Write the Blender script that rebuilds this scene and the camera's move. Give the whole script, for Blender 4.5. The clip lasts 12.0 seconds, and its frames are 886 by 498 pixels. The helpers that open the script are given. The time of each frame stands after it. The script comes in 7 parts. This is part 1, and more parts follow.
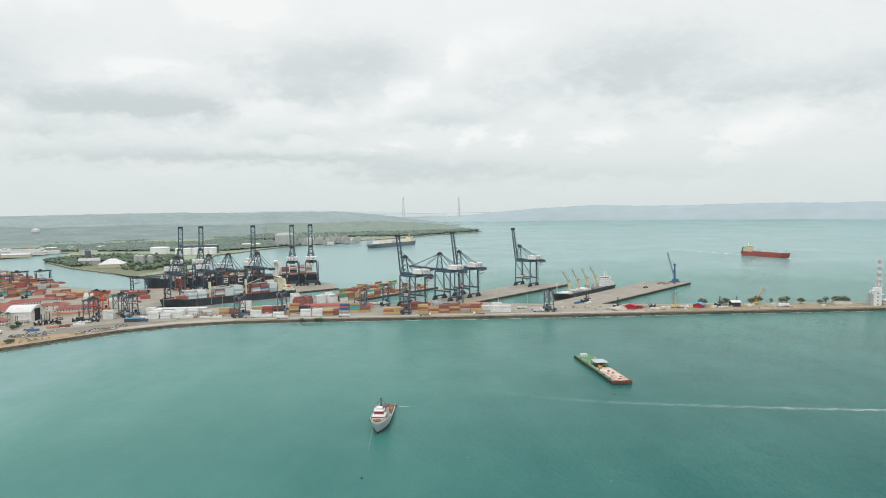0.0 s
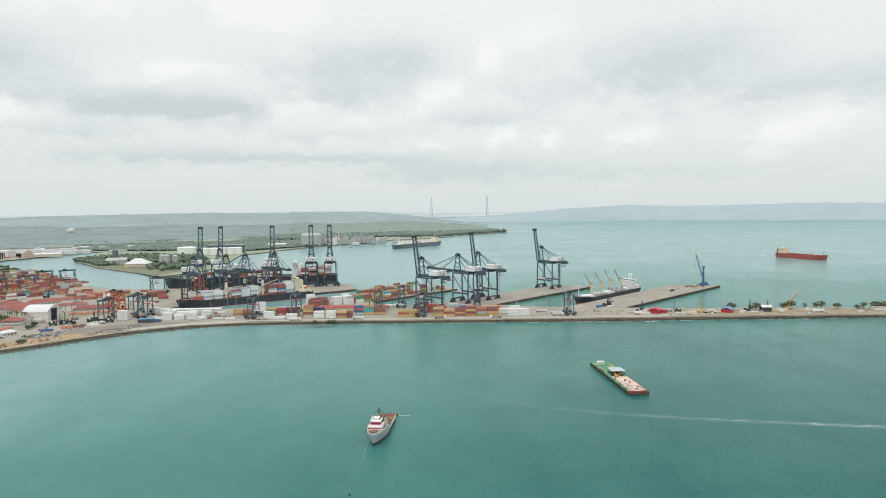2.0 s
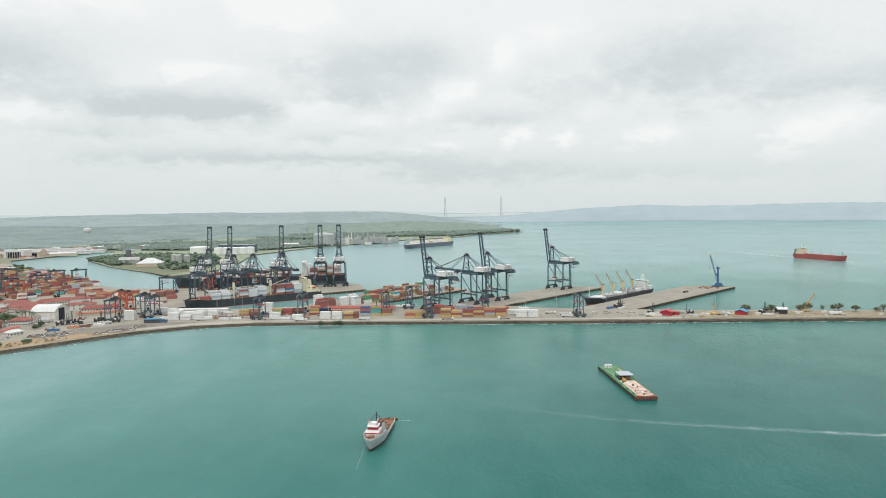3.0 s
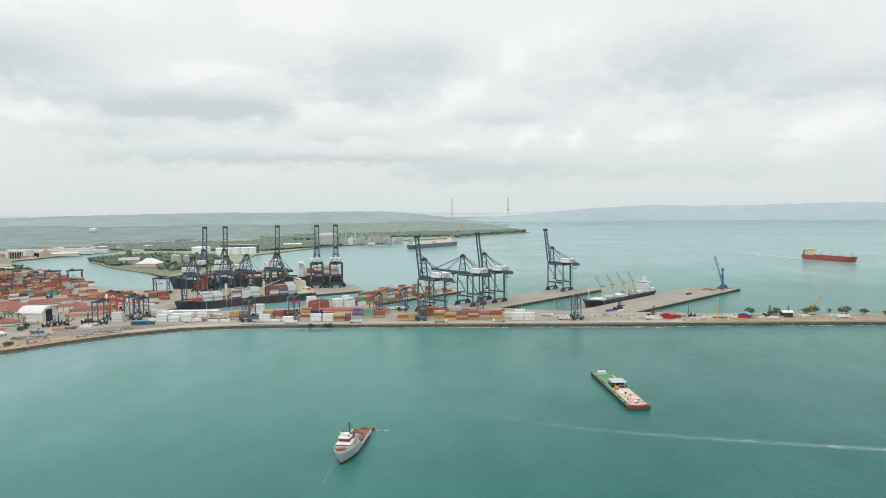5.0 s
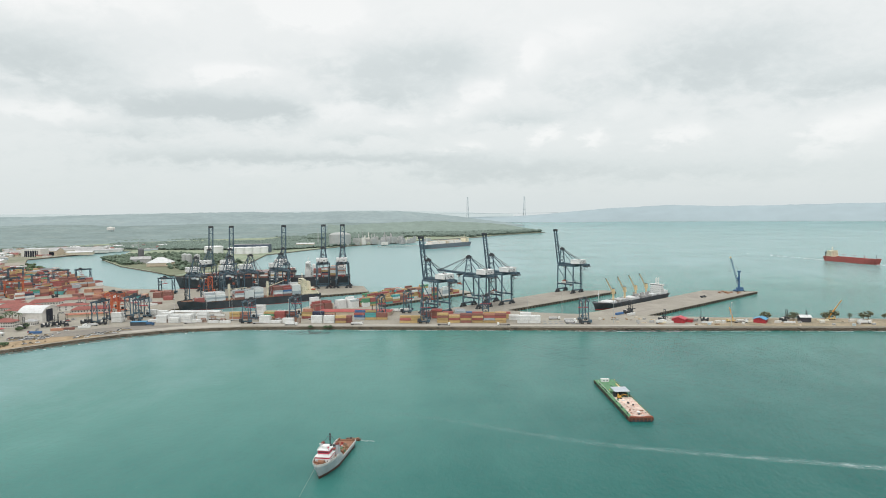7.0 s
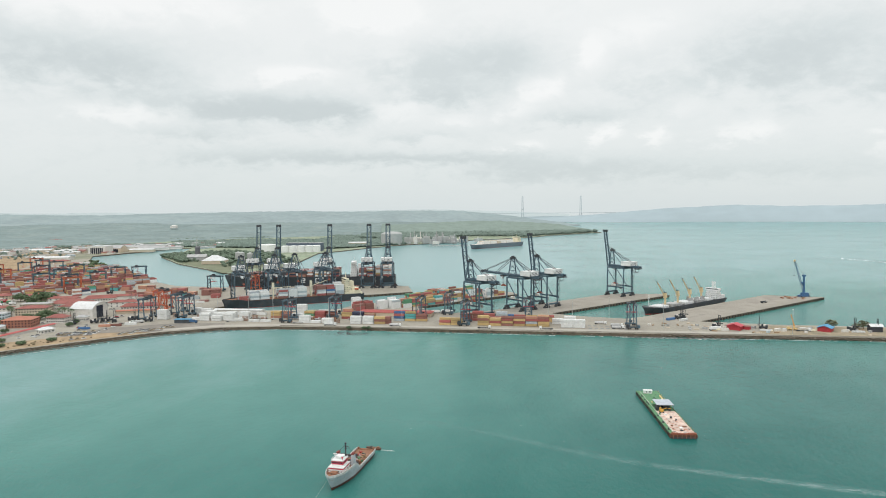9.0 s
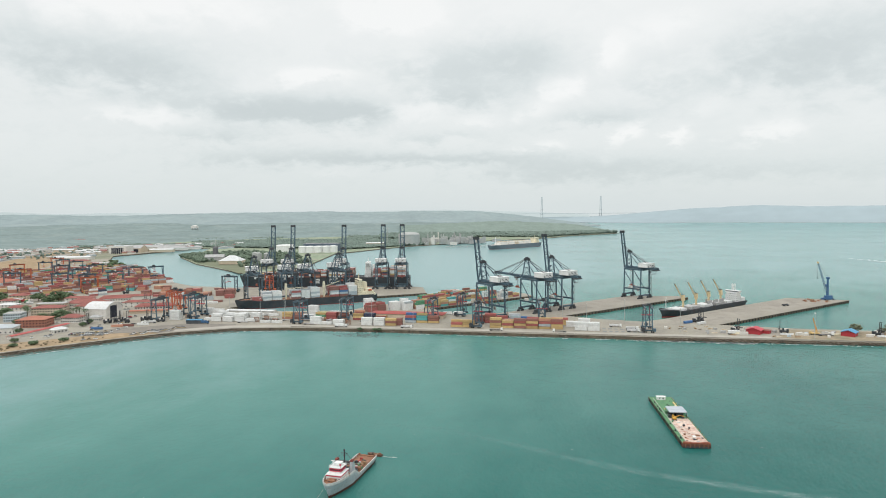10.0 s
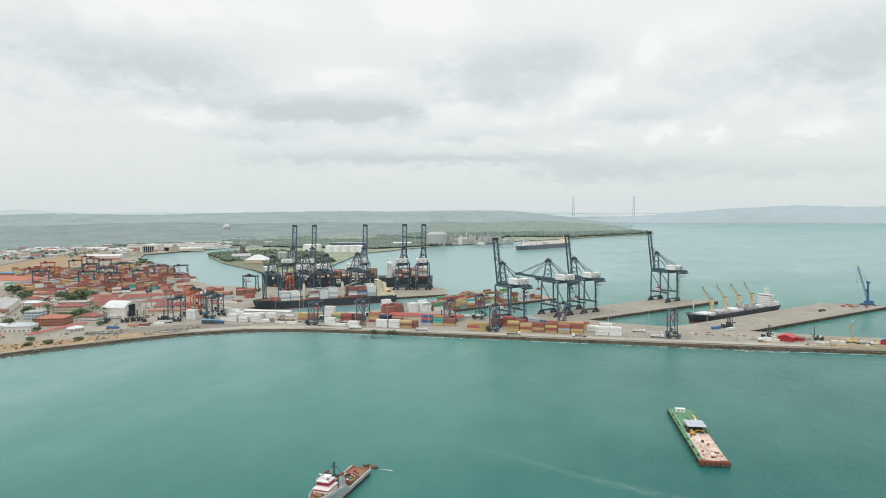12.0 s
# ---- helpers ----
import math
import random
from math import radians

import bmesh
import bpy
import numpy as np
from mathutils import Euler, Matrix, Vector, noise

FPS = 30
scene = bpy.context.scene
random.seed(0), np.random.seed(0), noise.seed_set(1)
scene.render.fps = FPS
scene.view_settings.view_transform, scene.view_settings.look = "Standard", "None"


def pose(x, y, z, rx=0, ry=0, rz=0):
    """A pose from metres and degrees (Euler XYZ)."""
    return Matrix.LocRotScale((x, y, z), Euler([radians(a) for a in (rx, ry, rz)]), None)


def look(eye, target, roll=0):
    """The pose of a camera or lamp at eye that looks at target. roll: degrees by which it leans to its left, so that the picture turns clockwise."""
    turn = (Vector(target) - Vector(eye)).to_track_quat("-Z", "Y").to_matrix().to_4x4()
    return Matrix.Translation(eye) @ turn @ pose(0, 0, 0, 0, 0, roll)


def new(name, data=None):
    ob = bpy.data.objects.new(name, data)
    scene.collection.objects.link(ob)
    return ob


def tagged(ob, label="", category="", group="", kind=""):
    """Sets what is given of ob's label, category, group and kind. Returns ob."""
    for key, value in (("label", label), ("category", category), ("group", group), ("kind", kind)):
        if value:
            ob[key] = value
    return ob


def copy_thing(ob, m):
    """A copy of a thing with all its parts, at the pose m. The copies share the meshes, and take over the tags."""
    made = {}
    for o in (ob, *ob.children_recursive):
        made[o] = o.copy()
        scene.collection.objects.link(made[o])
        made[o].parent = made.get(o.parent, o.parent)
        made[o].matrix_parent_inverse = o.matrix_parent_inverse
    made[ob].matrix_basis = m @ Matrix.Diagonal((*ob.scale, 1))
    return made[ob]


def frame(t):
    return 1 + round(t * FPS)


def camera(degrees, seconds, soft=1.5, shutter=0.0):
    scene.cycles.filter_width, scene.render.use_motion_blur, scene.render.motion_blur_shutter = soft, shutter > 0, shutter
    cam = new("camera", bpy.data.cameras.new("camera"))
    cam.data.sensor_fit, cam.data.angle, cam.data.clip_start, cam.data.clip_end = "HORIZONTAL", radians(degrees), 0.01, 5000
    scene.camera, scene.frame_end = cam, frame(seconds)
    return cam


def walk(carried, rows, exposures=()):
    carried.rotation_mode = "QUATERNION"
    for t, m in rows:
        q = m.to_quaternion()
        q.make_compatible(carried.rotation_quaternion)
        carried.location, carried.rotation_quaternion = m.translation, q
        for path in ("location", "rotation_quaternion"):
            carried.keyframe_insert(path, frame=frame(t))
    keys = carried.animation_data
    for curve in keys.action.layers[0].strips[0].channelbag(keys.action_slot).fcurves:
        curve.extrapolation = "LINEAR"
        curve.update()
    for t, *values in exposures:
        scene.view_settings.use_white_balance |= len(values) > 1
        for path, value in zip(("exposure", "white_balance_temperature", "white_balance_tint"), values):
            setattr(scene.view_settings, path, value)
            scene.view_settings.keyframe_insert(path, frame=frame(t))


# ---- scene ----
cam = camera(68.2, 12.0, soft=1.0)
PATH = [
    (0, (-9.21, -5.40, 133.99), (-5.79, 94.33, 127.44), -0.8),
    (0.5, (-4.74, -0.32, 133.93), (-2.46, 99.44, 127.43), -0.8),
    (1, (-0.29, 4.85, 133.82), (0.82, 104.63, 127.32), -0.8),
    (1.5, (4.15, 10.15, 133.69), (4.03, 109.94, 127.19), -0.8),
    (2, (8.62, 15.50, 133.54), (7.38, 115.28, 127.09), -0.8),
    (2.5, (13.05, 20.85, 133.40), (11.01, 120.62, 126.95), -0.7),
    (3, (17.37, 26.20, 133.26), (13.84, 125.93, 126.81), -0.8),
    (5, (34.16, 47.30, 132.34), (29.26, 146.97, 125.94), -0.8),
    (5.5, (38.15, 52.51, 132.23), (33.31, 152.19, 125.83), -0.7),
    (6, (41.97, 57.70, 132.12), (36.47, 157.34, 125.72), -0.7),
    (6.5, (45.71, 62.92, 132.03), (39.71, 162.53, 125.58), -0.7),
    (7, (49.39, 68.15, 131.97), (41.73, 167.65, 125.57), -0.7),
    (7.2, (50.90, 70.26, 131.95), (41.22, 169.59, 125.56), -0.7),
    (9, (64.56, 89.34, 131.69), (48.33, 187.81, 125.30), -0.6),
    (9.5, (68.20, 94.74, 131.68), (50.39, 192.93, 125.33), -0.6),
    (10, (71.64, 100.22, 131.67), (52.41, 198.15, 125.37), -0.6),
    (10.5, (74.92, 105.77, 131.67), (54.32, 203.42, 125.37), -0.6),
    (11, (78.12, 111.33, 131.66), (56.00, 208.65, 125.41), -0.5),
    (11.5, (81.22, 116.78, 131.61), (57.78, 213.79, 125.32), -0.5),
    (12, (84.19, 122.12, 131.57), (60.13, 218.98, 125.27), -0.5),
]
walk(cam, [(t, look(eye, target, roll)) for t, eye, target, roll in PATH])

# ---- light: overcast sky, soft high sun ----
SUN_EL, SUN_AZ = 58.0, 200.0
world = bpy.data.worlds.new("overcast_sky")
scene.world = world
world.use_nodes = True
wt = world.node_tree
wt.nodes.clear()


def wn(kind, **sets):
    n = wt.nodes.new(kind)
    for k, v in sets.items():
        if k == "operation":
            n.operation = v
        elif k == "sky_type":
            n.sky_type = v
        elif k == "blend_type":
            n.blend_type = v
        elif k == "data_type":
            n.data_type = v
    return n


def wmath(op, a, b=None, c=None):
    n = wn("ShaderNodeMath", operation=op)
    for i, s in enumerate((a, b, c)):
        if s is None:
            continue
        if isinstance(s, (int, float)):
            n.inputs[i].default_value = s
        else:
            wt.links.new(s, n.inputs[i])
    return n.outputs[0]


# banks of cloud over the bay: bearing, height, spread across, spread up, weight
DARK_BANKS = [(-24.8, 8.3, 7.0, 1.5, 1.15), (-18.6, 8.0, 4.0, 1.0, 0.8), (-35.6, 11.0, 6.0, 1.9, 1.0), (-45.0, 12.0, 7.0, 2.6, 0.7), (-7.6, 12.0, 7.5, 2.4, 0.85), (-3.2, 12.6, 3.4, 1.8, 0.5), (-9.2, 9.4, 4.5, 1.2, 0.75), (-22.0, 4.3, 10.0, 0.85, 0.75), (-10.0, 4.2, 9.0, 0.55, 0.7),
              (-30.0, 6.0, 5.0, 0.7, 0.5), (0.5, 3.1, 9.5, 1.1, 0.95), (2.6, 7.4, 4.6, 0.9, 0.7), (-11.0, 6.1, 4.0, 0.5, 0.5), (16.0, 10.6, 6.0, 3.0, 0.62), (21.5, 12.0, 6.5, 2.8, 0.62), (27.0, 8.6, 6.0, 1.3, 0.5), (17.0, 2.6, 10.0, 0.9, 0.5), (-31.0, 13.6, 7.0, 1.2, 0.2), (7.5, 10.0, 3.0, 2.0, 0.35), (36.0, 9.0, 7.0, 2.0, 0.7)]
BRIGHT_BANKS = [(-0.9, 9.9, 1.8, 1.3, 1.0), (-3.2, 8.2, 1.6, 0.9, 0.7), (3.6, 12.6, 2.0, 1.7, 0.8), (-14.2, 8.3, 3.0, 1.0, 0.9), (-21.9, 11.2, 4.2, 0.8, 0.9), (4.4, 6.1, 1.5, 0.9, 0.9), (8.8, 5.7, 1.4, 0.9, 0.95), (15.5, 5.6, 2.6, 1.2, 0.85), (26.6, 5.1, 2.2, 1.5, 1.0), (30.0, 6.4, 2.4, 1.3, 0.8), (-14.6, 16.3, 4.6, 2.2, 0.9),
                (-34.5, 7.6, 4.4, 1.1, 0.95), (-27.0, 9.8, 2.2, 0.9, 0.6), (-2.6, 5.1, 2.2, 0.5, 0.8), (-8.0, 7.4, 3.0, 0.7, 0.6), (8.5, 14.5, 4.0, 1.6, 0.5), (-38.0, 15.5, 6.0, 2.0, 0.7), (11.0, 8.0, 1.6, 1.0, 0.5), (-20.0, 3.2, 5.0, 0.4, 0.5), (-28.5, 16.0, 6.0, 2.4, 0.5)]


def sky_shader():
    L = wt.links.new
    tc = wn("ShaderNodeTexCoord")
    sep = wn("ShaderNodeSeparateXYZ")
    L(tc.outputs["Generated"], sep.inputs[0])
    dx, dy, dz = sep.outputs
    up = wmath("MAXIMUM", dz, 0.0)
    den = wmath("ADD", up, 0.42)
    px, py = wmath("DIVIDE", dx, den), wmath("DIVIDE", dy, den)
    comb = wn("ShaderNodeCombineXYZ")
    L(px, comb.inputs[0]), L(py, comb.inputs[1])

    def cloud(scale, detail, rough, off, dist):
        m = wn("ShaderNodeMapping")
        m.inputs["Location"].default_value = off
        L(comb.outputs[0], m.inputs[0])
        n = wn("ShaderNodeTexNoise")
        n.inputs["Scale"].default_value, n.inputs["Detail"].default_value = scale, detail
        n.inputs["Roughness"].default_value, n.inputs["Distortion"].default_value = rough, dist
        L(m.outputs[0], n.inputs["Vector"])
        return n.outputs[0]

    def warp(value, source, amount):
        return wmath("ADD", value, wmath("MULTIPLY", wmath("SUBTRACT", source, 0.5), amount))

    big, mid, fine, wisp = cloud(1.6, 4, 0.5, (3.1, 7.7, 0), 0.6), cloud(5.0, 6, 0.55, (9.0, 1.2, 0), 0.4), cloud(13.0, 6, 0.6, (2.0, 5.0, 0), 0.3), cloud(34.0, 5, 0.6, (6.0, 2.0, 0), 0.5)
    az = warp(warp(wmath("MULTIPLY", wmath("ARCTAN2", dx, dy), 180 / math.pi), mid, 7.0), fine, 4.5)
    el = warp(warp(wmath("MULTIPLY", wmath("ARCSINE", dz), 180 / math.pi), mid, 1.6), fine, 2.0)
    # ragged edges: noise is added before the banks are cut out
    rag = wmath("ADD", wmath("MULTIPLY", wmath("SUBTRACT", fine, 0.5), 1.3), wmath("MULTIPLY", wmath("SUBTRACT", wisp, 0.5), 0.5))

    def banks(rows, lo, hi):
        total = wmath("ADD", rag, wmath("MULTIPLY", wmath("SUBTRACT", mid, 0.5), 0.8))
        for ca, ce, sa, se, w in rows:
            qa = wmath("POWER", wmath("ABSOLUTE", wmath("DIVIDE", wmath("SUBTRACT", az, ca), sa)), 2.0)
            qe = wmath("POWER", wmath("ABSOLUTE", wmath("DIVIDE", wmath("SUBTRACT", el, ce), se)), 2.0)
            total = wmath("ADD", total, wmath("MULTIPLY", wmath("POWER", 2.7183, wmath("MULTIPLY", wmath("ADD", qa, qe), -1.0)), w))
        edge = wn("ShaderNodeMapRange")
        edge.interpolation_type = "SMOOTHSTEP"
        edge.inputs["From Min"].default_value, edge.inputs["From Max"].default_value = lo, hi
        L(total, edge.inputs[0])
        return edge.outputs[0]

    rise = wn("ShaderNodeMapRange")
    rise.inputs["From Min"].default_value, rise.inputs["From Max"].default_value = 0.0, 0.30
    rise.inputs["To Min"].default_value, rise.inputs["To Max"].default_value = 0.62, 0.88
    L(dz, rise.inputs[0])
    total = wmath("ADD", rise.outputs[0], wmath("MULTIPLY", wmath("SUBTRACT", big, 0.5), 0.22))
    total = wmath("ADD", total, wmath("MULTIPLY", wmath("SUBTRACT", fine, 0.5), 0.12))
    total = wmath("ADD", total, wmath("MULTIPLY", banks(BRIGHT_BANKS, 0.10, 1.05), 0.30))
    total = wmath("SUBTRACT", total, wmath("MULTIPLY", banks(DARK_BANKS, -0.15, 1.25), 0.47))
    ramp = wn("ShaderNodeValToRGB")
    e = ramp.color_ramp.elements
    e[0].position, e[0].color = 0.0, (0.50, 0.56, 0.57, 1)
    e[1].position, e[1].color = 1.0, (0.955, 0.965, 0.955, 1)
    q = e.new(0.5)
    q.color = (0.735, 0.785, 0.785, 1)
    L(total, ramp.inputs[0])
    # near the horizon the cloud sheet closes to an even pale grey
    low = wn("ShaderNodeMapRange")
    low.inputs["From Min"].default_value, low.inputs["From Max"].default_value = 0.0, 0.10
    low.inputs["To Min"].default_value, low.inputs["To Max"].default_value = 0.75, 0.0
    L(dz, low.inputs[0])
    hor = wn("ShaderNodeMix", data_type="RGBA")
    L(low.outputs[0], hor.inputs[0]), L(ramp.outputs[0], hor.inputs[6])
    hor.inputs[7].default_value = (0.69, 0.755, 0.765, 1)
    # the overcast is brighter overhead
    zen = wn("ShaderNodeMapRange")
    zen.inputs["From Min"].default_value, zen.inputs["From Max"].default_value = 0.3, 0.95
    zen.inputs["To Min"].default_value, zen.inputs["To Max"].default_value = 1.0, 1.45
    L(dz, zen.inputs[0])
    vm = wn("ShaderNodeVectorMath", operation="SCALE")
    L(hor.outputs[2], vm.inputs[0]), L(zen.outputs[0], vm.inputs[3])
    clear = wn("ShaderNodeTexSky", sky_type="NISHITA")
    clear.sun_disc, clear.sun_elevation, clear.sun_rotation = False, radians(SUN_EL), radians(SUN_AZ)
    bg1, bg2, mx, out = wn("ShaderNodeBackground"), wn("ShaderNodeBackground"), wn("ShaderNodeMixShader"), wn("ShaderNodeOutputWorld")
    L(clear.outputs[0], bg1.inputs[0]), L(vm.outputs[0], bg2.inputs[0])
    bg1.inputs[1].default_value, bg2.inputs[1].default_value, mx.inputs[0].default_value = 0.10, 1.0, 0.94
    L(bg1.outputs[0], mx.inputs[1]), L(bg2.outputs[0], mx.inputs[2]), L(mx.outputs[0], out.inputs[0])


sky_shader()
sun = new("sun", bpy.data.lights.new("sun", "SUN"))
sun.data.energy, sun.data.angle, sun.data.color = 1.1, radians(25), (1.0, 0.965, 0.91)
sun.matrix_world = look((0, 0, 900), Vector((0, 0, 900)) + Vector((-math.sin(radians(SUN_AZ)) * math.cos(radians(SUN_EL)), -math.cos(radians(SUN_AZ)) * math.cos(radians(SUN_EL)), -math.sin(radians(SUN_EL)))))
scene.view_settings.exposure = 0.0

# ---- materials ----
MATS = {}


def mat(name, color, rough=0.7, metal=0.0, vary=0.18, scale=0.25, fine=3.0, bump=0.0, stain=None, stain_amount=0.35, island=0.0, spec=0.3, each=0.0):
    """Paint, stone or steel with cloudy wear at two scales, a fine relief and, if given, stains of another colour."""
    if name in MATS:
        return MATS[name]
    m = bpy.data.materials.new(name)
    m.use_nodes = True
    nt = m.node_tree
    L, N = nt.links.new, nt.nodes.new
    bs = nt.nodes["Principled BSDF"]
    bs.inputs["Roughness"].default_value, bs.inputs["Metallic"].default_value = rough, metal
    bs.inputs["Specular IOR Level"].default_value = spec
    geo = N("ShaderNodeNewGeometry")

    def nz(s, d):
        n = N("ShaderNodeTexNoise")
        n.inputs["Scale"].default_value, n.inputs["Detail"].default_value = s, d
        L(geo.outputs["Position"], n.inputs["Vector"])
        return n.outputs[0]

    n1, n2 = nz(scale, 4), nz(fine, 3)
    mx = N("ShaderNodeMath")
    mx.operation = "ADD"
    L(n1, mx.inputs[0]), L(n2, mx.inputs[1])
    mr = N("ShaderNodeMapRange")
    mr.inputs[1].default_value, mr.inputs[2].default_value = 0.7, 1.3
    mr.inputs[3].default_value, mr.inputs[4].default_value = 1 - vary, 1 + vary
    L(mx.outputs[0], mr.inputs[0])
    value = mr.outputs[0]
    if island:
        r = N("ShaderNodeMapRange")
        r.inputs[3].default_value, r.inputs[4].default_value = 1 - island, 1 + island
        L(geo.outputs["Random Per Island"], r.inputs[0])
        mm = N("ShaderNodeMath")
        mm.operation = "MULTIPLY"
        L(value, mm.inputs[0]), L(r.outputs[0], mm.inputs[1])
        value = mm.outputs[0]
    if each:
        r = N("ShaderNodeMapRange")
        r.inputs[3].default_value, r.inputs[4].default_value = 1 - each, 1 + each
        L(N("ShaderNodeObjectInfo").outputs["Random"], r.inputs[0])
        mm = N("ShaderNodeMath")
        mm.operation = "MULTIPLY"
        L(value, mm.inputs[0]), L(r.outputs[0], mm.inputs[1])
        value = mm.outputs[0]
    vm = N("ShaderNodeVectorMath")
    vm.operation = "SCALE"
    vm.inputs[0].default_value = color
    L(value, vm.inputs[3])
    col = vm.outputs[0]
    if stain:
        n3 = nz(scale * 2.3, 6)
        sr = N("ShaderNodeMapRange")
        sr.inputs[1].default_value, sr.inputs[2].default_value = 0.52, 0.68
        sr.inputs[3].default_value, sr.inputs[4].default_value = 0.0, stain_amount
        L(n3, sr.inputs[0])
        sm = N("ShaderNodeMix")
        sm.data_type = "RGBA"
        L(sr.outputs[0], sm.inputs[0]), L(col, sm.inputs[6])
        sm.inputs[7].default_value = (*stain, 1)
        col = sm.outputs[2]
    L(col, bs.inputs["Base Color"])
    if bump:
        bp = N("ShaderNodeBump")
        bp.inputs["Strength"].default_value, bp.inputs["Distance"].default_value = 0.6, bump
        L(n2, bp.inputs["Height"]), L(bp.outputs[0], bs.inputs["Normal"])
    MATS[name] = m
    return m


def water_material():
    m = bpy.data.materials.new("sea_water")
    m.use_nodes = True
    nt = m.node_tree
    L, N = nt.links.new, nt.nodes.new
    bs = nt.nodes["Principled BSDF"]
    geo = N("ShaderNodeNewGeometry")

    def nz(s, d, stretch=(1, 1, 1), turn=0.0, rough=0.5):
        mp = N("ShaderNodeMapping")
        mp.inputs["Scale"].default_value, mp.inputs["Rotation"].default_value = stretch, (0, 0, turn)
        L(geo.outputs["Position"], mp.inputs[0])
        n = N("ShaderNodeTexNoise")
        n.inputs["Scale"].default_value, n.inputs["Detail"].default_value, n.inputs["Roughness"].default_value = s, d, rough
        L(mp.outputs[0], n.inputs["Vector"])
        return n.outputs[0]

    # broad patches of tone, streaked along the wind
    patch, streak = nz(0.0035, 4, (1, 1.4, 1), 0.4), nz(0.014, 6, (1.1, 0.6, 1), 0.35, 0.62)
    add = N("ShaderNodeMath")
    add.operation = "ADD"
    L(patch, add.inputs[0]), L(streak, add.inputs[1])
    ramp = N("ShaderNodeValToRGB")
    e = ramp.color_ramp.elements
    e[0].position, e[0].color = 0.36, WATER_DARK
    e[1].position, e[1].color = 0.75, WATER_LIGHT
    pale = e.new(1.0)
    pale.color = WATER_SKY_PALE
    half = N("ShaderNodeMath")
    half.operation = "MULTIPLY"
    half.inputs[1].default_value = 0.5
    L(add.outputs[0], half.inputs[0])
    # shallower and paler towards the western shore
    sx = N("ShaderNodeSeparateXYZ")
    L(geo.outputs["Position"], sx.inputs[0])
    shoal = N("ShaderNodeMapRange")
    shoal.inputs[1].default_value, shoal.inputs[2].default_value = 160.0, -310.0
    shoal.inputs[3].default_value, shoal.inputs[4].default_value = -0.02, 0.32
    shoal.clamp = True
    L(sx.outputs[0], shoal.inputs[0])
    tot = N("ShaderNodeMath")
    tot.operation = "ADD"
    calm = N("ShaderNodeMath")
    calm.operation = "MULTIPLY_ADD"
    calm.inputs[1].default_value, calm.inputs[2].default_value = 0.55, 0.225
    L(half.outputs[0], calm.inputs[0])
    # colour also pales with y, painting in the sky's reflection on far water
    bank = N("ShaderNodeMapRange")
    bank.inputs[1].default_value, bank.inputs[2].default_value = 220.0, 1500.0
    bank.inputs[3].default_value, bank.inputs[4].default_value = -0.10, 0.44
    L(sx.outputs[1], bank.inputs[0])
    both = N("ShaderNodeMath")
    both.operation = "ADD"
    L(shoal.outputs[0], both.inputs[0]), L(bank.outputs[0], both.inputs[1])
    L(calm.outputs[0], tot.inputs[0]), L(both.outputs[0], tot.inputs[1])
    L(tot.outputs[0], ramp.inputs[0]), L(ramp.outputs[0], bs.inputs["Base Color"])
    bs.inputs["IOR"].default_value = 1.33
    bs.inputs["Roughness"].default_value = 0.18
    bs.inputs["Specular IOR Level"].default_value = 0.135
    waves = N("ShaderNodeMath")
    waves.operation = "MULTIPLY_ADD"
    swell, chop = nz(0.10, 4, (1.1, 0.8, 1), 0.5), nz(0.30, 5, (1.1, 0.75, 1), 0.6, 0.62)
    L(swell, waves.inputs[0])
    waves.inputs[1].default_value = 0.8
    L(chop, waves.inputs[2])
    bp = N("ShaderNodeBump")
    bp.inputs["Strength"].default_value, bp.inputs["Distance"].default_value = 1.0, 0.42
    L(waves.outputs[0], bp.inputs["Height"]), L(bp.outputs[0], bs.inputs["Normal"])
    return m


# the third tone holds the grey of reflected sky
WATER_DARK, WATER_LIGHT, WATER_SKY_PALE = (0.0, 0.087, 0.079, 1), (0.074, 0.226, 0.199, 1), (0.21, 0.36, 0.365, 1)
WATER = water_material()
# navy, dark steel, black hull and rubber are lightened to include some haze
NAVY = mat("navy_crane_paint", (0.082, 0.135, 0.172), 0.5, 0, 0.25, 0.15, 1.5, stain=(0.12, 0.08, 0.06), stain_amount=0.2)
DARK = mat("dark_steel", (0.058, 0.064, 0.070), 0.6, 0, 0.3)
WHITE = mat("white_paint", (0.78, 0.79, 0.78), 0.5, 0, 0.08, 0.2, stain=(0.5, 0.45, 0.38), stain_amount=0.25)
CREAM = mat("cream_paint", (0.75, 0.69, 0.53), 0.5, 0, 0.1, 0.2, stain=(0.4, 0.28, 0.15), stain_amount=0.25)
YELLOW = mat("yellow_paint", (0.68, 0.50, 0.24), 0.5, 0, 0.12, 0.3)
ORANGE = mat("orange_crane_paint", (0.52, 0.14, 0.07), 0.55, 0, 0.2, 0.2)
RED = mat("red_paint", (0.40, 0.045, 0.055), 0.55, 0, 0.15)
HULL_BLACK = mat("black_hull_paint", (0.055, 0.062, 0.070), 0.5, 0, 0.3, 0.12, stain=(0.12, 0.06, 0.04), stain_amount=0.3)
HULL_RED = mat("red_hull_paint", (0.36, 0.055, 0.045), 0.6, 0, 0.2, 0.1, stain=(0.2, 0.05, 0.04))
HULL_GREY = mat("grey_white_hull_paint", (0.44, 0.48, 0.51), 0.5, 0, 0.14, 0.25, stain=(0.30, 0.20, 0.14), stain_amount=0.4)
RUST = mat("rusty_deck", (0.26, 0.13, 0.08), 0.85, 0, 0.3, 0.3, stain=(0.36, 0.24, 0.17), stain_amount=0.6, bump=0.05)
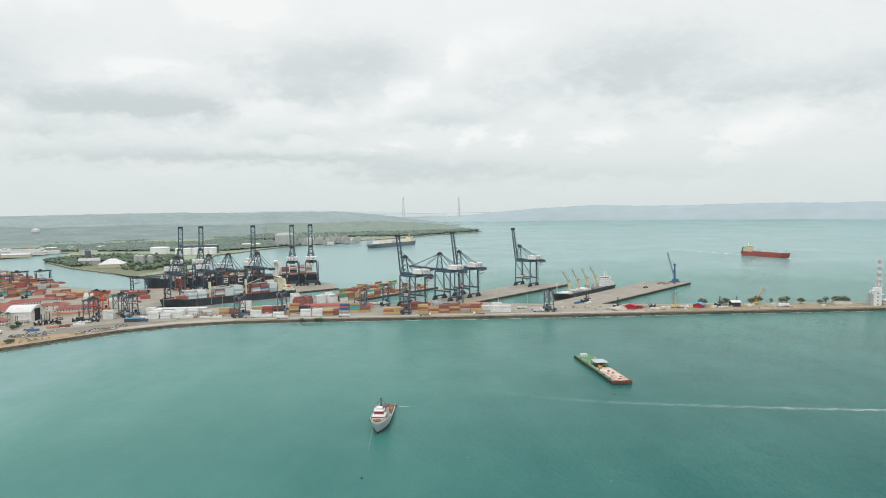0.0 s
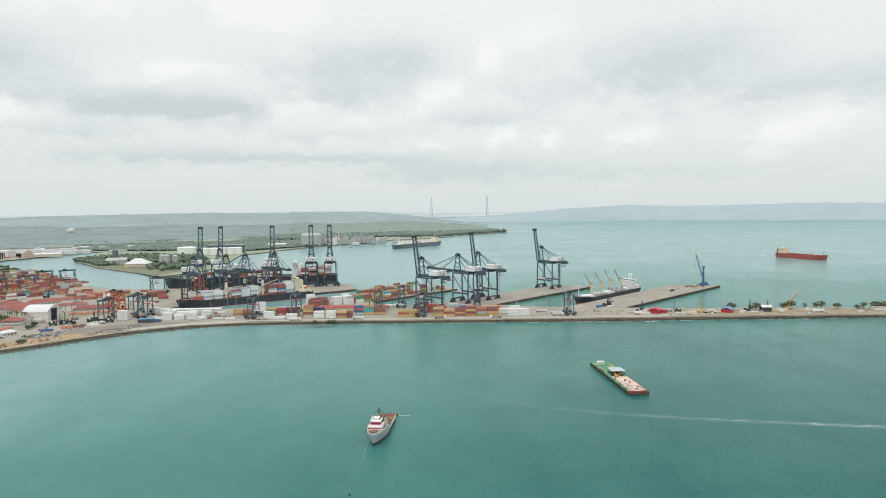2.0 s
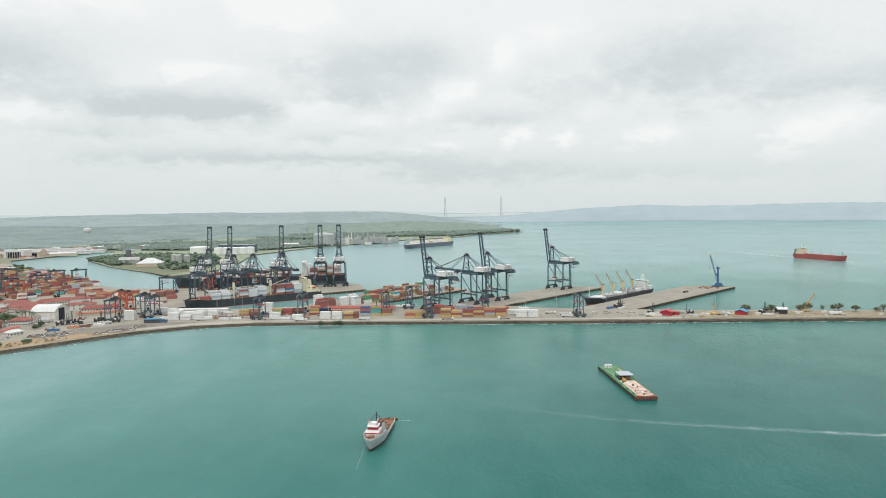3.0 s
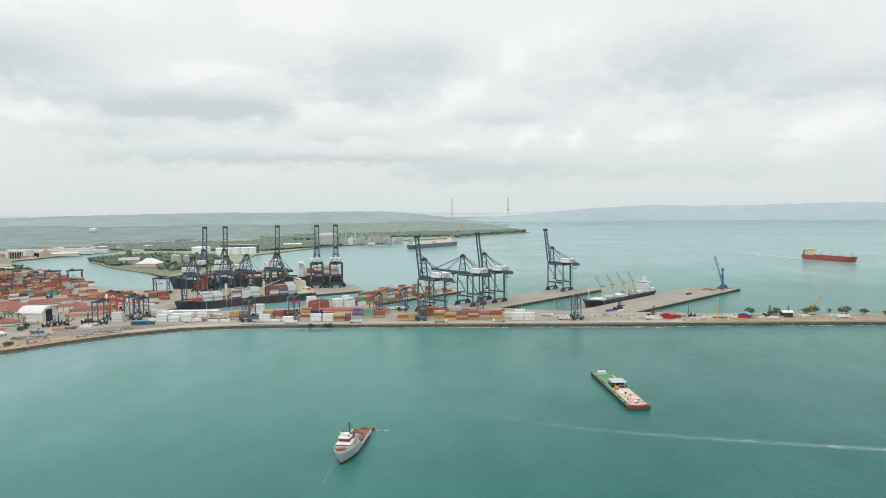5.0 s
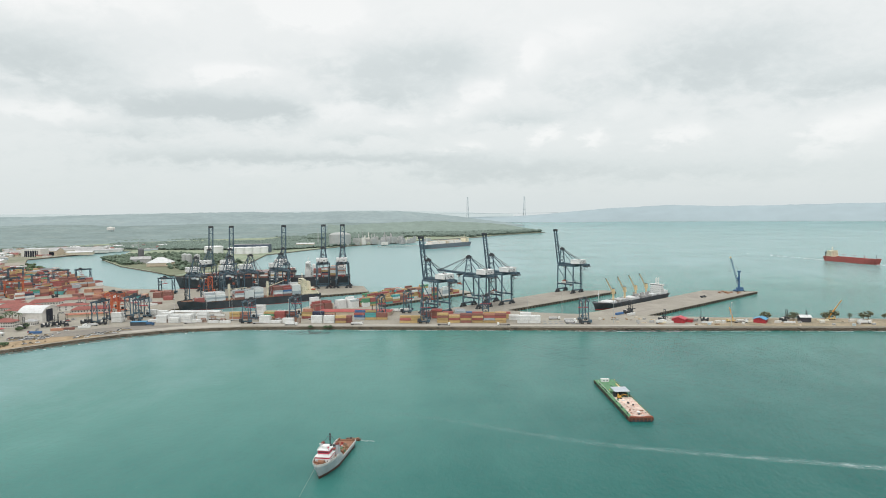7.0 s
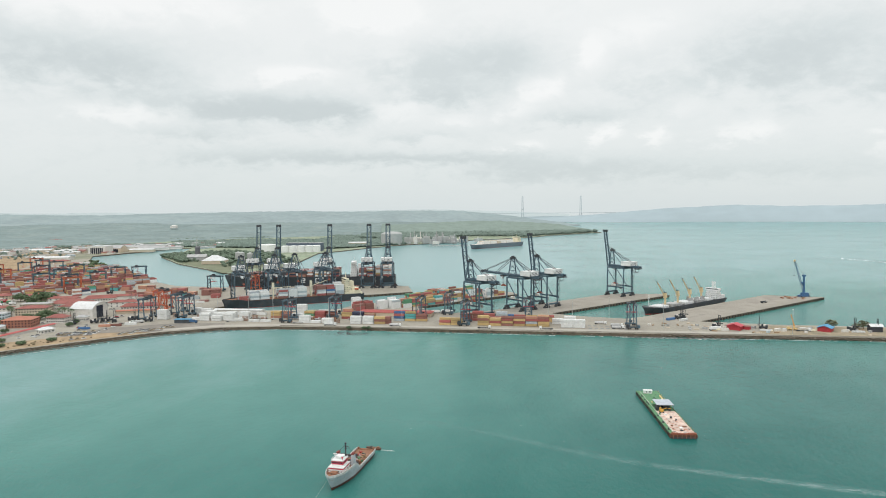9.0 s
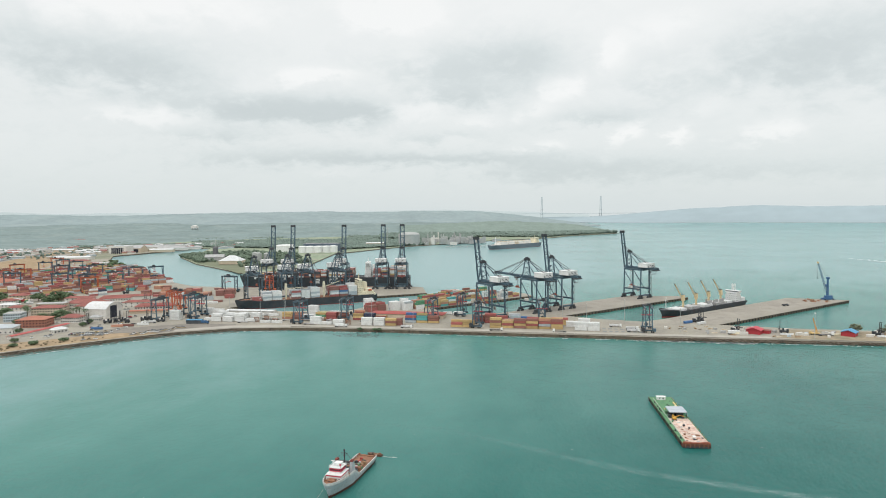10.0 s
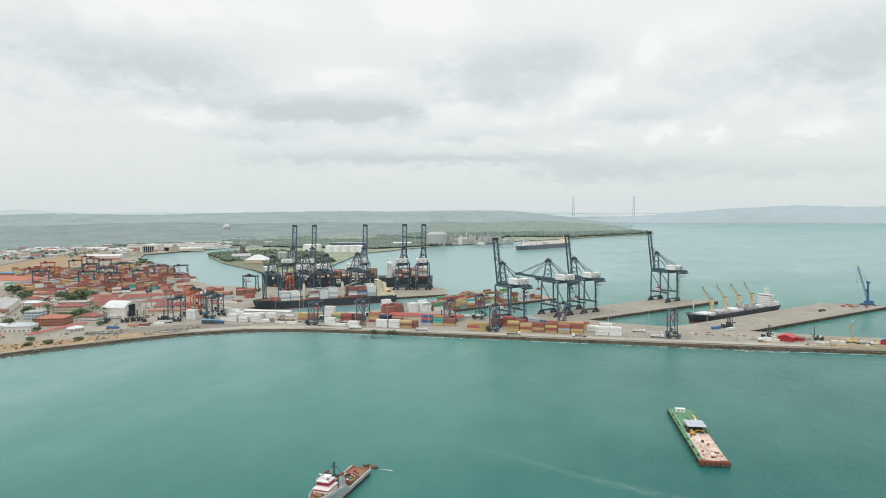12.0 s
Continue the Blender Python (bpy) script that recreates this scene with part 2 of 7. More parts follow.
DECK_GREEN = mat("green_deck_paint", (0.10, 0.25, 0.13), 0.8, 0, 0.3, 0.3, 1.5, stain=(0.26, 0.25, 0.17), stain_amount=0.55)
DECK_PINK = mat("worn_pink_deck", (0.61, 0.48, 0.41), 0.8, 0, 0.35, 0.13, 0.9, stain=(0.42, 0.15, 0.09), stain_amount=0.9)
CONCRETE = mat("worn_concrete", (0.325, 0.30, 0.26), 0.9, 0, 0.15, 0.03, 0.6, 0.05, stain=(0.24, 0.22, 0.20), stain_amount=0.6, spec=0.1)
YARD = mat("yard_paving", (0.335, 0.312, 0.264), 0.9, 0, 0.16, 0.02, 0.4, 0.03, stain=(0.26, 0.24, 0.22), stain_amount=0.6, spec=0.1)
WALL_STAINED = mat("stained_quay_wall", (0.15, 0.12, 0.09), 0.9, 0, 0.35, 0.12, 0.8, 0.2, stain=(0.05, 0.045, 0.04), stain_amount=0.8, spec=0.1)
ROCK = mat("shore_rock", (0.19, 0.16, 0.13), 0.95, 0, 0.2, 0.2, 1.5, 0.1, island=0.28, spec=0.1)
SAND = mat("bare_tan_earth", (0.37, 0.28, 0.185), 0.95, 0, 0.2, 0.04, 0.5, 0.05, stain=(0.23, 0.175, 0.115), stain_amount=0.8, spec=0.05)
GRASS = mat("mown_grass", (0.27, 0.315, 0.23), 0.95, 0, 0.25, 0.01, 0.1, stain=(0.40, 0.38, 0.31), stain_amount=0.7, spec=0.05)
LEAF = mat("leaf_green", (0.10, 0.14, 0.08), 0.9, 0, 0.3, 0.3, 2.0, island=0.45, spec=0.1)
# canopy green carries distance haze in its base colour
WOODS = mat("hazed_woodland_canopy", (0.185, 0.235, 0.205), 0.95, 0, 0.15, 0.008, 0.05, island=0.08, spec=0.05)
BARK = mat("bark", (0.16, 0.12, 0.085), 0.95)
ROOF_RED = mat("red_tin_roof", (0.29, 0.105, 0.09), 0.7, 0, 0.25, 0.12, 0.8, stain=(0.20, 0.085, 0.07), stain_amount=0.6)
ROOF_ORANGE = mat("orange_tin_roof", (0.42, 0.17, 0.115), 0.7, 0, 0.18, 0.12, 0.8)
ROOF_GREY = mat("grey_tin_roof", (0.42, 0.42, 0.42), 0.6, 0, 0.2, 0.1, 0.8, stain=(0.30, 0.27, 0.24), stain_amount=0.6)
ROOF_WHITE = mat("white_tin_roof", (0.66, 0.67, 0.67), 0.6, 0, 0.12, 0.1, 0.8, stain=(0.45, 0.42, 0.38), stain_amount=0.4)
ROOF_BLUE = mat("blue_tin_roof", (0.10, 0.30, 0.48), 0.6, 0, 0.15)
WALL_WHITE = mat("white_plaster", (0.68, 0.66, 0.62), 0.85, 0, 0.1, 0.2, stain=(0.45, 0.42, 0.37), stain_amount=0.4)
WALL_BEIGE = mat("beige_plaster", (0.58, 0.49, 0.38), 0.85, 0, 0.1, 0.2)
WALL_BRICK = mat("orange_plaster", (0.36, 0.155, 0.11), 0.85, 0, 0.15, 0.2)
WALL_BLUE = mat("pale_blue_plaster", (0.50, 0.58, 0.62), 0.85, 0, 0.1, 0.2)
GLASS = mat("dark_window_glass", (0.03, 0.04, 0.05), 0.15, 0, 0.2, spec=0.5)
BLUE = mat("blue_machine_paint", (0.06, 0.14, 0.27), 0.5, 0, 0.15)
TYRE = mat("tyre_rubber", (0.04, 0.04, 0.042), 0.9)
FOAM = mat("sea_foam", (0.75, 0.80, 0.79), 0.9, 0, 0.1, 0.3)
SILO = mat("grey_concrete_silo", (0.42, 0.43, 0.42), 0.85, 0, 0.1, 0.1)

# ---- building blocks ----


class Solid:
    """Gathers boxes, beams, tubes and prisms into one mesh."""

    def __init__(self):
        self.v, self.f = [], []

    def add(self, v, f):
        n = len(self.v)
        self.v += v
        self.f += [[i + n for i in q] for q in f]
        return self

    def box(self, cx, cy, z0, sx, sy, sz, turn=0.0, top=1.0):
        c, s = math.cos(radians(turn)), math.sin(radians(turn))
        v = []
        for z, k in ((z0, 1.0), (z0 + sz, top)):
            for x, y in ((-1, -1), (1, -1), (1, 1), (-1, 1)):
                a, b = x * sx / 2 * k, y * sy / 2 * k
                v.append((cx + a * c - b * s, cy + a * s + b * c, z))
        return self.add(v, [[3, 2, 1, 0], [4, 5, 6, 7], [0, 1, 5, 4], [1, 2, 6, 5], [2, 3, 7, 6], [3, 0, 4, 7]])

    def beam(self, p, q, w, h=None):
        p, q = Vector(p), Vector(q)
        d = (q - p).normalized()
        side = d.cross(Vector((0, 0, 1)))
        side = side.normalized() if side.length > 1e-3 else Vector((1, 0, 0))
        up = side.cross(d).normalized()
        a, b = side * w / 2, up * (h or w) / 2
        v = [tuple(o + x * a + y * b) for o in (p, q) for x, y in ((-1, -1), (1, -1), (1, 1), (-1, 1))]
        return self.add(v, [[0, 1, 2, 3], [7, 6, 5, 4], [4, 5, 1, 0], [5, 6, 2, 1], [6, 7, 3, 2], [7, 4, 0, 3]])

    def tube(self, p, q, r, r2=None, n=10):
        p, q = Vector(p), Vector(q)
        d = (q - p).normalized()
        a = d.cross(Vector((0, 0, 1)))
        a = a.normalized() if a.length > 1e-3 else Vector((1, 0, 0))
        b = d.cross(a)
        r2 = r if r2 is None else r2
        v = [tuple(o + (a * math.cos(2 * math.pi * i / n) + b * math.sin(2 * math.pi * i / n)) * k) for o, k in ((p, r), (q, r2)) for i in range(n)]
        return self.add(v, [[i, (i + 1) % n, n + (i + 1) % n, n + i] for i in range(n)] + [list(range(n))[::-1], list(range(n, 2 * n))])

    def prism(self, poly, z0, z1, shrink=None):
        n = len(poly)
        top = shrink or poly
        v = [(x, y, z0) for x, y in poly] + [(x, y, z1) for x, y in top]
        return self.add(v, [[i, (i + 1) % n, n + (i + 1) % n, n + i] for i in range(n)] + [list(range(n))[::-1], list(range(n, 2 * n))])

    def rings(self, rings, close=True):
        """Skins over rings of equal length, bottom to top."""
        n = len(rings[0])
        v = [tuple(p) for r in rings for p in r]
        f = [[k * n + i, k * n + (i + 1) % n, (k + 1) * n + (i + 1) % n, (k + 1) * n + i] for k in range(len(rings) - 1) for i in range(n)]
        if close:
            f += [list(range(n))[::-1], list(range((len(rings) - 1) * n, len(rings) * n))]
        return self.add(v, f)

    def mesh(self, name, material, smooth=False):
        me = bpy.data.meshes.new(name)
        me.from_pydata(self.v, [], self.f)
        if smooth:
            me.polygons.foreach_set("use_smooth", [True] * len(me.polygons))
        me.materials.append(material)
        me.update()
        return me


def part(name, shape, material, parent, label="", smooth=False, kind=""):
    ob = new(name, shape if isinstance(shape, bpy.types.Mesh) else shape.mesh(name, material, smooth))
    ob.parent = parent
    if label:
        ob["label"] = label
    if kind:
        ob["kind"] = kind
    return ob


def thing(name, label, category, m=None, group="", kind=""):
    ob = new(name)
    ob.empty_display_size = 1.0
    if m is not None:
        ob.matrix_basis = m
    return tagged(ob, label, category, group, kind)


def single(name, shape, material, label, category, m=None, group="", kind="", smooth=False):
    ob = new(name, shape if isinstance(shape, bpy.types.Mesh) else shape.mesh(name, material, smooth))
    if m is not None:
        ob.matrix_basis = m
    return tagged(ob, label, category, group, kind)


def at(x, y, turn=0.0, z=3.0):
    return pose(x, y, z, 0, 0, turn)


def uv(u, v):
    """A place on the finger piers: u along them, v across."""
    c, s = math.cos(radians(47)), math.sin(radians(47))
    return u * c - v * s, u * s + v * c


HOME = (30.0, 50.0)


def far_rise(x, y):
    """Far ground bent upward to fit the camera's view, closing the bay's horizon."""
    r = math.hypot(x - HOME[0], y - HOME[1])
    return 48.0 * max(0.0, (r - 2600.0) / 2300.0) ** 2


# ---- water, land ----


def polar(az, r):
    return HOME[0] + r * math.sin(radians(az)), HOME[1] + r * math.cos(radians(az))


def water_sheet():
    s = Solid()
    radii = [0, 60, 150, 300, 500, 800, 1200, 1700, 2200, 2600] + [2600 + 2330 * k / 14 for k in range(1, 15)]
    n = 96
    v, f = [], []
    for r in radii:
        for i in range(n):
            x, y = polar(360 * i / n, r)
            v.append((x, y, far_rise(x, y)))
    for k in range(len(radii) - 1):
        for i in range(n):
            f.append([k * n + (i + 1) % n, k * n + i, (k + 1) * n + i, (k + 1) * n + (i + 1) % n])
    s.add(v, f)
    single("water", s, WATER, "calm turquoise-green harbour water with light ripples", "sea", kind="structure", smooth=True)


water_sheet()


def ground_piece(name, poly, z, material, label, category, wall=None, drop=6.0):
    """A flat piece of ground with a wall down into the water."""
    bm = bmesh.new()
    dense = []
    for (x0, y0), (x1, y1) in zip(poly, poly[1:] + poly[:1]):
        k = max(1, int(math.hypot(x1 - x0, y1 - y0) / 120))
        dense += [(x0 + (x1 - x0) * i / k, y0 + (y1 - y0) * i / k) for i in range(k)]
    top = [bm.verts.new((x, y, z + far_rise(x, y))) for x, y in dense]
    edges = [bm.edges.new((a, b)) for a, b in zip(top, top[1:] + top[:1])]
    bmesh.ops.triangle_fill(bm, edges=edges, use_beauty=True)
    for q in bm.faces:
        if q.normal.z < 0:
            q.normal_flip()
    low = [bm.verts.new((x, y, z - drop + far_rise(x, y))) for x, y in dense]
    n = len(dense)
    for i in range(n):
        bm.faces.new((top[i], top[(i + 1) % n], low[(i + 1) % n], low[i])).material_index = 1
    bmesh.ops.recalc_face_normals(bm, faces=[q for q in bm.faces if q.material_index == 1])
    me = bpy.data.meshes.new(name)
    bm.to_mesh(me)
    bm.free()
    me.materials.append(material)
    me.materials.append(wall or material)
    ob = new(name, me)
    return tagged(ob, label, category, kind="structure")


PORT = [(1400, 764), (556, 765), (300, 764), (150, 762), (0, 763), (-140, 764), (-230, 761), (-290, 748), (-342, 717), (-376, 681), (-405, 647), (-428, 620), (-450, 590),
        (-560, 420), (-700, 200), (-1100, -300), (-2300, -600), (-2550, 300), (-2450, 1200), (-2100, 1900), (-1500, 2150), (-1190, 2060), (-1205, 1850), (-1222, 1760), (-1137, 1640),
        (-1000, 1490), (-921, 1392), (-779, 1231), (-696, 1203), (-563, 1105), (-472, 1092), (-420, 1104), (-300, 1122), (-204, 1139), (-166, 1134), (-143, 1061),
        (-349, 918), (-372, 882), (-300, 866), (-205, 884), uv(545, 769), uv(770, 769), uv(788, 728), uv(780, 703), uv(600, 700), (-84, 884), (-52, 872), uv(640, 616),
        uv(884, 616), uv(909, 590), uv(931, 570), uv(931, 551), uv(688, 551), (100, 862), (150, 850), uv(752, 466), uv(1026, 463), uv(1064, 399), uv(770, 406), (300, 828), (420, 824), (556, 812), (900, 806), (1400, 806)]
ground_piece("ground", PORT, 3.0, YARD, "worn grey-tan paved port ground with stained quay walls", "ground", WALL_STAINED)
MAIN = [(-572, 1312), (-690, 1420), (-819, 1534), (-984, 1728), (-1010, 1850), (-1080, 2010), (-1120, 2110), (-1500, 2200), (-2200, 2000), (-2600, 2400), (-1800, 3050), (-900, 3150), (-300, 3180),
        (80, 3290), (225, 3330), (300, 3262), (190, 3150), (60, 3010), (-5, 2870), (-120, 2740), (-233, 2640), (-323, 2470), (-470, 2264), (-540, 2080), (-560, 1999), (-600, 1900), (-560, 1700), (-520, 1500), (-530, 1390)]
ground_piece("ground_mainland", MAIN, 2.5, GRASS, "flat green and tan grassland across the harbour", "ground", ROCK)


def far_land(name, az0, az1, shore, depth, height, material, label, seed, step=0.35, rows=7, canopy=0.0):
    """A stretch of far low hills: from its shore line back, rising unevenly; canopy is the relief of its treetops."""
    s = Solid()
    n = int((az1 - az0) / step)
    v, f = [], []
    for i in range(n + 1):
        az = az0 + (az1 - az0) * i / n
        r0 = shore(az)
        for k in range(rows):
            q = k / (rows - 1)
            r = r0 + (depth(az) if callable(depth) else depth) * q ** 0.9
            x, y = polar(az, min(r, 4930))
            h = height(az) * q ** 0.7
            h *= 0.92 + 0.20 * noise.noise((az * 0.16 + seed, q * 2.4, 0)) + 0.04 * noise.noise((az * 1.7, q * 5.4, seed))
            if canopy:
                wood = noise.noise((az * 0.22, q * 5.0, seed + 3)) + 0.5 * noise.noise((az * 0.9, q * 16.0, seed + 5))
                h += canopy * max(0.0, min(1.0, 0.5 + 2.2 * wood)) * (0.8 + 0.25 * noise.noise((x * 0.03, y * 0.03, seed)) + 0.6 * noise.noise((x * 0.11, y * 0.11, seed)))
            v.append((x, y, far_rise(x, y) + (1.5 if k == 0 else 4.0 + max(0.0, h))))
    for i in range(n):
        for k in range(rows - 1):
            a = i * rows + k
            f.append([a, a + rows, a + rows + 1, a + 1])
    s.add(v, f)
    return single(name, s, material, label, "hills", kind="structure", smooth=True)


def lerp_table(table):
    def get(a):
        if a <= table[0][0]:
            return table[0][1]
        for (a0, v0), (a1, v1) in zip(table, table[1:]):
            if a <= a1:
                return v0 + (v1 - v0) * (a - a0) / (a1 - a0)
        return table[-1][1]
    return get


# distance haze is mixed into these base colours, more for each farther layer
HILL_NEAR = mat("hazed_wooded_plain", (0.228, 0.284, 0.28), 1.0, 0, 0.15, 0.006, 0.05, stain=(0.31, 0.355, 0.335), stain_amount=0.45, spec=0.0)
HILL_MID = mat("hazed_wooded_ridge", (0.282, 0.34, 0.347), 1.0, 0, 0.10, 0.004, 0.03, stain=(0.335, 0.39, 0.39), stain_amount=0.6, spec=0.0)
HILL_FAR = mat("hazed_far_hills", (0.355, 0.427, 0.458), 1.0, 0, 0.06, 0.0015, 0.01, spec=0.0)
HILL_WEST = mat("hazed_western_hills", (0.44, 0.497, 0.505), 1.0, 0, 0.04, 0.0015, 0.01, spec=0.0)
PLAIN_SHORE = lerp_table([(-75, 2300), (-50, 2450), (-30, 2900), (-8, 3150), (-4, 3700), (0, 4250), (2.4, 4700)])
PLAIN_HEIGHT = lerp_table([(-75, 40), (-30, 36), (-10, 28), (-2, 12), (2.4, 2)])
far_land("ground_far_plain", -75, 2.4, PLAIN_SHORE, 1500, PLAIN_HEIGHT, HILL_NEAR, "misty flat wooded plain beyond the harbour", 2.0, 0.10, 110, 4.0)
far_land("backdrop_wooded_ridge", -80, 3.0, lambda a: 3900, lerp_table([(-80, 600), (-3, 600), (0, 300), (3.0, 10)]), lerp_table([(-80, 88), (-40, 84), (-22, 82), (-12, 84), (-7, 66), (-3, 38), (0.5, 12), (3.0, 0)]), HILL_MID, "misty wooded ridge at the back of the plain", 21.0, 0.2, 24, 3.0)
# leaf green greyed with haze; ridge height shaped to fit the camera's view
HEAD_WOODS = mat("hazed_headland_woods", (0.23, 0.285, 0.255), 1.0, 0, 0.14, 0.02, 0.1, spec=0.0)
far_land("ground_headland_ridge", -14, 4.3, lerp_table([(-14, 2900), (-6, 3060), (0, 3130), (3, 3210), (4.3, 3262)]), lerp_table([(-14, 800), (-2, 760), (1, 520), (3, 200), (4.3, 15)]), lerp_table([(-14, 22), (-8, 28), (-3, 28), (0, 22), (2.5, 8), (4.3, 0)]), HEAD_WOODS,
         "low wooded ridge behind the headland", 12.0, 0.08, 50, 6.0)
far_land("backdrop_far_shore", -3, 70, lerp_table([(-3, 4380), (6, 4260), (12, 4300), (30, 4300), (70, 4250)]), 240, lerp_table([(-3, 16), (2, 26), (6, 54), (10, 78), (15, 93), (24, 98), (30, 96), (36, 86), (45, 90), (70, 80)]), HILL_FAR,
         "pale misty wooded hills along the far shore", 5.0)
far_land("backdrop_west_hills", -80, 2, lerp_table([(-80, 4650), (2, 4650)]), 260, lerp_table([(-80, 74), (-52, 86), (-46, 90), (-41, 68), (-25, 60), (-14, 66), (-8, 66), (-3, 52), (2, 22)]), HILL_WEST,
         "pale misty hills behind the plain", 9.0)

# ---- ship-to-shore cranes ----


def sts_crane(raised, label, m, group, house_mat=WHITE, length=50.0):
    """A quay crane: u (local x) along the rails, boom towards +y. Rails at y = -14 and y = +14."""
    c = thing("quay_crane", label, "quay crane", m, group)
    W, G, H = 10.0, 14.0, 40.0
    for x in (-W, W):
        for y in (-G, G):
            leg = part("leg", Solid().beam((x, y, 3.4), (x * 0.92, y, H), 1.35, 1.35), NAVY, c)
            part("equaliser_beam", Solid().box(x, y, 2.2, 9.5, 1.5, 1.5, 0, 0.7), DARK, leg)
            for q in (-3.2, 3.2):
                part("bogie", Solid().rings([[(x + q + a, y + b, z) for a, b in ((-w, -h), (w, -h), (w, h), (-w, h))] for z, w, h in ((0.0, 2.0, 0.55), (0.6, 2.3, 0.85), (1.5, 2.3, 0.85), (2.3, 1.2, 0.6))]), DARK, leg)
            part("base_platform", Solid().box(x, y, 3.7, 5.0, 2.6, 1.4), DARK, leg)
    for y in (-G, G):
        part("sill_beam", Solid().beam((-W, y, 4.6), (W, y, 4.6), 1.5, 2.0), NAVY, c)
        part("cross_beam", Solid().beam((-W * 0.92, y, H), (W * 0.92, y, H), 1.6, 2.2), NAVY, c)
    for x in (-W, W):
        k = x * 0.97
        part("portal_beam", Solid().beam((k, -G, 13), (k, G, 13), 1.3, 1.9), NAVY, c)
        part("top_beam", Solid().beam((x * 0.92, -G, H), (x * 0.92, G, H), 1.3, 1.8), NAVY, c)
        part("brace", Solid().beam((k, G, H - 2), (k, -G + 9, 14), 0.8, 0.8), NAVY, c)
        rail = Solid().box(k * 1.1, 0, 14.2, 1.1, 27, 0.15)
        for y in range(-13, 14, 3):
            rail.beam((k * 1.15, y, 14.2), (k * 1.15, y, 15.4), 0.1)
        part("portal_walkway", rail.beam((k * 1.15, -13, 15.4), (k * 1.15, 13, 15.4), 0.12), SILO, c, "pale grey walkway with railing", kind="stuff")
    reel = part("cable_reel", Solid().tube((W * 1.02 + 0.8, 6, 9.2), (W * 1.02 + 1.6, 6, 9.2), 2.4, n=18), SILO, c, "pale round cable reel")
    part("hub", Solid().tube((W * 1.02 + 0.6, 6, 9.2), (W * 1.02 + 1.8, 6, 9.2), 0.7, n=10), DARK, reel)
    part("electric_house", Solid().box(-W * 0.97, 3, 14.3, 2.4, 6.0, 2.6), WALL_WHITE, c, "pale electric house on the portal")
    for x in (-3.2, 3.2):
        part("girder", Solid().beam((x, -G - 20, H + 2.2), (x, G + 5, H + 2.2), 1.3, 2.6), NAVY, c)
    tie = Solid()
    for y in range(-32, 19, 7):
        tie.beam((-3.2, y, H + 2.2), (3.2, y, H + 2.2), 0.6)
    tie.box(0, -G - 17, H - 0.6, 10, 7, 1.0).box(5.4, -8, H + 0.6, 1.4, 50, 0.25).box(-5.4, -8, H + 0.6, 1.4, 50, 0.25)
    for y in range(-32, 17, 3):
        tie.beam((5.9, y, H + 0.6), (5.9, y, H + 1.9), 0.12).beam((-5.9, y, H + 0.6), (-5.9, y, H + 1.9), 0.12)
    tie.beam((5.9, -33, H + 1.9), (5.9, 16, H + 1.9), 0.14).beam((-5.9, -33, H + 1.9), (-5.9, 16, H + 1.9), 0.14)
    part("walkway", tie, DARK, c, kind="stuff")
    cage = Solid().box(0, -G - 13, H - 5.4, 6.5, 5.0, 0.3).box(0, -G - 15.5, H - 4.2, 6.5, 0.12, 0.12).box(0, -G - 10.5, H - 4.2, 6.5, 0.12, 0.12)
    for x in (-3.2, 3.2):
        for y in (-15.5, -10.5):
            cage.beam((x, -G + y, H - 5.4), (x, -G + y, H + 1), 0.22)
    part("service_platform", cage, DARK, c, kind="stuff")
    bare = Solid().box(0, -16, H + 3.6, 17, 15, 5.4, 0, 0.985).box(0, -16, H + 9.0, 17.4, 15.4, 0.3)
    house = part("machinery_house", bare, house_mat, c, "white machinery house")
    for q in range(-3, 4):
        part("wall_rib", Solid().box(q * 2.6, -23.45, H + 3.8, 0.22, 0.22, 5.0), SILO, house)
    for q in range(-2, 3):
        part("wall_rib", Solid().box(8.45, -16 + q * 3.0, H + 3.8, 0.22, 0.22, 5.0), SILO, house)
    part("roof_vent", Solid().box(-3, -20, H + 9.3, 2.2, 2.2, 1.0), ROOF_GREY, house)
    part("roof_vent", Solid().box(3.4, -12, H + 9.3, 2.2, 2.2, 1.0), ROOF_GREY, house)
    part("service_door", Solid().box(-5.2, -23.55, H + 3.7, 1.2, 0.12, 2.2), DARK, house)
    part("louvre", Solid().box(4.0, -23.55, H + 5.6, 1.8, 0.12, 1.2), DARK, house)
    # A-frame over the waterside legs
    apex = H + 24.0
    for x in (-1, 1):
        part("mast_leg", Solid().beam((x * 7.0, G, H + 1), (x * 2.6, G - 1, apex), 1.1), NAVY, c)
        part("mast_stay", Solid().beam((x * 2.6, G - 1, apex), (x * 5.5, -G + 3, H + 2), 0.7), NAVY, c)
    part("mast_head", Solid().box(0, G - 1, apex - 0.8, 7.5, 3.2, 2.0).box(0, G - 1, apex + 1.2, 3.5, 2, 1.4).box(0, G - 3, apex - 1.2, 9.0, 0.3, 0.3).beam((-4.4, G - 3, apex - 1), (-4.4, G - 3, apex + 1), 0.15).beam((4.4, G - 3, apex - 1), (4.4, G - 3, apex + 1), 0.15), DARK, c)
    lat = Solid()
    for k in (0.3, 0.55, 0.78):
        x = 7.0 + (2.6 - 7.0) * k
        lat.beam((-x, G - k, H + 1 + 23 * k), (x, G - k, H + 1 + 23 * k), 0.6)
    for k0, k1 in ((0.0, 0.3), (0.3, 0.55)):
        x0, x1 = 7.0 - 4.4 * k0, 7.0 - 4.4 * k1
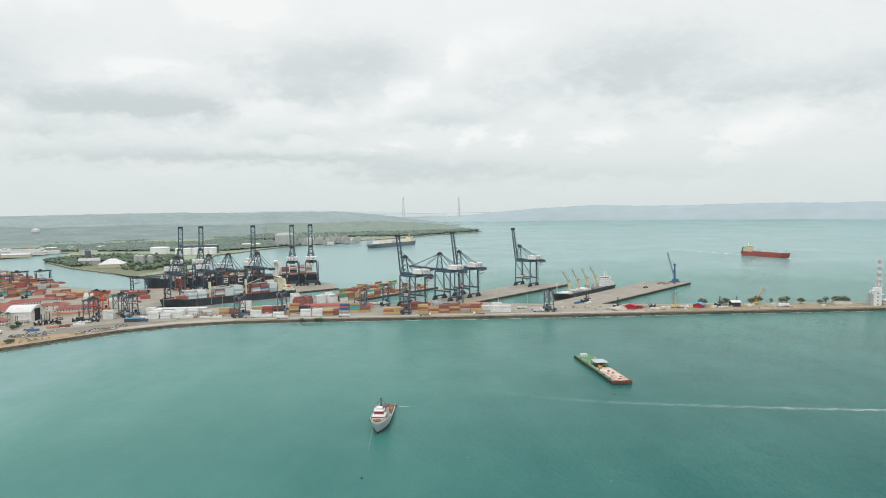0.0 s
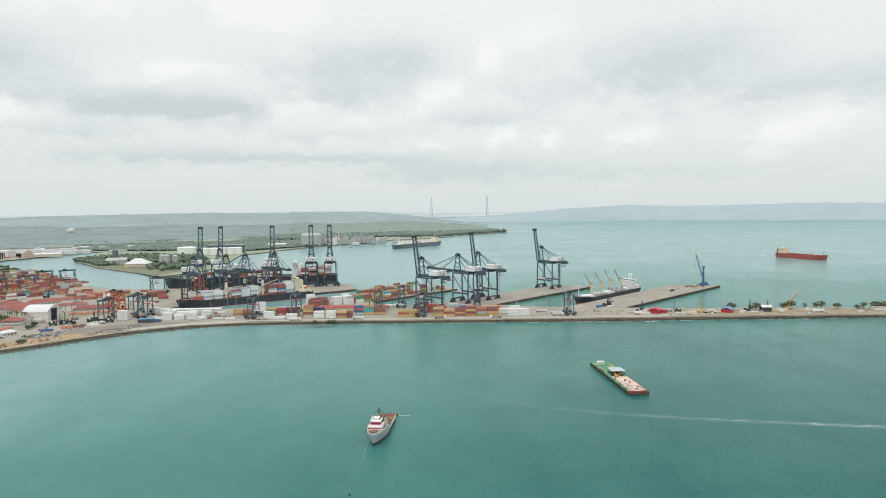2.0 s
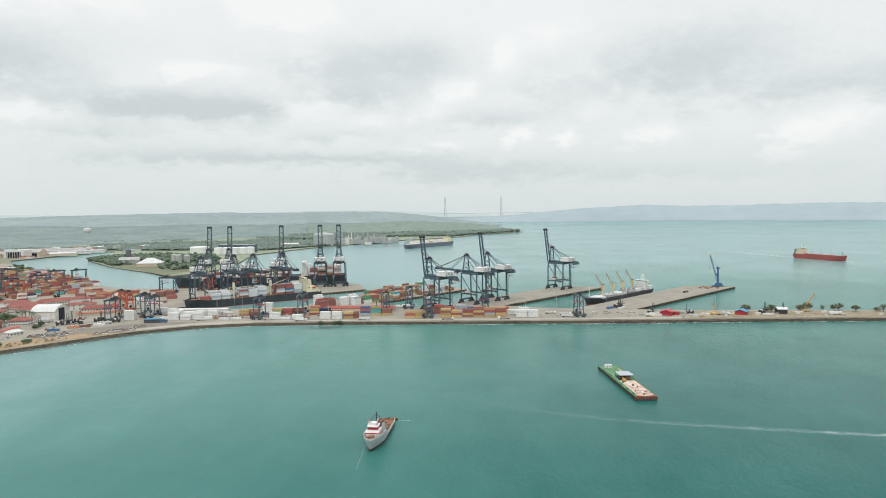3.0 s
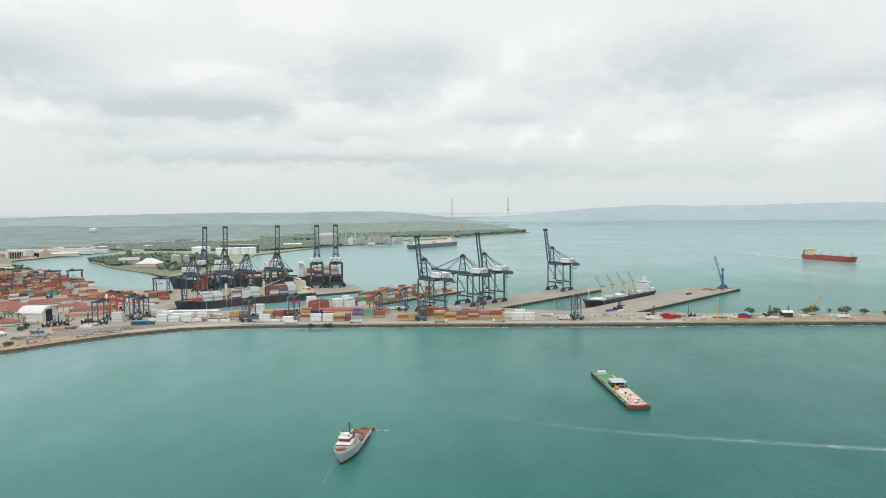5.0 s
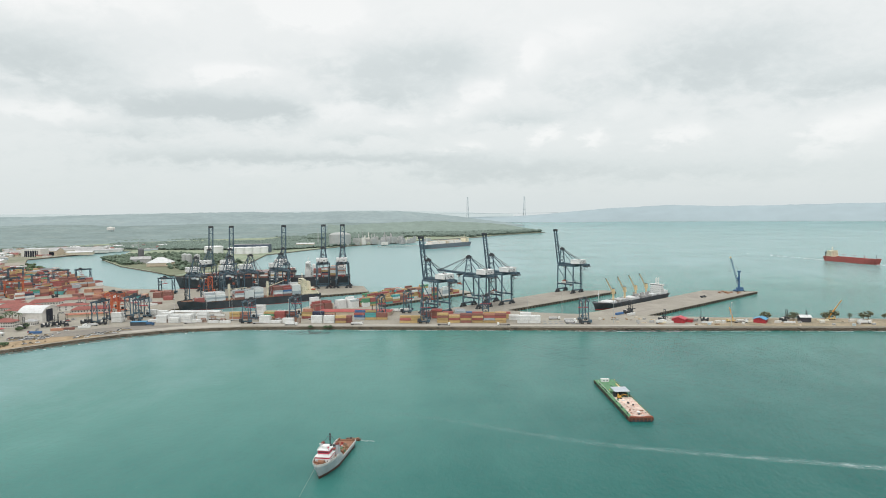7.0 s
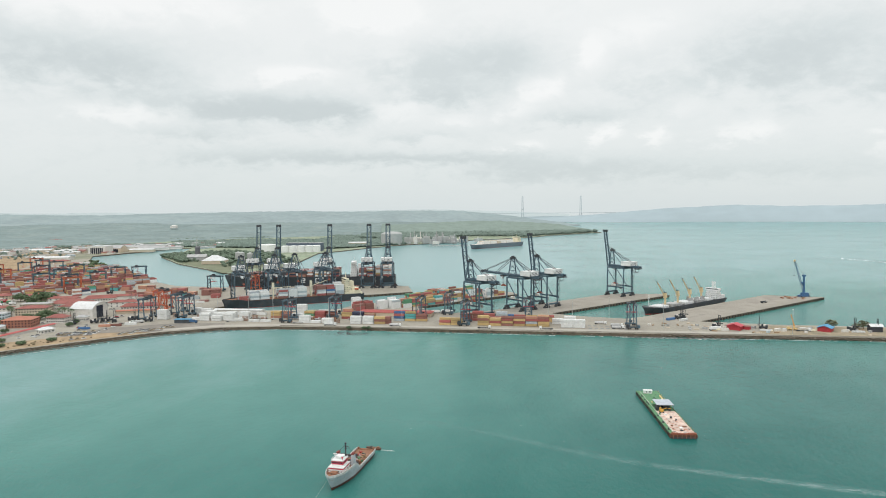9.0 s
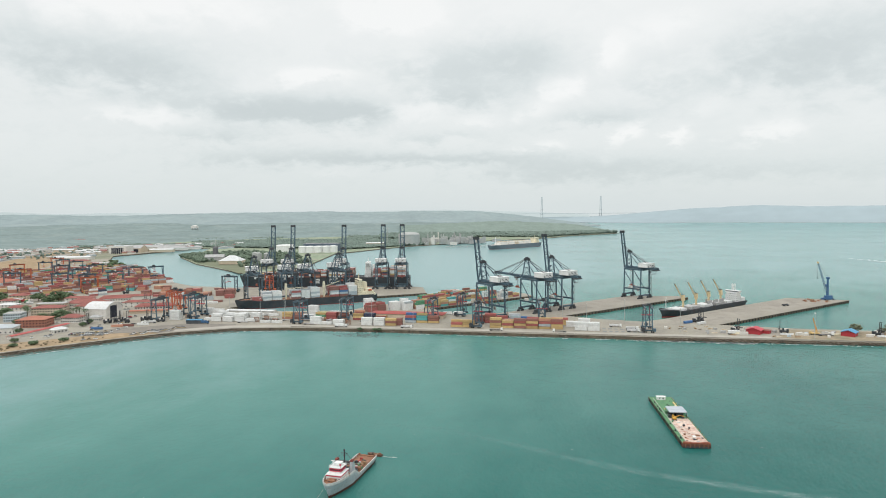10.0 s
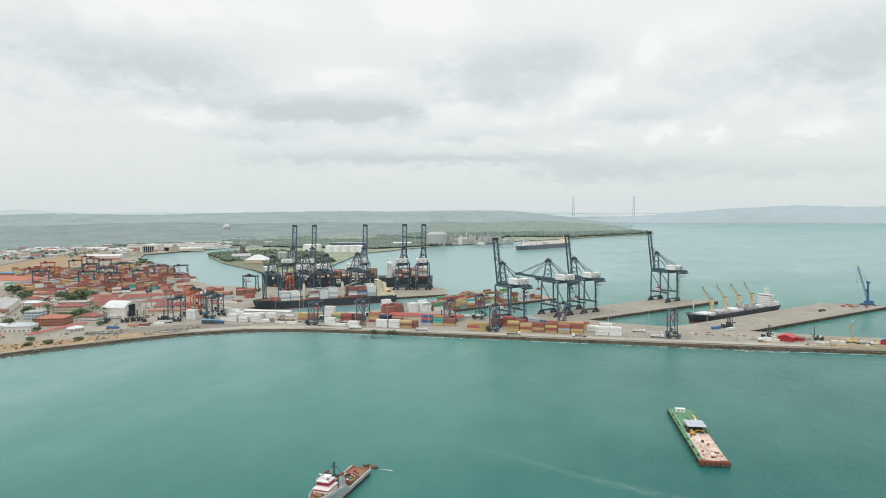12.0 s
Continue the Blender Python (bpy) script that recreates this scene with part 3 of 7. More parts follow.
        lat.beam((-x0, G - k0, H + 1 + 23 * k0), (0, G - k1, H + 1 + 23 * k1), 0.45).beam((x0, G - k0, H + 1 + 23 * k0), (0, G - k1, H + 1 + 23 * k1), 0.45)
    part("mast_brace", lat, NAVY, c, kind="stuff")
    hinge = Vector((0, G + 5, H + 2.2))
    ang = radians(82 if raised else 1.5)
    d = Vector((0, math.cos(ang), math.sin(ang)))
    up = Vector((0, -math.sin(ang), math.cos(ang)))
    tip = hinge + d * length
    boom = part("boom", Solid().beam(hinge + Vector((-3.0, 0, 0)), tip + Vector((-2.6, 0, 0)), 0.95, 1.8).beam(hinge + Vector((3.0, 0, 0)), tip + Vector((2.6, 0, 0)), 0.95, 1.8), NAVY, c)
    bt = Solid()
    for k in (0.16, 0.33, 0.5, 0.66, 0.82, 0.985):
        o = hinge + d * length * k
        w = 3.0 - 0.4 * k
        bt.beam(o + Vector((-w, 0, 0)), o + Vector((w, 0, 0)), 0.9)
        bt.beam(o + Vector((-w - 0.9, 0, 0)), o + Vector((-w - 0.9, 0, 0)) + up * 1.2, 0.14).beam(o + Vector((w + 0.9, 0, 0)), o + Vector((w + 0.9, 0, 0)) + up * 1.2, 0.14)
        if k < 0.9:
            o2 = hinge + d * length * (k + 0.165)
            bt.beam(o + Vector((-w, 0, 0)), o2 + Vector((w, 0, 0)), 0.45)
    for x in (-3.7, 3.7):
        bt.beam(hinge + Vector((x, 0, 0)) + up * 1.2, tip + Vector((x, 0, 0)) + up * 1.2, 0.14).beam(hinge + Vector((x, 0, 0)), tip + Vector((x, 0, 0)), 0.8, 0.16)
    part("boom_tie", bt, NAVY, boom, kind="stuff")
    part("boom_tip", Solid().box(tip.x, tip.y, tip.z - 1.6, 7.4, 3.0, 3.4), DARK, boom)
    if not raised:
        for k in (0.45, 0.9):
            o = hinge + d * length * k
            for x in (-2.4, 2.4):
                part("stay_post", Solid().beam(o + Vector((x, 0, 0.6)), o + Vector((x, 0, 2.6)), 0.7), DARK, boom)
    for x in (-2.4, 2.4):
        top = Vector((x, G - 1, apex))
        if raised:
            mid = hinge + d * length * 0.55 + Vector((x, -3.0, 0))
            part("stay", Solid().beam(top, mid, 0.45).beam(mid, hinge + d * length * 0.6 + Vector((x, 0, 0)), 0.4), DARK, c)
        else:
            part("stay", Solid().beam(top, hinge + d * length * 0.9 + Vector((x, 0, 2)), 0.45), DARK, c)
            part("stay", Solid().beam(top, hinge + d * length * 0.45 + Vector((x, 0, 2)), 0.45), DARK, c)
        part("back_stay", Solid().beam(top, (x, -G - 17, H + 3.5), 0.4), DARK, c)
        part("hoist_rope", Solid().beam(top, (x * 0.5, -G - 2, H + 9), 0.16), DARK, c)
    ty = G - 6 if raised else G + 16
    trolley = part("trolley", Solid().box(0, ty, H - 0.6, 7, 6, 1.6), DARK, c)
    part("cab", Solid().box(2.2, ty + 4, H - 3.6, 2.4, 2.6, 2.8), WHITE, trolley)
    drop = 24 if raised else 13
    sp = Solid().box(0, ty, H - drop, 2.4, 8, 1.1).box(0, ty, H - drop + 1.1, 2.0, 3.4, 1.4)
    ropes = Solid()
    for x in (-1, 1):
        for y in (-1.6, 1.6):
            ropes.beam((x, ty + y, H - drop + 2), (x, ty + y, H - 0.6), 0.15)
    part("spreader", sp, mat("dull_red_spreader", (0.30, 0.09, 0.06), 0.6), trolley, "dull red spreader")
    part("spreader_rope", ropes, DARK, trolley)
    st = Solid()
    for k in range(9):
        z = 4 + k * 4
        st.beam((W * 0.97 + 1.6, -G - 1.2 + (k % 2) * 4, z), (W * 0.97 + 1.6, -G - 1.2 + ((k + 1) % 2) * 4, z + 4), 0.9, 0.25)
        st.box(W * 0.97 + 1.6, -G + 0.8, z, 1.4, 5.4, 0.15)
    for y in (-G - 1.9, -G + 3.5):
        st.beam((W * 0.97 + 2.2, y, 3.6), (W * 0.97 + 2.2, y, H), 0.22)
    part("stair", st, DARK, c, kind="stuff")
    return c


G2 = "quay cranes on the middle finger pier"
VC = 598
c1 = sts_crane(True, "navy blue quay crane with raised boom and white machinery house", at(*uv(611, VC), 47), G2)
c2 = sts_crane(False, "navy blue quay crane with lowered boom and white machinery house", at(*uv(681, VC), 47), G2)
copy_thing(c1, at(*uv(724, VC), 47))
copy_thing(c1, at(*uv(879, VC), 47))
G3 = "quay cranes along the container ship berth"
c3 = sts_crane(True, "navy blue quay crane with long raised boom and white machinery house", at(-408, 1084, 10), G3, WHITE, 59.0)
for x, y in ((-376, 1090), (-292, 1103), (-228, 1114), (-197, 1119)):
    copy_thing(c3, at(x, y, 10))
G4 = "quay cranes along the feeder ship berth"
for s in (0, 45, 73, 117):
    copy_thing(c2, at(-351 + s * 0.819 - 14 * 0.574, 921 + s * 0.574 + 14 * 0.819, 215))["group"] = G4

# ---- yard gantry cranes ----


def yard_crane(paint, label, m, group):
    """A rubber-tyred gantry: spans 24 m along local y, wheelbase along x."""
    c = thing("yard_gantry_crane", label, "gantry crane", m, group)
    H = 23.5
    for y in (-12, 12):
        part("sill_beam", Solid().box(0, y, 1.7, 11.5, 1.2, 1.3), paint, c)
        for x in (-3.6, 3.6):
            part("leg", Solid().beam((x, y, 2.6), (x * 0.85, y, H), 0.95, 0.95), paint, c)
        br = Solid().beam((-3.5, y, 9), (3.5, y, 9), 0.6).beam((-3.4, y, 9.2), (3.1, y, H - 1), 0.45).beam((3.4, y, 9.2), (-3.1, y, H - 1), 0.45)
        part("brace", br, paint, c, kind="stuff")
        for x in (-4.6, -2.6, 2.6, 4.6):
            part("wheel", Solid().tube((x, y - 0.45, 0.85), (x, y + 0.45, 0.85), 0.85, n=10), TYRE, c)
    for x in (-3.1, 3.1):
        part("girder", Solid().beam((x, -13.5, H + 0.7), (x, 13.5, H + 0.7), 1.1, 1.7), paint, c)
    part("power_unit", Solid().box(-5.6, -12, 1.6, 3.0, 4.6, 3.2).box(-5.6, -12, 4.8, 2.4, 3.6, 0.6), DARK, c)
    part("cable_reel", Solid().tube((0, 12.9, 4.6), (0, 13.5, 4.6), 1.8, n=14), DARK, c)
    part("service_platform", Solid().box(0, -12.9, 3.2, 9.5, 1.2, 0.2).box(0, -13.5, 4.2, 9.5, 0.1, 0.1), DARK, c)
    ld = Solid()
    for x in (-4.0, -4.6):
        ld.beam((x, 12.6, 2.5), (x * 0.9, 12.6, H), 0.14)
    for z in range(3, 23):
        ld.beam((-4.6, 12.6, z), (-4.0, 12.6, z), 0.1)
    part("ladder", ld, DARK, c, kind="stuff")
    wk = Solid().box(-4.2, 0, H + 1.6, 0.9, 27, 0.12).box(4.2, 0, H + 1.6, 0.9, 27, 0.12)
    for y in range(-13, 14, 3):
        wk.beam((-4.6, y, H + 1.6), (-4.6, y, H + 2.7), 0.1).beam((4.6, y, H + 1.6), (4.6, y, H + 2.7), 0.1)
    part("girder_walkway", wk.beam((-4.6, -13, H + 2.7), (-4.6, 13, H + 2.7), 0.1).beam((4.6, -13, H + 2.7), (4.6, 13, H + 2.7), 0.1), DARK, c, kind="stuff")
    part("electric_house", Solid().box(5.6, -12, 1.8, 2.4, 4.6, 2.8), paint, c)
    tr = part("trolley", Solid().box(0, 4, H + 1.6, 7.4, 5.4, 1.0).box(1.2, 4, H + 2.6, 3.6, 3.2, 1.6), DARK, c)
    part("cab", Solid().box(-2.2, 6.2, H - 3.2, 2.0, 2.2, 2.4), WHITE, tr)
    sp = Solid().box(0, 3, H - 8, 12, 2.3, 0.7)
    for x in (-2, 2):
        for y in (2.2, 3.8):
            sp.beam((x, y, H - 7.4), (x, y, H + 1.6), 0.14)
    part("spreader", sp, RED, tr)
    return c


GY = "yard gantry cranes"
g1 = yard_crane(NAVY, "navy blue rubber-tyred yard gantry crane over container rows", at(149, 796), GY)
for x, y, a in ((-28, 797, 0), (-57, 868, 0), (-231, 796, 0), (-186, 826, 0), (-83, 824, 0), (40, 824, 0), (-408, 793, 0), (-369, 812, 0), (-392, 834, 0),
                (-868, 1053, 143), (-995, 1265, 143), (-941, 1287, 143), (-700, 1094, 143), (-722, 1178, 143), (-690, 1193, 143), (-717, 1048, 143), (-1010, 1330, 143), (-800, 1130, 143), (-900, 1200, 143), (-455, 1040, 80), (-840, 1220, 143), (-780, 1060, 143)):
    copy_thing(g1, at(x, y, a))
g2 = yard_crane(ORANGE, "orange rubber-tyred yard gantry crane over container rows", at(-440, 868, 10), GY)
for x, y, a in ((-424, 856, 10), (-680, 1008, 143), (-910, 1120, 143), (-1060, 1370, 143), (-1010, 1210, 143), (-398, 1060, 40), (-930, 1095, 143)):
    copy_thing(g2, at(x, y, a))

# ---- shipping containers ----
BOXES = {
    "white": (0.72, 0.73, 0.72), "red": (0.36, 0.115, 0.105), "brown": (0.245, 0.115, 0.095), "yellow": (0.50, 0.36, 0.17), "orange": (0.44, 0.225, 0.155),
    "blue": (0.06, 0.15, 0.32), "teal": (0.10, 0.36, 0.36), "green": (0.10, 0.28, 0.16), "grey": (0.42, 0.47, 0.50), "navy": (0.035, 0.05, 0.09),
}
BOX_MESH = {}


def box_mesh(colour, length=12.19, height=2.7):
    key = (colour, length, height)
    if key in BOX_MESH:
        return BOX_MESH[key]
    s = Solid()
    w, l = 2.44, length
    s.box(0, 0, 0.26, l - 0.16, w - 0.10, height - 0.30)
    for x in (-1, 1):
        for y in (-1, 1):
            s.box(x * (l / 2 - 0.09), y * (w / 2 - 0.09), 0, 0.18, 0.18, height - 0.01)
    for x in (-1, 1):
        s.box(x * (l / 2 - 0.05), 0, 0.45, 0.12, 0.10, height - 0.8)
        for y in (-0.6, 0.6):
            s.box(x * (l / 2 - 0.04), y, 0.4, 0.12, 0.06, height - 0.7)
    m = mat("container_" + colour, BOXES[colour], 0.6, 0, 0.12, 0.25, 1.5, stain=(0.3, 0.16, 0.1) if colour != "white" else (0.5, 0.44, 0.36), stain_amount=0.25, each=0.05 if colour == "white" else 0.22)
    BOX_MESH[key] = s.mesh("container", m)
    return BOX_MESH[key]


LABELS = {"white": "white refrigerated shipping container", "red": "red steel shipping container", "brown": "brown-red steel shipping container", "yellow": "mustard yellow steel shipping container",
          "orange": "orange steel shipping container", "blue": "blue steel shipping container", "teal": "teal steel shipping container", "green": "green steel shipping container", "grey": "pale grey steel shipping container",
          "navy": "dark navy steel shipping container"}


def container(colour, x, y, z, turn, group, length=12.19, height=2.7, where="stacked on the quay"):
    ob = new("shipping_container", box_mesh(colour, length, height))
    ob.matrix_basis = pose(x, y, z, 0, 0, turn)
    return tagged(ob, LABELS[colour] + " " + where, "container", group)


def stack(x, y, turn, columns, rows, pick, tall, group, z=3.0, height=2.7, where="stacked on the quay", gap=0.75, length=12.19):
    """columns end to end, rows side by side; tall(c, r) high; pick(c, r, k) gives the colour."""
    co, si = math.cos(radians(turn)), math.sin(radians(turn))
    for c in range(columns):
        for r in range(rows):
            for k in range(tall(c, r)):
                a, b = (c + 0.5) * (length + gap), (r + 0.5) * 2.9
                container(pick(c, r, k), x + a * co - b * si, y + a * si + b * co, z + k * height, turn, group, length, height, where)


rnd = random.Random(7)
WARM = ["yellow"] * 5 + ["brown"] * 3 + ["red"] * 3 + ["orange"] * 2


def any_of(names):
    return lambda c, r, k: rnd.choice(names)


def levels(lo, hi):
    return lambda c, r: rnd.randint(lo, hi)


GS = "containers on the sea wall yard"
# yellow and red rows by the sea wall
stack(-56, 787, 0, 2, 2, lambda c, r, k: ("yellow", "red")[(k + c) % 2] if c == 0 else "yellow", lambda c, r: 3 if r else 2 + c, GS)
for i, (cols, n) in enumerate((("yyby", 4), ("yryr", 3), ("byrb", 4), ("yryb", 4), ("ygro", 4), ("yyrb", 4))):
    names = {"y": "yellow", "b": "brown", "r": "red", "g": "grey", "o": "orange"}
    stack(-14 + i * 12.94, 789, 0, 1, 1, lambda c, r, k, q=cols: names[q[k % len(q)]], lambda c, r, m=n: m, GS)
    stack(-14 + i * 12.94, 792, 0, 1, 4, any_of(WARM), levels(3, 4), GS)
stack(-36, 818, 0, 3, 2, any_of(["brown", "red", "brown", "red", "grey"]), levels(3, 4), GS)
stack(4, 816, 0, 1, 2, any_of(["grey", "grey", "teal"]), levels(3, 4), GS)
stack(17, 816, 0, 1, 2, any_of(["blue", "brown"]), levels(3, 3), GS)
stack(30, 816, 0, 3, 2, any_of(["brown", "red", "yellow"]), levels(2, 3), GS)
# white refrigerated boxes
stack(75, 786, 0, 2, 3, any_of(["white"]), lambda c, r: 3 if r < 2 else 2, GS, height=2.9)
stack(66, 806, 0, 2, 2, any_of(["white"]), lambda c, r: 2 + c, GS, height=2.9)
# middle of the strip
for x, n, col, y in ((-216, 3, "white", 784), (-203, 1, "white", 783), (-189, 2, "white", 784), (-156, 3, "white", 784), (-142, 3, "white", 785)):
    stack(x, y, 0, 1, 2, any_of([col]), lambda c, r, m=n: m, GS, height=2.9)
stack(-129, 786, 0, 1, 2, any_of(["yellow", "brown", "yellow"]), levels(3, 3), GS)
stack(-117, 788, 0, 1, 2, any_of(["brown"]), levels(2, 3), GS, length=6.06)
stack(-262, 812, 0, 2, 2, any_of(["yellow", "brown", "orange"]), levels(2, 3), GS)
stack(-236, 812, 0, 2, 2, any_of(["white", "brown", "grey"]), levels(1, 2), GS)
stack(-222, 816, 0, 1, 3, any_of(["green", "yellow"]), levels(3, 3), GS)
stack(-209, 816, 0, 1, 3, any_of(["red"]), levels(3, 3), GS)
stack(-196, 818, 0, 1, 2, any_of(["brown", "grey"]), levels(2, 3), GS)
stack(-176, 815, 0, 1, 3, any_of(["red", "orange", "yellow"]), levels(3, 4), GS)
stack(-163, 815, 0, 1, 3, any_of(["navy"]), levels(3, 3), GS)
stack(-150, 818, 0, 1, 3, any_of(["yellow", "brown"]), levels(2, 3), GS)
stack(-112, 808, 0, 1, 2, any_of(["blue", "red", "grey"]), levels(3, 4), GS)
stack(-99, 808, 0, 2, 2, any_of(["teal", "red", "yellow", "brown"]), levels(3, 4), GS)
stack(-243, 845, 0, 1, 2, any_of(["white"]), levels(4, 4), GS, height=2.9)
# west end of the strip: white boxes in short stacks
for x, y, n, w in ((-393, 788, 4, 3), (-350, 790, 1, 2), (-338, 786, 3, 3), (-324, 794, 3, 2), (-324, 786, 2, 2), (-311, 790, 3, 2), (-312, 800, 3, 2), (-297, 802, 3, 2), (-298, 790, 1, 2), (-342, 806, 3, 2), (-355, 820, 3, 2), (-372, 826, 3, 2)):
    stack(x, y, 0, 1, w, any_of(["white"]), lambda c, r, m=n: max(1, m - (r > 1)), GS, height=2.9)
# ---- hulls and ships ----


def hull(length, beam, depth, draught=0.0, bow=0.22, stern=0.06, flare=1.12, n=22, sheer=0.0, bow_rise=0.0, rise_from=None):
    """Half-breadth at each station; the bow lies at +x, the waterline at z = 0."""
    sec = []
    for i in range(n + 1):
        t = i / n
        x = -length / 2 + length * t
        if t > 1 - bow:
            k = (t - (1 - bow)) / bow
            wd, wk = math.sqrt(max(0.0, 1 - k ** 2.2)), max(0.0, 1 - k ** 1.4) ** 0.9
        elif t < stern:
            k = 1 - t / stern
            wd, wk = 1 - 0.18 * k * k, 1 - 0.45 * k
        else:
            wd = wk = 1.0
        z = depth + sheer * (2 * t - 1) ** 2 + (bow_rise * (0 if t < (rise_from or 1 - bow * 0.8) else min(1.0, (t - (rise_from or 1 - bow * 0.8)) / 0.06)))
        sec.append((x, max(0.04, wd * beam / 2), max(0.03, wk * beam / 2 / (flare if t > 0.8 else 1)), z))
    return sec


def hull_solid(sec, z0, z1f, capped=True):
    """The skin of the hull between z0 and a part of its height."""
    ring0, ring1 = [], []
    for x, wd, wk, z in sec:
        k0, k1 = z0 / z, (z1f(z)) / z
        ring0.append((x + (0 if x < 0 else 0.10 * z0 * (x / sec[-1][0]) ** 6), -(wk + (wd - wk) * k0), z0))
        ring1.append((x + (0 if x < 0 else 0.35 * z1f(z) * (x / sec[-1][0]) ** 6), -(wk + (wd - wk) * k1), z1f(z)))
    port0, port1 = [(x, -y, z) for x, y, z in ring0][::-1], [(x, -y, z) for x, y, z in ring1][::-1]
    return Solid().rings([ring0 + port0, ring1 + port1], capped)


def ship_hull(parent, sec, boot, top_mat, boot_mat, deck_mat, bulwark=1.0, capped=True):
    part("hull_bottom", hull_solid(sec, -2.0, lambda z: boot), boot_mat, parent, "red antifouling band at the waterline")
    part("hull", hull_solid(sec, boot, lambda z: z, capped), top_mat, parent)
    d = Solid()
    pts = [(x + (0 if x < 0 else 0.35 * z * (x / sec[-1][0]) ** 6) * 0.97, -wd * 0.985, z + 0.02) for x, wd, wk, z in sec]
    n = len(pts)
    v = pts + [(x, -y, z) for x, y, z in pts]
    d.add(v, [[i, i + 1, n + i + 1, n + i] for i in range(n - 1)])
    part("deck", d, deck_mat, parent)
    if bulwark:
        b = Solid()
        for sgn in (-1, 1):
            v = []
            for x, w, _, z in sec:
                o, w2 = (0 if x < 0 else 0.35 * z * (x / sec[-1][0]) ** 6), max(0.01, w - 0.25)
                v += [(x + o, sgn * w, z), (x + o, sgn * w, z + bulwark), (x + o, sgn * w2, z + bulwark), (x + o, sgn * w2, z)]
            b.add(v, [[i * 4 + j, i * 4 + j + 4, i * 4 + j + 5, i * 4 + j + 1] for i in range(len(sec) - 1) for j in range(3)])
        part("bulwark", b, top_mat, parent)


def superstructure(parent, x, z, w, levels_, wall, length=14.0, window_rows=True, funnel=True, funnel_mat=None, wing=True):
    for k in range(levels_):
        l, b = length * (1 - 0.045 * k), w * (0.94 if k < 3 else 0.80)
        lev = part("deckhouse", Solid().box(x, 0, z + k * 2.8, l, b, 2.75).box(x, 0, z + k * 2.8 + 2.6, l + 0.7, b + 0.5, 0.16), wall, parent)
        if window_rows:
            s = Solid()
            m = max(3, int(b / 2.2))
            for i in range(m):
                y = -b / 2 + (i + 0.5) * b / m
                s.box(x + l / 2, y, z + k * 2.8 + 1.1, 0.12, 0.6, 0.7).box(x - l / 2, y, z + k * 2.8 + 1.1, 0.12, 0.6, 0.7)
            for i in range(max(2, int(l / 2.6))):
                for sgn in (-1, 1):
                    s.box(x - l / 2 + (i + 0.5) * l / max(2, int(l / 2.6)), sgn * b / 2, z + k * 2.8 + 1.1, 0.6, 0.12, 0.7)
            part("window", s, GLASS, lev)
    top = z + levels_ * 2.8
    br = part("bridge", Solid().box(x + 0.5, 0, top, length * 0.55, w * (1.08 if wing else 0.8), 2.6).box(x + 0.5, 0, top + 2.6, length * 0.6, w * (1.1 if wing else 0.85), 0.25), wall, parent)
    part("bridge_window", Solid().box(x + 0.5 + length * 0.275, 0, top + 1.1, 0.15, w * (1.0 if wing else 0.74), 1.0), GLASS, br)
    ms = Solid().beam((x, 0, top + 2.6), (x, 0, top + 11), 0.7).beam((x, -3, top + 7), (x, 3, top + 7), 0.35).beam((x, -1.8, top + 9.4), (x, 1.8, top + 9.4), 0.3).box(x, 0, top + 5, 1.6, 1.6, 0.4)
    part("mast", ms, wall, parent)
    if funnel:
        part("funnel", Solid().box(x - length * 0.85, 0, z, length * 0.45, w * 0.32, levels_ * 2.8 * 0.95, 0, 0.9), funnel_mat or wall, parent)


def deck_crane(parent, x, z, y, height, reach, lift, heading, paint, name="deck_crane"):
    p = part(name, Solid().tube((x, y, z), (x, y, z + height * 0.62), 1.3, n=10).box(x, y, z + height * 0.62, 3.4, 3.6, height * 0.38, 0, 0.75), paint, parent)
    a = radians(lift)
    h = radians(heading)
    p0 = Vector((x, y, z + height * 0.66))
    p1 = p0 + Vector((math.cos(a) * math.cos(h), math.cos(a) * math.sin(h), math.sin(a))) * reach
    side = Vector((-math.sin(h), math.cos(h), 0))
    jib = Solid().beam(p0 + side * 1.0, p1 + side * 0.4, 0.4, 0.65).beam(p0 - side * 1.0, p1 - side * 0.4, 0.4, 0.65)
    for k in range(1, 8):
        o, w = p0.lerp(p1, k / 8), 1.0 - 0.6 * k / 8
        jib.beam(o + side * w, o - side * w, 0.4)
    part("jib", jib, paint, p)
    part("crane_cap", Solid().box(x, y, z + height, 2.6, 2.8, 0.7), DARK, p)
    part("jib_head", Solid().box(p1.x, p1.y, p1.z - 0.5, 1.0, 1.2, 1.0), DARK, p)
    part("hoist_cable", Solid().beam((x, y, z + height), p1, 0.16).beam(p1, p1 - Vector((0, 0, reach * 0.3)), 0.14), DARK, p)
    return p


# feeder container ship at the inner berth
FD = 35.0
fx, fy = -341 + 70 * 0.819, 907 + 70 * 0.574
feeder = thing("container_ship", "black-hulled feeder container ship with cream deckhouse and cranes at the quay", "container ship", pose(fx, fy, 0, 0, 0, FD + 180))
ship_hull(feeder, hull(190, 25, 9.0, bow=0.19, bow_rise=2.5), 0.5, HULL_BLACK, HULL_RED, RUST, 1.0)
superstructure(feeder, -71, 12, 19, 6, CREAM, 9, True, True, CREAM)
part("poop_house", Solid().box(-79, 0, 9, 26, 23, 3.0).box(-81, 0, 12, 18, 20, 2.8).box(-83, 0, 14.8, 10, 15, 2.6), CREAM, feeder)
part("funnel_top", Solid().box(-80, 0, 17.4, 5.5, 5.5, 9.5, 0, 0.85), CREAM, feeder)
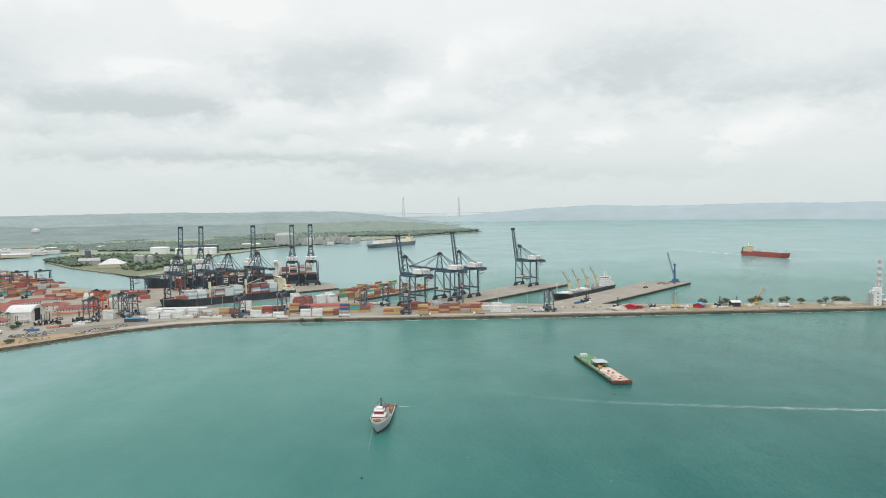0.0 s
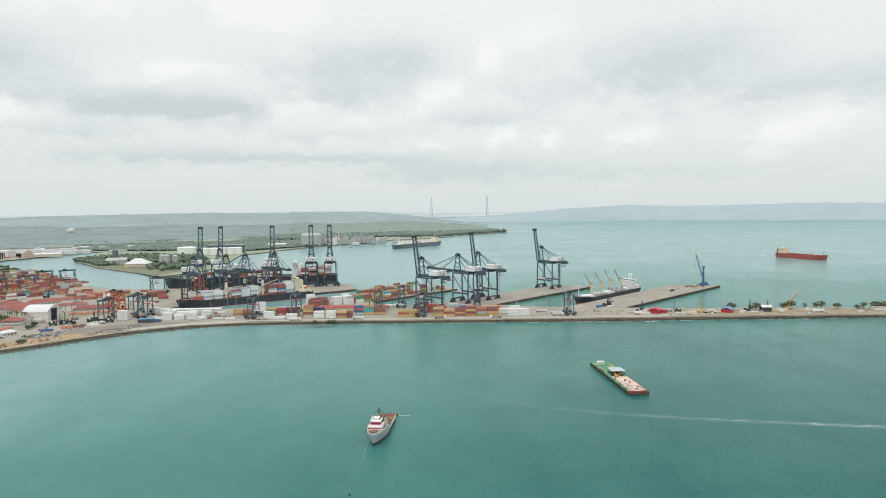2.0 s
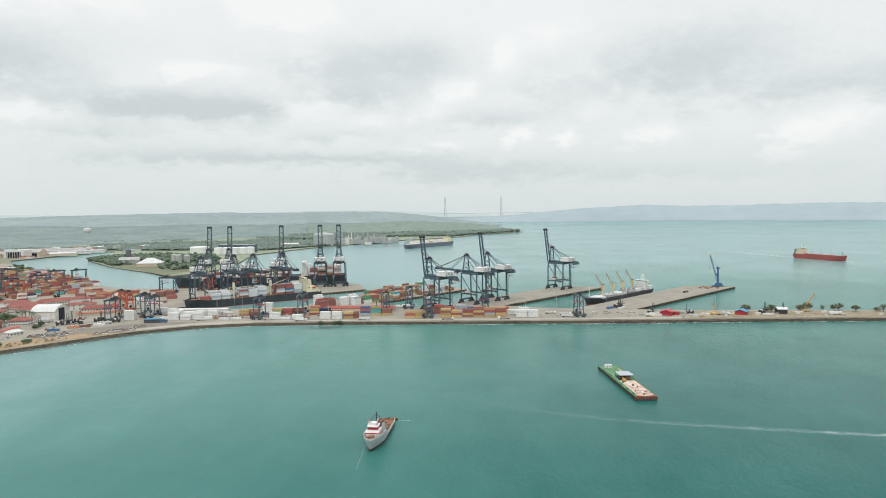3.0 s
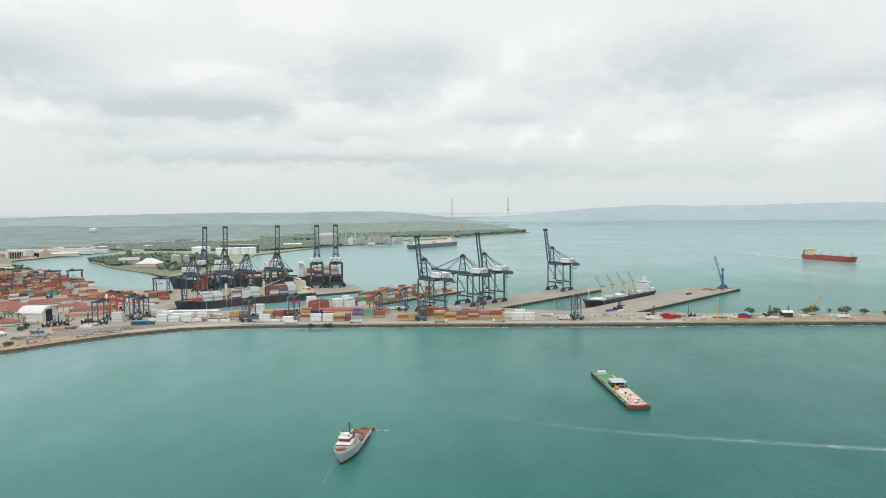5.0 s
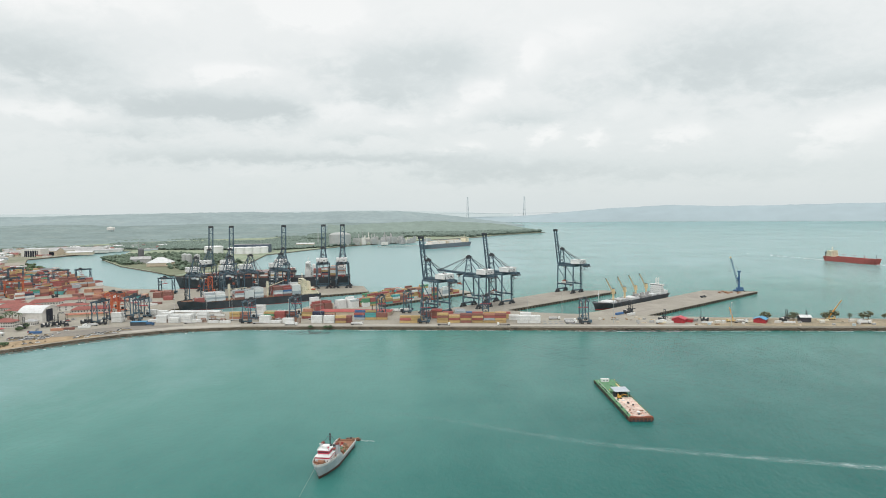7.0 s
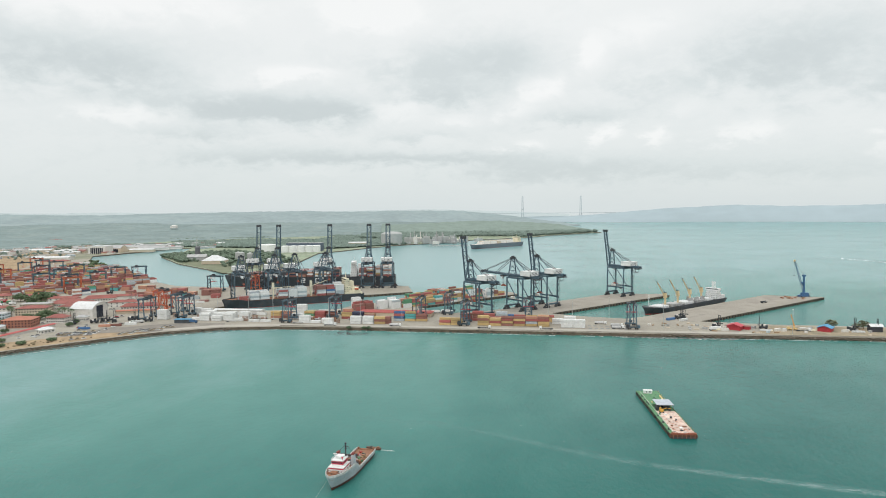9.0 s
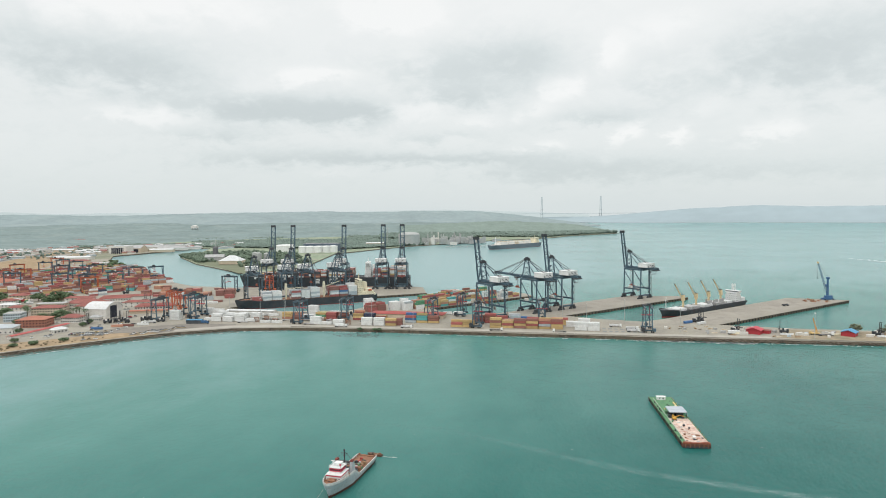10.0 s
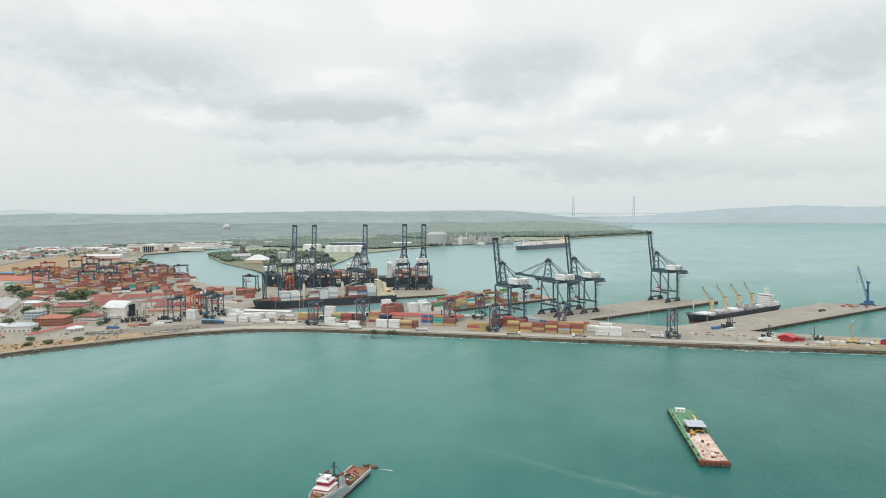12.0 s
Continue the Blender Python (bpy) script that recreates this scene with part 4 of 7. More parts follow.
for y in (-10.5, 10.5):
    part("lifeboat", Solid().rings([[(-84 + a * k, y + b * k, z) for a, b in ((-3.6, 0), (-2.6, -1.2), (2.6, -1.2), (3.6, 0), (2.6, 1.2), (-2.6, 1.2))] for z, k in ((15.0, 0.6), (15.9, 1.0), (16.9, 0.95), (17.6, 0.5))]), ORANGE, feeder, "orange lifeboat")
    part("davit", Solid().beam((-86.5, y, 14.8), (-86.5, y, 19), 0.5).beam((-81.5, y, 14.8), (-81.5, y, 19), 0.5), CREAM, feeder)
part("hatch_cover", Solid().box(6, 0, 9.0, 146, 20, 1.5), RUST, feeder)
for x in (-19, 33):
    deck_crane(feeder, x, 9, 6, 23, 24, 4 if x > 0 else 18, 172, CREAM)
# large container ship on the far side of the quay
LD = 10.0
lx, ly = -338, 1135 + 24 + (-325 + 290) * 0.17
liner = thing("container_ship", "large black-hulled container ship with white marks behind the quay cranes", "container ship", pose(lx, ly, 0, 0, 0, LD + 180))
ship_hull(liner, hull(285, 36, 15.5, bow=0.16, bow_rise=3), 1.2, HULL_BLACK, HULL_RED, DARK, 1.0)
superstructure(liner, -72, 15.5, 24, 8, WHITE, 11, True, True, WHITE)
part("hull_mark", Solid().box(12, 18.1, 7, 7, 0.16, 1.6).box(12, 18.1, 10, 7, 0.16, 1.6).box(12, 18.1, 13, 7, 0.16, 1.6).box(9.2, 18.1, 11.2, 1.5, 0.16, 2).box(14.8, 18.1, 8.2, 1.5, 0.16, 2), WHITE, liner, "plain white bars")
part("hull_mark", Solid().box(-12, 18.1, 7, 7, 0.16, 1.6).box(-12, 18.1, 13, 7, 0.16, 1.6).box(-9.2, 18.1, 8.2, 1.5, 0.16, 5), WHITE, liner, "plain white bars")


def container_bank(name, label, parent_pose, bays, palette, z, seed, group=""):
    """Many containers too far off to pick apart: one mesh, each box its own colour."""
    r = random.Random(seed)
    s = Solid()
    for x, y, turn, rows, lo, hi in bays:
        co, si = math.cos(radians(turn)), math.sin(radians(turn))
        for q in range(rows):
            for k in range(r.randint(lo, hi)):
                b = (q - (rows - 1) / 2) * 2.7
                s.box(x - b * si, y + b * co, z + k * 2.7, 12.0, 2.44, 2.6, turn)
    m = bpy.data.materials.new("mixed_containers")
    m.use_nodes = True
    nt = m.node_tree
    geo, ramp, nzz = nt.nodes.new("ShaderNodeNewGeometry"), nt.nodes.new("ShaderNodeValToRGB"), nt.nodes.new("ShaderNodeTexNoise")
    nzz.inputs["Scale"].default_value = 0.8
    nt.links.new(geo.outputs["Position"], nzz.inputs["Vector"])
    ramp.color_ramp.interpolation = "CONSTANT"
    e = ramp.color_ramp.elements
    e.remove(e[1])
    e[0].position, e[0].color = 0.0, (*BOXES[palette[0]], 1)
    for i, cname in enumerate(palette[1:], 1):
        e.new(i / len(palette)).color = (*BOXES[cname], 1)
    vm = nt.nodes.new("ShaderNodeVectorMath")
    vm.operation = "SCALE"
    mr = nt.nodes.new("ShaderNodeMapRange")
    mr.inputs[3].default_value, mr.inputs[4].default_value = 0.75, 1.25
    nt.links.new(nzz.outputs[0], mr.inputs[0])
    nt.links.new(geo.outputs["Random Per Island"], ramp.inputs[0])
    nt.links.new(ramp.outputs[0], vm.inputs[0]), nt.links.new(mr.outputs[0], vm.inputs[3])
    nt.links.new(vm.outputs[0], nt.nodes["Principled BSDF"].inputs["Base Color"])
    nt.nodes["Principled BSDF"].inputs["Roughness"].default_value = 0.6
    return single(name, s, m, label, "containers", parent_pose, group, kind="stuff")


container_bank("deck_containers", "mixed red, white and brown containers on the large ship's deck", pose(lx, ly, 0, 0, 0, LD + 180),
               [(x, 0, 0, 13, lo, hi) for x, lo, hi in ((112, 0, 2), (98, 1, 3), (84, 2, 3), (70, 2, 4), (56, 3, 4), (42, 2, 4), (28, 3, 4), (14, 3, 4), (0, 3, 4), (-14, 3, 4), (-28, 4, 4), (-42, 4, 5), (-88, 3, 5), (-102, 4, 5), (-116, 4, 6), (-129, 5, 6))],
               ["brown", "red", "white", "grey", "brown", "navy", "orange", "white", "red", "yellow"], 17.0, 3)
yard = []
yr = random.Random(11)
for b in range(-9, 9):
    for k in range(-6, 36):
        # blocks two boxes long and four deep, with truck lanes between them
        x, y = -720 + 0.643 * 26.0 * b - 0.766 * 13.2 * k, 1010 + 0.766 * 26.0 * b + 0.643 * 13.2 * k
        if y > 1090 + max(0.0, -563 - x) * 0.95 or y > 1400 or x > -632 or x < -1110 or y < 978 or (x < -880 and y < 1080 - 0.45 * (x + 880)) or yr.random() < 0.09:
            continue
        if k % 5 == 0:
            continue
        tall = yr.choice((2, 2, 3, 3, 4))
        for half in (-6.3, 6.3):
            if yr.random() > 0.1:
                yard.append((x + 0.643 * half, y + 0.766 * half, 50, 4, max(1, tall - 1), tall + yr.choice((0, 1))))
WEST = (["red", "brown", "orange", "red", "brown", "orange", "grey"], ["yellow", "brown", "yellow", "orange", "brown", "grey", "yellow"], ["brown", "red", "white", "grey", "teal", "yellow", "brown", "green", "orange", "navy", "red", "white"])
for i, words in enumerate(("red, brown and orange", "yellow, tan and brown", "mixed red, white and green")):
    bays = [q for q in yard if int((noise.noise((q[0] * 0.021, q[1] * 0.017, 4.0)) + 1) * 7) % 3 == i]
    container_bank("yard_containers", "crowded stacks of " + words + " containers in the west yard", None, bays, WEST[i], 3.0, 5 + i)


def pier_bank(rows, palette, seed, where, turn=47.0, z=3.0):
    """rows of (u, v, bays, rows across, least, most) along the finger pier."""
    bays = []
    for u, v, n, across, lo, hi in rows:
        bays += [(*uv(u + 6.2 + 12.6 * i, v + across * 1.35), turn, across, lo, hi) for i in range(n)]
    return container_bank("stacked_containers", where, None, bays, palette, z, seed)


pier_bank([(528, 745, 1, 3, 4, 5), (549, 716, 1, 4, 4, 4), (563, 708, 1, 5, 4, 5), (722, 706, 1, 4, 4, 5)], ["white", "white", "grey", "white"], 21, "white refrigerated containers stacked on the finger pier")
pier_bank([(519, 722, 2, 5, 3, 4)], ["brown", "red", "brown"], 22, "brown-red containers stacked on the finger pier")
pier_bank([(578, 704, 7, 5, 3, 4), (600, 722, 8, 5, 3, 5), (688, 706, 2, 5, 4, 5), (640, 742, 7, 5, 3, 5), (736, 712, 2, 4, 1, 3)], ["yellow", "brown", "red", "yellow", "orange", "yellow", "white", "brown", "teal", "yellow", "red", "green"], 23, "yellow, brown and red containers stacked on the finger pier")
for x, lo, hi, pal, words in ((72, 1, 2, ["brown", "red", "grey"], "low brown"), (58, 3, 4, ["white", "white", "grey", "white", "white"], "white and grey"), (45, 3, 4, ["white", "grey", "white", "grey", "white"], "white and grey"), (20, 3, 4, ["brown", "grey", "white", "red", "grey", "white"], "grey and brown"), (7, 3, 4, ["white", "grey", "brown", "white", "white"], "white and grey"),
                              (-6, 4, 5, ["white", "grey", "grey", "white", "white"], "white and grey"), (-33, 4, 5, ["brown", "red", "grey", "white", "red"], "red and grey"), (-46, 4, 5, ["red", "grey", "red", "white", "blue", "brown"], "red and grey"), (-59, 5, 6, ["white", "grey", "white", "blue", "white"], "white and blue")):
    container_bank("deck_containers", words + " containers stacked on the feeder ship's deck", pose(fx, fy, 0, 0, 0, FD + 180), [(x, 0, 0, 8, lo, hi)], pal, 10.5, int(x) + 90)
# mixed rows between the west yard and the feeder berth
GQ = "containers behind the feeder berth"
for x, y, n, w, tall, cols in ((-648, 1024, 1, 4, 2, ["red"]), (-631, 1029, 1, 3, 3, ["teal", "teal", "brown"]), (-616, 1036, 1, 6, 3, ["red", "orange", "red"]), (-600, 1056, 2, 4, 2, ["brown", "orange", "yellow"]), (-568, 968, 1, 2, 2, ["green", "teal"]),
                               (-566, 976, 1, 5, 3, ["red", "orange", "brown"]), (-548, 972, 2, 5, 2, ["orange", "red", "brown"]), (-545, 990, 2, 6, 3, ["orange", "red", "yellow"]), (-512, 980, 1, 4, 3, ["white"]), (-514, 1006, 2, 5, 3, ["red", "brown", "orange"]),
                               (-492, 950, 2, 4, 2, ["brown", "orange", "brown"]), (-486, 984, 2, 6, 2, ["brown", "orange", "yellow"]), (-462, 948, 1, 3, 3, ["teal", "white", "white"]), (-446, 951, 1, 2, 2, ["white", "grey"]), (-464, 968, 1, 3, 3, ["white", "brown", "orange"]),
                               (-452, 992, 2, 7, 3, ["orange", "brown", "brown"]), (-494, 1060, 1, 3, 2, ["red", "brown"]), (-470, 1030, 2, 4, 2, ["brown", "orange", "red"]), (-432, 915, 2, 1, 1, ["white"]), (-420, 930, 1, 2, 1, ["brown"]), (-424, 968, 1, 5, 2, ["brown", "red"])):
    bays = [(x + (6.1 + 12.9 * c) * 0.970 - w * 1.35 * 0.242, y + (6.1 + 12.9 * c) * 0.242 + w * 1.35 * 0.970, 14, w, max(1, tall - 1), tall) for c in range(n)]
    container_bank("stacked_containers", cols[0] + " containers stacked behind the feeder berth", None, bays, cols, 3.0, int(-x), GQ)

BUFF = mat("buff_crane_paint", (0.66, 0.53, 0.32), 0.55, 0, 0.12, 0.3)
# ---- bulk carrier at the outer pier ----
kx, ky = uv(861, 483)
bulk = thing("bulk_carrier", "black and red bulk carrier with yellow deck cranes and white deckhouse", "cargo ship", pose(kx, ky, 0, 0, 0, 47 + 180))
ship_hull(bulk, hull(168, 25, 6.0, bow=0.17, bow_rise=2.5), 1.3, HULL_BLACK, HULL_RED, DARK, 0.9)
superstructure(bulk, -67, 6.0, 18, 4, WHITE, 9, True, True, mat("dark_funnel_paint", (0.07, 0.08, 0.10), 0.6))
part("poop_house", Solid().box(-76, 0, 6.0, 9, 18, 4.6).box(-76, 0, 10.6, 9.6, 18.6, 0.2), WHITE, bulk)
part("radar_mast", Solid().beam((-68, -2.4, 18), (-68, -1.6, 29), 0.8).beam((-68, 2.4, 17), (-68, 1.6, 29), 0.8).beam((-68, -3.2, 27), (-68, 3.2, 27), 0.6).beam((-68, -2.6, 22), (-68, 2.6, 22), 0.5), WHITE, bulk)
for i, x in enumerate((56, 29, 2, -25, -46)):
    part("hatch_cover", Solid().box(x, 0, 6.0, 19 if i < 4 else 12, 16, 2.4).box(x, 0, 8.4, 18 if i < 4 else 11, 14.5, 0.5), ROOF_GREY if i % 2 else ROOF_WHITE, bulk)
for x, y in ((-18, -5.5), (-18, 5.5), (-4.5, 5.5), (-31, 5.5)):
    part("raised_hatch_panel", Solid().box(x, y, 8.4, 9.0, 1.0, 4.6), ROOF_GREY, bulk, "grey hatch panel standing on edge")
for x in (43, 16, -11, -38):
    deck_crane(bulk, x, 6.0, 0, 17, 27, 50, 0, BUFF)
part("foremast", Solid().beam((77, 0, 10), (77, 0, 24), 0.5).beam((77, -2, 19), (77, 2, 19), 0.3), WHITE, bulk)

# ---- gas carrier at the far jetty ----
gas = thing("gas_carrier", "dark blue gas carrier with white deck at a far jetty", "cargo ship", pose(-109, 2217, 0, 0, 0, 53 + 180))
ship_hull(gas, hull(236, 38, 12.5, bow=0.16), 0.3, mat("dark_blue_hull_paint", (0.15, 0.18, 0.205), 0.6, 0, 0.15, 0.05), HULL_RED, WALL_WHITE, 1.0)
superstructure(gas, -100, 12.5, 28, 5, CREAM, 16, False, True, CREAM)
for i in range(4):
    part("cargo_tank_cover", Solid().box(62 - i * 38, 0, 12.5, 35, 27, 9, 0, 0.86), WALL_WHITE, gas)
part("pipe_rack", Solid().box(5, 0, 21.5, 150, 4, 2.0), WALL_BEIGE, gas)
part("foremast", Solid().beam((88, 0, 12.5), (88, 0, 37), 1.2), WHITE, gas)
part("manifold", Solid().box(4, 13, 12.5, 14, 6, 8), WALL_BEIGE, gas)

# ---- red tanker under way ----
# hull red desaturated, with distance haze put into the paint colour
HAZED_RED = mat("hazed_red_hull_paint", (0.36, 0.095, 0.085), 0.65, 0, 0.15, 0.08, stain=(0.28, 0.12, 0.10), stain_amount=0.5)
tank = thing("tanker", "red-hulled tanker with cream deckhouse under way in the bay", "tanker", pose(832, 1560, 0, 0, 0, -68))
ship_hull(tank, hull(130, 23, 9.6, bow=0.16, bow_rise=2.0), 0.8, HAZED_RED, HAZED_RED, HAZED_RED, 0.9)
superstructure(tank, -50, 9.6, 21, 4, CREAM, 15, True, True, DARK)
part("pipe_rack", Solid().box(8, 0, 9.6, 92, 2.6, 1.6), HAZED_RED, tank)
for x in (-20, 5, 30):
    part("deck_mast", Solid().beam((x, 0, 9.6), (x, 0, 17), 0.6).beam((x - 7, 0, 16), (x + 7, 0, 16), 0.4), HAZED_RED, tank)
part("foremast", Solid().beam((57, 0, 11), (57, 0, 21), 0.6), DARK, tank)

# ---- anchored supply vessel in the foreground ----
AX, AY, AT = -34.6, 398.6, 265.4
sup = thing("supply_vessel", "anchored grey-white supply vessel with red-banded wheelhouse and rusty cargo deck", "ship", pose(AX, AY, 0, 0, 0, AT))


def vessel_sections():
    """Half-breadths from stern to bow: full and flared forward, with a raised forecastle."""
    rows = []
    for i in range(45):
        t = i / 44
        x = -22.6 + 46.4 * t
        k = max(0.0, (t - 0.64) / 0.36)
        deck = 5.5 * math.sqrt(max(0.0, 1 - k ** 3.2)) * (0.92 + 0.08 * min(1.0, t / 0.06))
        water = 5.0 * max(0.0, 1 - k ** 1.25) ** 0.9 * (0.86 + 0.14 * min(1.0, t / 0.1))
        step = max(0.0, min(1.0, (t - 0.50) / 0.13))
        rows.append((x, max(0.05, deck), max(0.04, water), 2.5 + 3.3 * step * step * (3 - 2 * step) + 0.9 * k))
    return rows


vsec = vessel_sections()
# rusty dark boot, drawn higher to paint in shade along the aft side
ship_hull(sup, vsec, 1.35, HULL_GREY, mat("rusty_shaded_boot", (0.085, 0.045, 0.035), 0.8, 0, 0.4, 0.5, stain=(0.20, 0.085, 0.05), stain_amount=0.7), RUST, 0.0, False)
PALE_RAIL = mat("pale_bulwark_paint", (0.60, 0.61, 0.60), 0.6, 0, 0.12, 0.4, stain=(0.33, 0.17, 0.10), stain_amount=0.6)
for sgn in (-1, 1):
    b, v = Solid(), []
    for x, w, _, z in vsec:
        o, w2, h = (0 if x < 0 else 0.35 * z * (x / vsec[-1][0]) ** 6), max(0.01, w - 0.3), 1.0 if x < 1 else 1.15
        v += [(x + o, sgn * w, z), (x + o, sgn * (w + 0.06), z + h), (x + o, sgn * w2, z + h), (x + o, sgn * w2, z)]
    b.add(v, [[i * 4 + j, i * 4 + j + 4, i * 4 + j + 5, i * 4 + j + 1] for i in range(len(vsec) - 1) for j in range(3)])
    part("bulwark", b, PALE_RAIL, sup, "pale bulwark with rust stains")
    for i in range(9):
        part("bulwark_stay", Solid().box(-20.5 + i * 2.5, sgn * 4.65, 2.5, 0.2, 0.5, 0.8), RUST, sup)
RED_BAND = mat("bright_red_band", (0.56, 0.06, 0.10), 0.5, 0, 0.12, 0.5)
wh = part("wheelhouse", Solid().box(14.2, 0, 5.8, 8.6, 7.4, 2.9).box(14.2, 0, 8.7, 9.2, 7.9, 0.18), WHITE, sup)
part("red_band", Solid().box(14.2, 0, 7.95, 8.68, 7.48, 0.55), RED_BAND, wh, "red painted band")
wu = part("bridge", Solid().box(13.8, 0, 8.9, 5.6, 5.8, 2.5, 0, 0.97).box(13.8, 0, 11.4, 6.2, 6.3, 0.2), WHITE, sup)
part("red_band", Solid().box(13.8, 0, 9.6, 5.68, 5.88, 1.5, 0, 0.985), RED_BAND, wu, "broad red band round the bridge windows")
for i in range(5):
    part("window", Solid().box(16.66, -2.2 + i * 1.1, 10.15, 0.12, 0.8, 0.55), GLASS, wu)
    part("window", Solid().box(18.5, -2.8 + i * 1.4, 6.7, 0.12, 0.5, 0.5), GLASS, wh)
for x in (11.8, 13.6, 15.4):
    for y in (-2.92, 2.92):
        part("window", Solid().box(x, y, 10.15, 0.8, 0.12, 0.55), GLASS, wu)
for x in (10.4, 12.8, 15.2, 17.6):
    for y in (-3.7, 3.7):
        part("porthole", Solid().box(x, y, 6.7, 0.45, 0.12, 0.45), GLASS, wh)
rl = Solid()
for y in (-3.0, 3.0):
    rl.beam((10.9, y, 12.4), (16.7, y, 12.4), 0.09)
    for x in (10.9, 12.3, 13.8, 15.2, 16.7):
        rl.beam((x, y, 11.6), (x, y, 12.4), 0.08)
part("roof_rail", rl.beam((16.7, -3.0, 12.4), (16.7, 3.0, 12.4), 0.09), WHITE, sup)
part("bridge_roof_gear", Solid().box(12.6, 0, 11.82, 3.2, 3.4, 0.9).tube((15.0, 1.6, 11.8), (15.0, 1.6, 13.4), 0.45).tube((14.8, -1.8, 11.8), (14.8, -1.8, 13.9), 0.2).box(14.8, -1.8, 13.9, 0.5, 1.8, 0.25), WHITE, sup)
part("searchlight", Solid().tube((16.4, 2.6, 11.8), (16.4, 2.6, 12.8), 0.12).box(16.5, 2.6, 12.8, 0.7, 0.7, 0.6), RED_BAND, sup, "small red searchlight housing")
mast = part("main_mast", Solid().beam((6.0, 0, 2.6), (6.0, 0, 16.6), 0.42).beam((6.0, -1.7, 14.6), (6.0, 1.7, 14.6), 0.2).box(6.0, 0, 13.4, 1.1, 1.1, 0.25).box(6.0, 0, 15.8, 0.5, 0.9, 0.5), DARK, sup, "dark steel mast")
for y in (-3.9, 3.9):
    fp = part("funnel_post", Solid().rings([[(3.0, y - 0.8, 2.6), (8.2, y - 0.8, 2.6), (8.2, y + 0.8, 2.6), (3.0, y + 0.8, 2.6)], [(4.9, y - 0.6, 11.0), (7.1, y - 0.6, 11.0), (7.1, y + 0.6, 11.0), (4.9, y + 0.6, 11.0)]]), HULL_GREY, sup, "tall tapered pale grey funnel")
    part("funnel_cap", Solid().box(6.0, y, 11.0, 2.3, 1.4, 0.8, 0, 0.9), mat("dull_red_cap", (0.22, 0.06, 0.05), 0.7), fp, "dull red cap")
    part("mast_stay", Solid().beam((6.0, 0, 15.4), (6.0, y, 11.7), 0.12), DARK, mast)
part("cross_beam", Solid().beam((6.0, -3.4, 10.4), (6.0, 3.4, 10.4), 0.9, 0.9).beam((6.0, -3.4, 9.4), (6.0, 3.4, 9.4), 0.3), DARK, sup)
part("deck_winch", Solid().box(4.2, 0.4, 2.6, 2.4, 4.6, 2.2).tube((3.2, -2.0, 4.6), (3.2, 2.6, 4.6), 1.1), DARK, sup, "dark winch behind the house")
part("deck_tank", Solid().tube((1.6, -2.4, 3.6), (-0.8, -2.4, 3.6), 1.0), BLUE, sup, "dark blue drum")
part("winch", Solid().box(20.6, 0, 6.3, 1.4, 3.4, 0.9).tube((19.8, -1.6, 7.2), (19.8, 1.6, 7.2), 0.6), RUST, sup)
fr = random.Random(8)
for i in range(14):
    part("foredeck_gear", Solid().box(fr.uniform(19.2, 21.8), fr.uniform(-3.0, 3.0), 6.2, fr.uniform(0.4, 1.2), fr.uniform(0.4, 1.3), fr.uniform(0.5, 1.1), fr.uniform(0, 90)), fr.choice((RUST, DARK, RUST, RUST)), sup)
part("tyre_fender", Solid().tube((15.2, -5.3, 5.4), (15.2, -5.9, 5.4), 0.75, n=12), TYRE, sup)
# solid dark plates stand in for the shade inside the hull's openings
part("hull_opening", Solid().box(2.2, 5.08, 2.2, 2.2, 0.16, 0.9).box(5.6, 5.1, 3.6, 1.3, 0.16, 0.6), DARK, sup)
part("hull_opening", Solid().box(-12, 4.98, 1.5, 3.0, 0.16, 0.6).box(-4, 5.02, 1.6, 3.4, 0.16, 0.6), DARK, sup)
for y in (-1.9, 1.9):
    part("anchor", Solid().box(22.2, y, 3.6, 0.35, 0.3, 1.1, 20).box(22.2, y, 3.5, 0.35, 0.8, 0.3, 20), DARK, sup)
part("bow_wear", Solid().beam((22.5, 0, 0.5), (23.4, 0, 3.2), 0.35), RUST, sup)
sr = random.Random(4)
TIMBER = mat("worn_timber", (0.30, 0.2, 0.12), 0.9)
for i in range(74):
    x, y = sr.gauss(-7.0, 4.0), sr.uniform(-3.4, 3.4)
    if -18 < x < 1.5:
        part("deck_cargo", Solid().box(x, y, 2.5, sr.uniform(0.6, 2.2), sr.uniform(0.5, 1.5), sr.uniform(0.4, 1.8), sr.uniform(0, 90)), sr.choice((DARK, RUST, DECK_GREEN, DARK, TIMBER, ROOF_GREY, RUST, HULL_RED)), sup)
for i in range(7):
    x, y = sr.uniform(-13, -4), sr.uniform(-2.5, 2.5)
    part("hose_coil", Solid().tube((x, y, 2.5), (x, y, 3.3), sr.uniform(0.6, 1.0), n=12), sr.choice((DARK, DECK_GREEN)), sup)
part("stern_roller", Solid().tube((-22.2, -3.6, 2.7), (-22.2, 3.6, 2.7), 0.5, n=12).box(-22.3, -4.4, 2.5, 0.7, 0.9, 1.2).box(-22.3, 4.4, 2.5, 0.7, 0.9, 1.2), RUST, sup)
part("anchor_cable", Solid().beam((22.6, -2.4, 4.6), (50, -1.5, -0.3), 0.07), mat("pale_rope", (0.34, 0.38, 0.36), 0.9), sup, "pale anchor rope")
boat = thing("work_boat", "small brown wooden work boat alongside the supply vessel's stern", "boat", pose(-31.0, 428.6, 0, 0, 0, 170))
bsec = hull(8.4, 2.2, 0.9, bow=0.4, n=14)
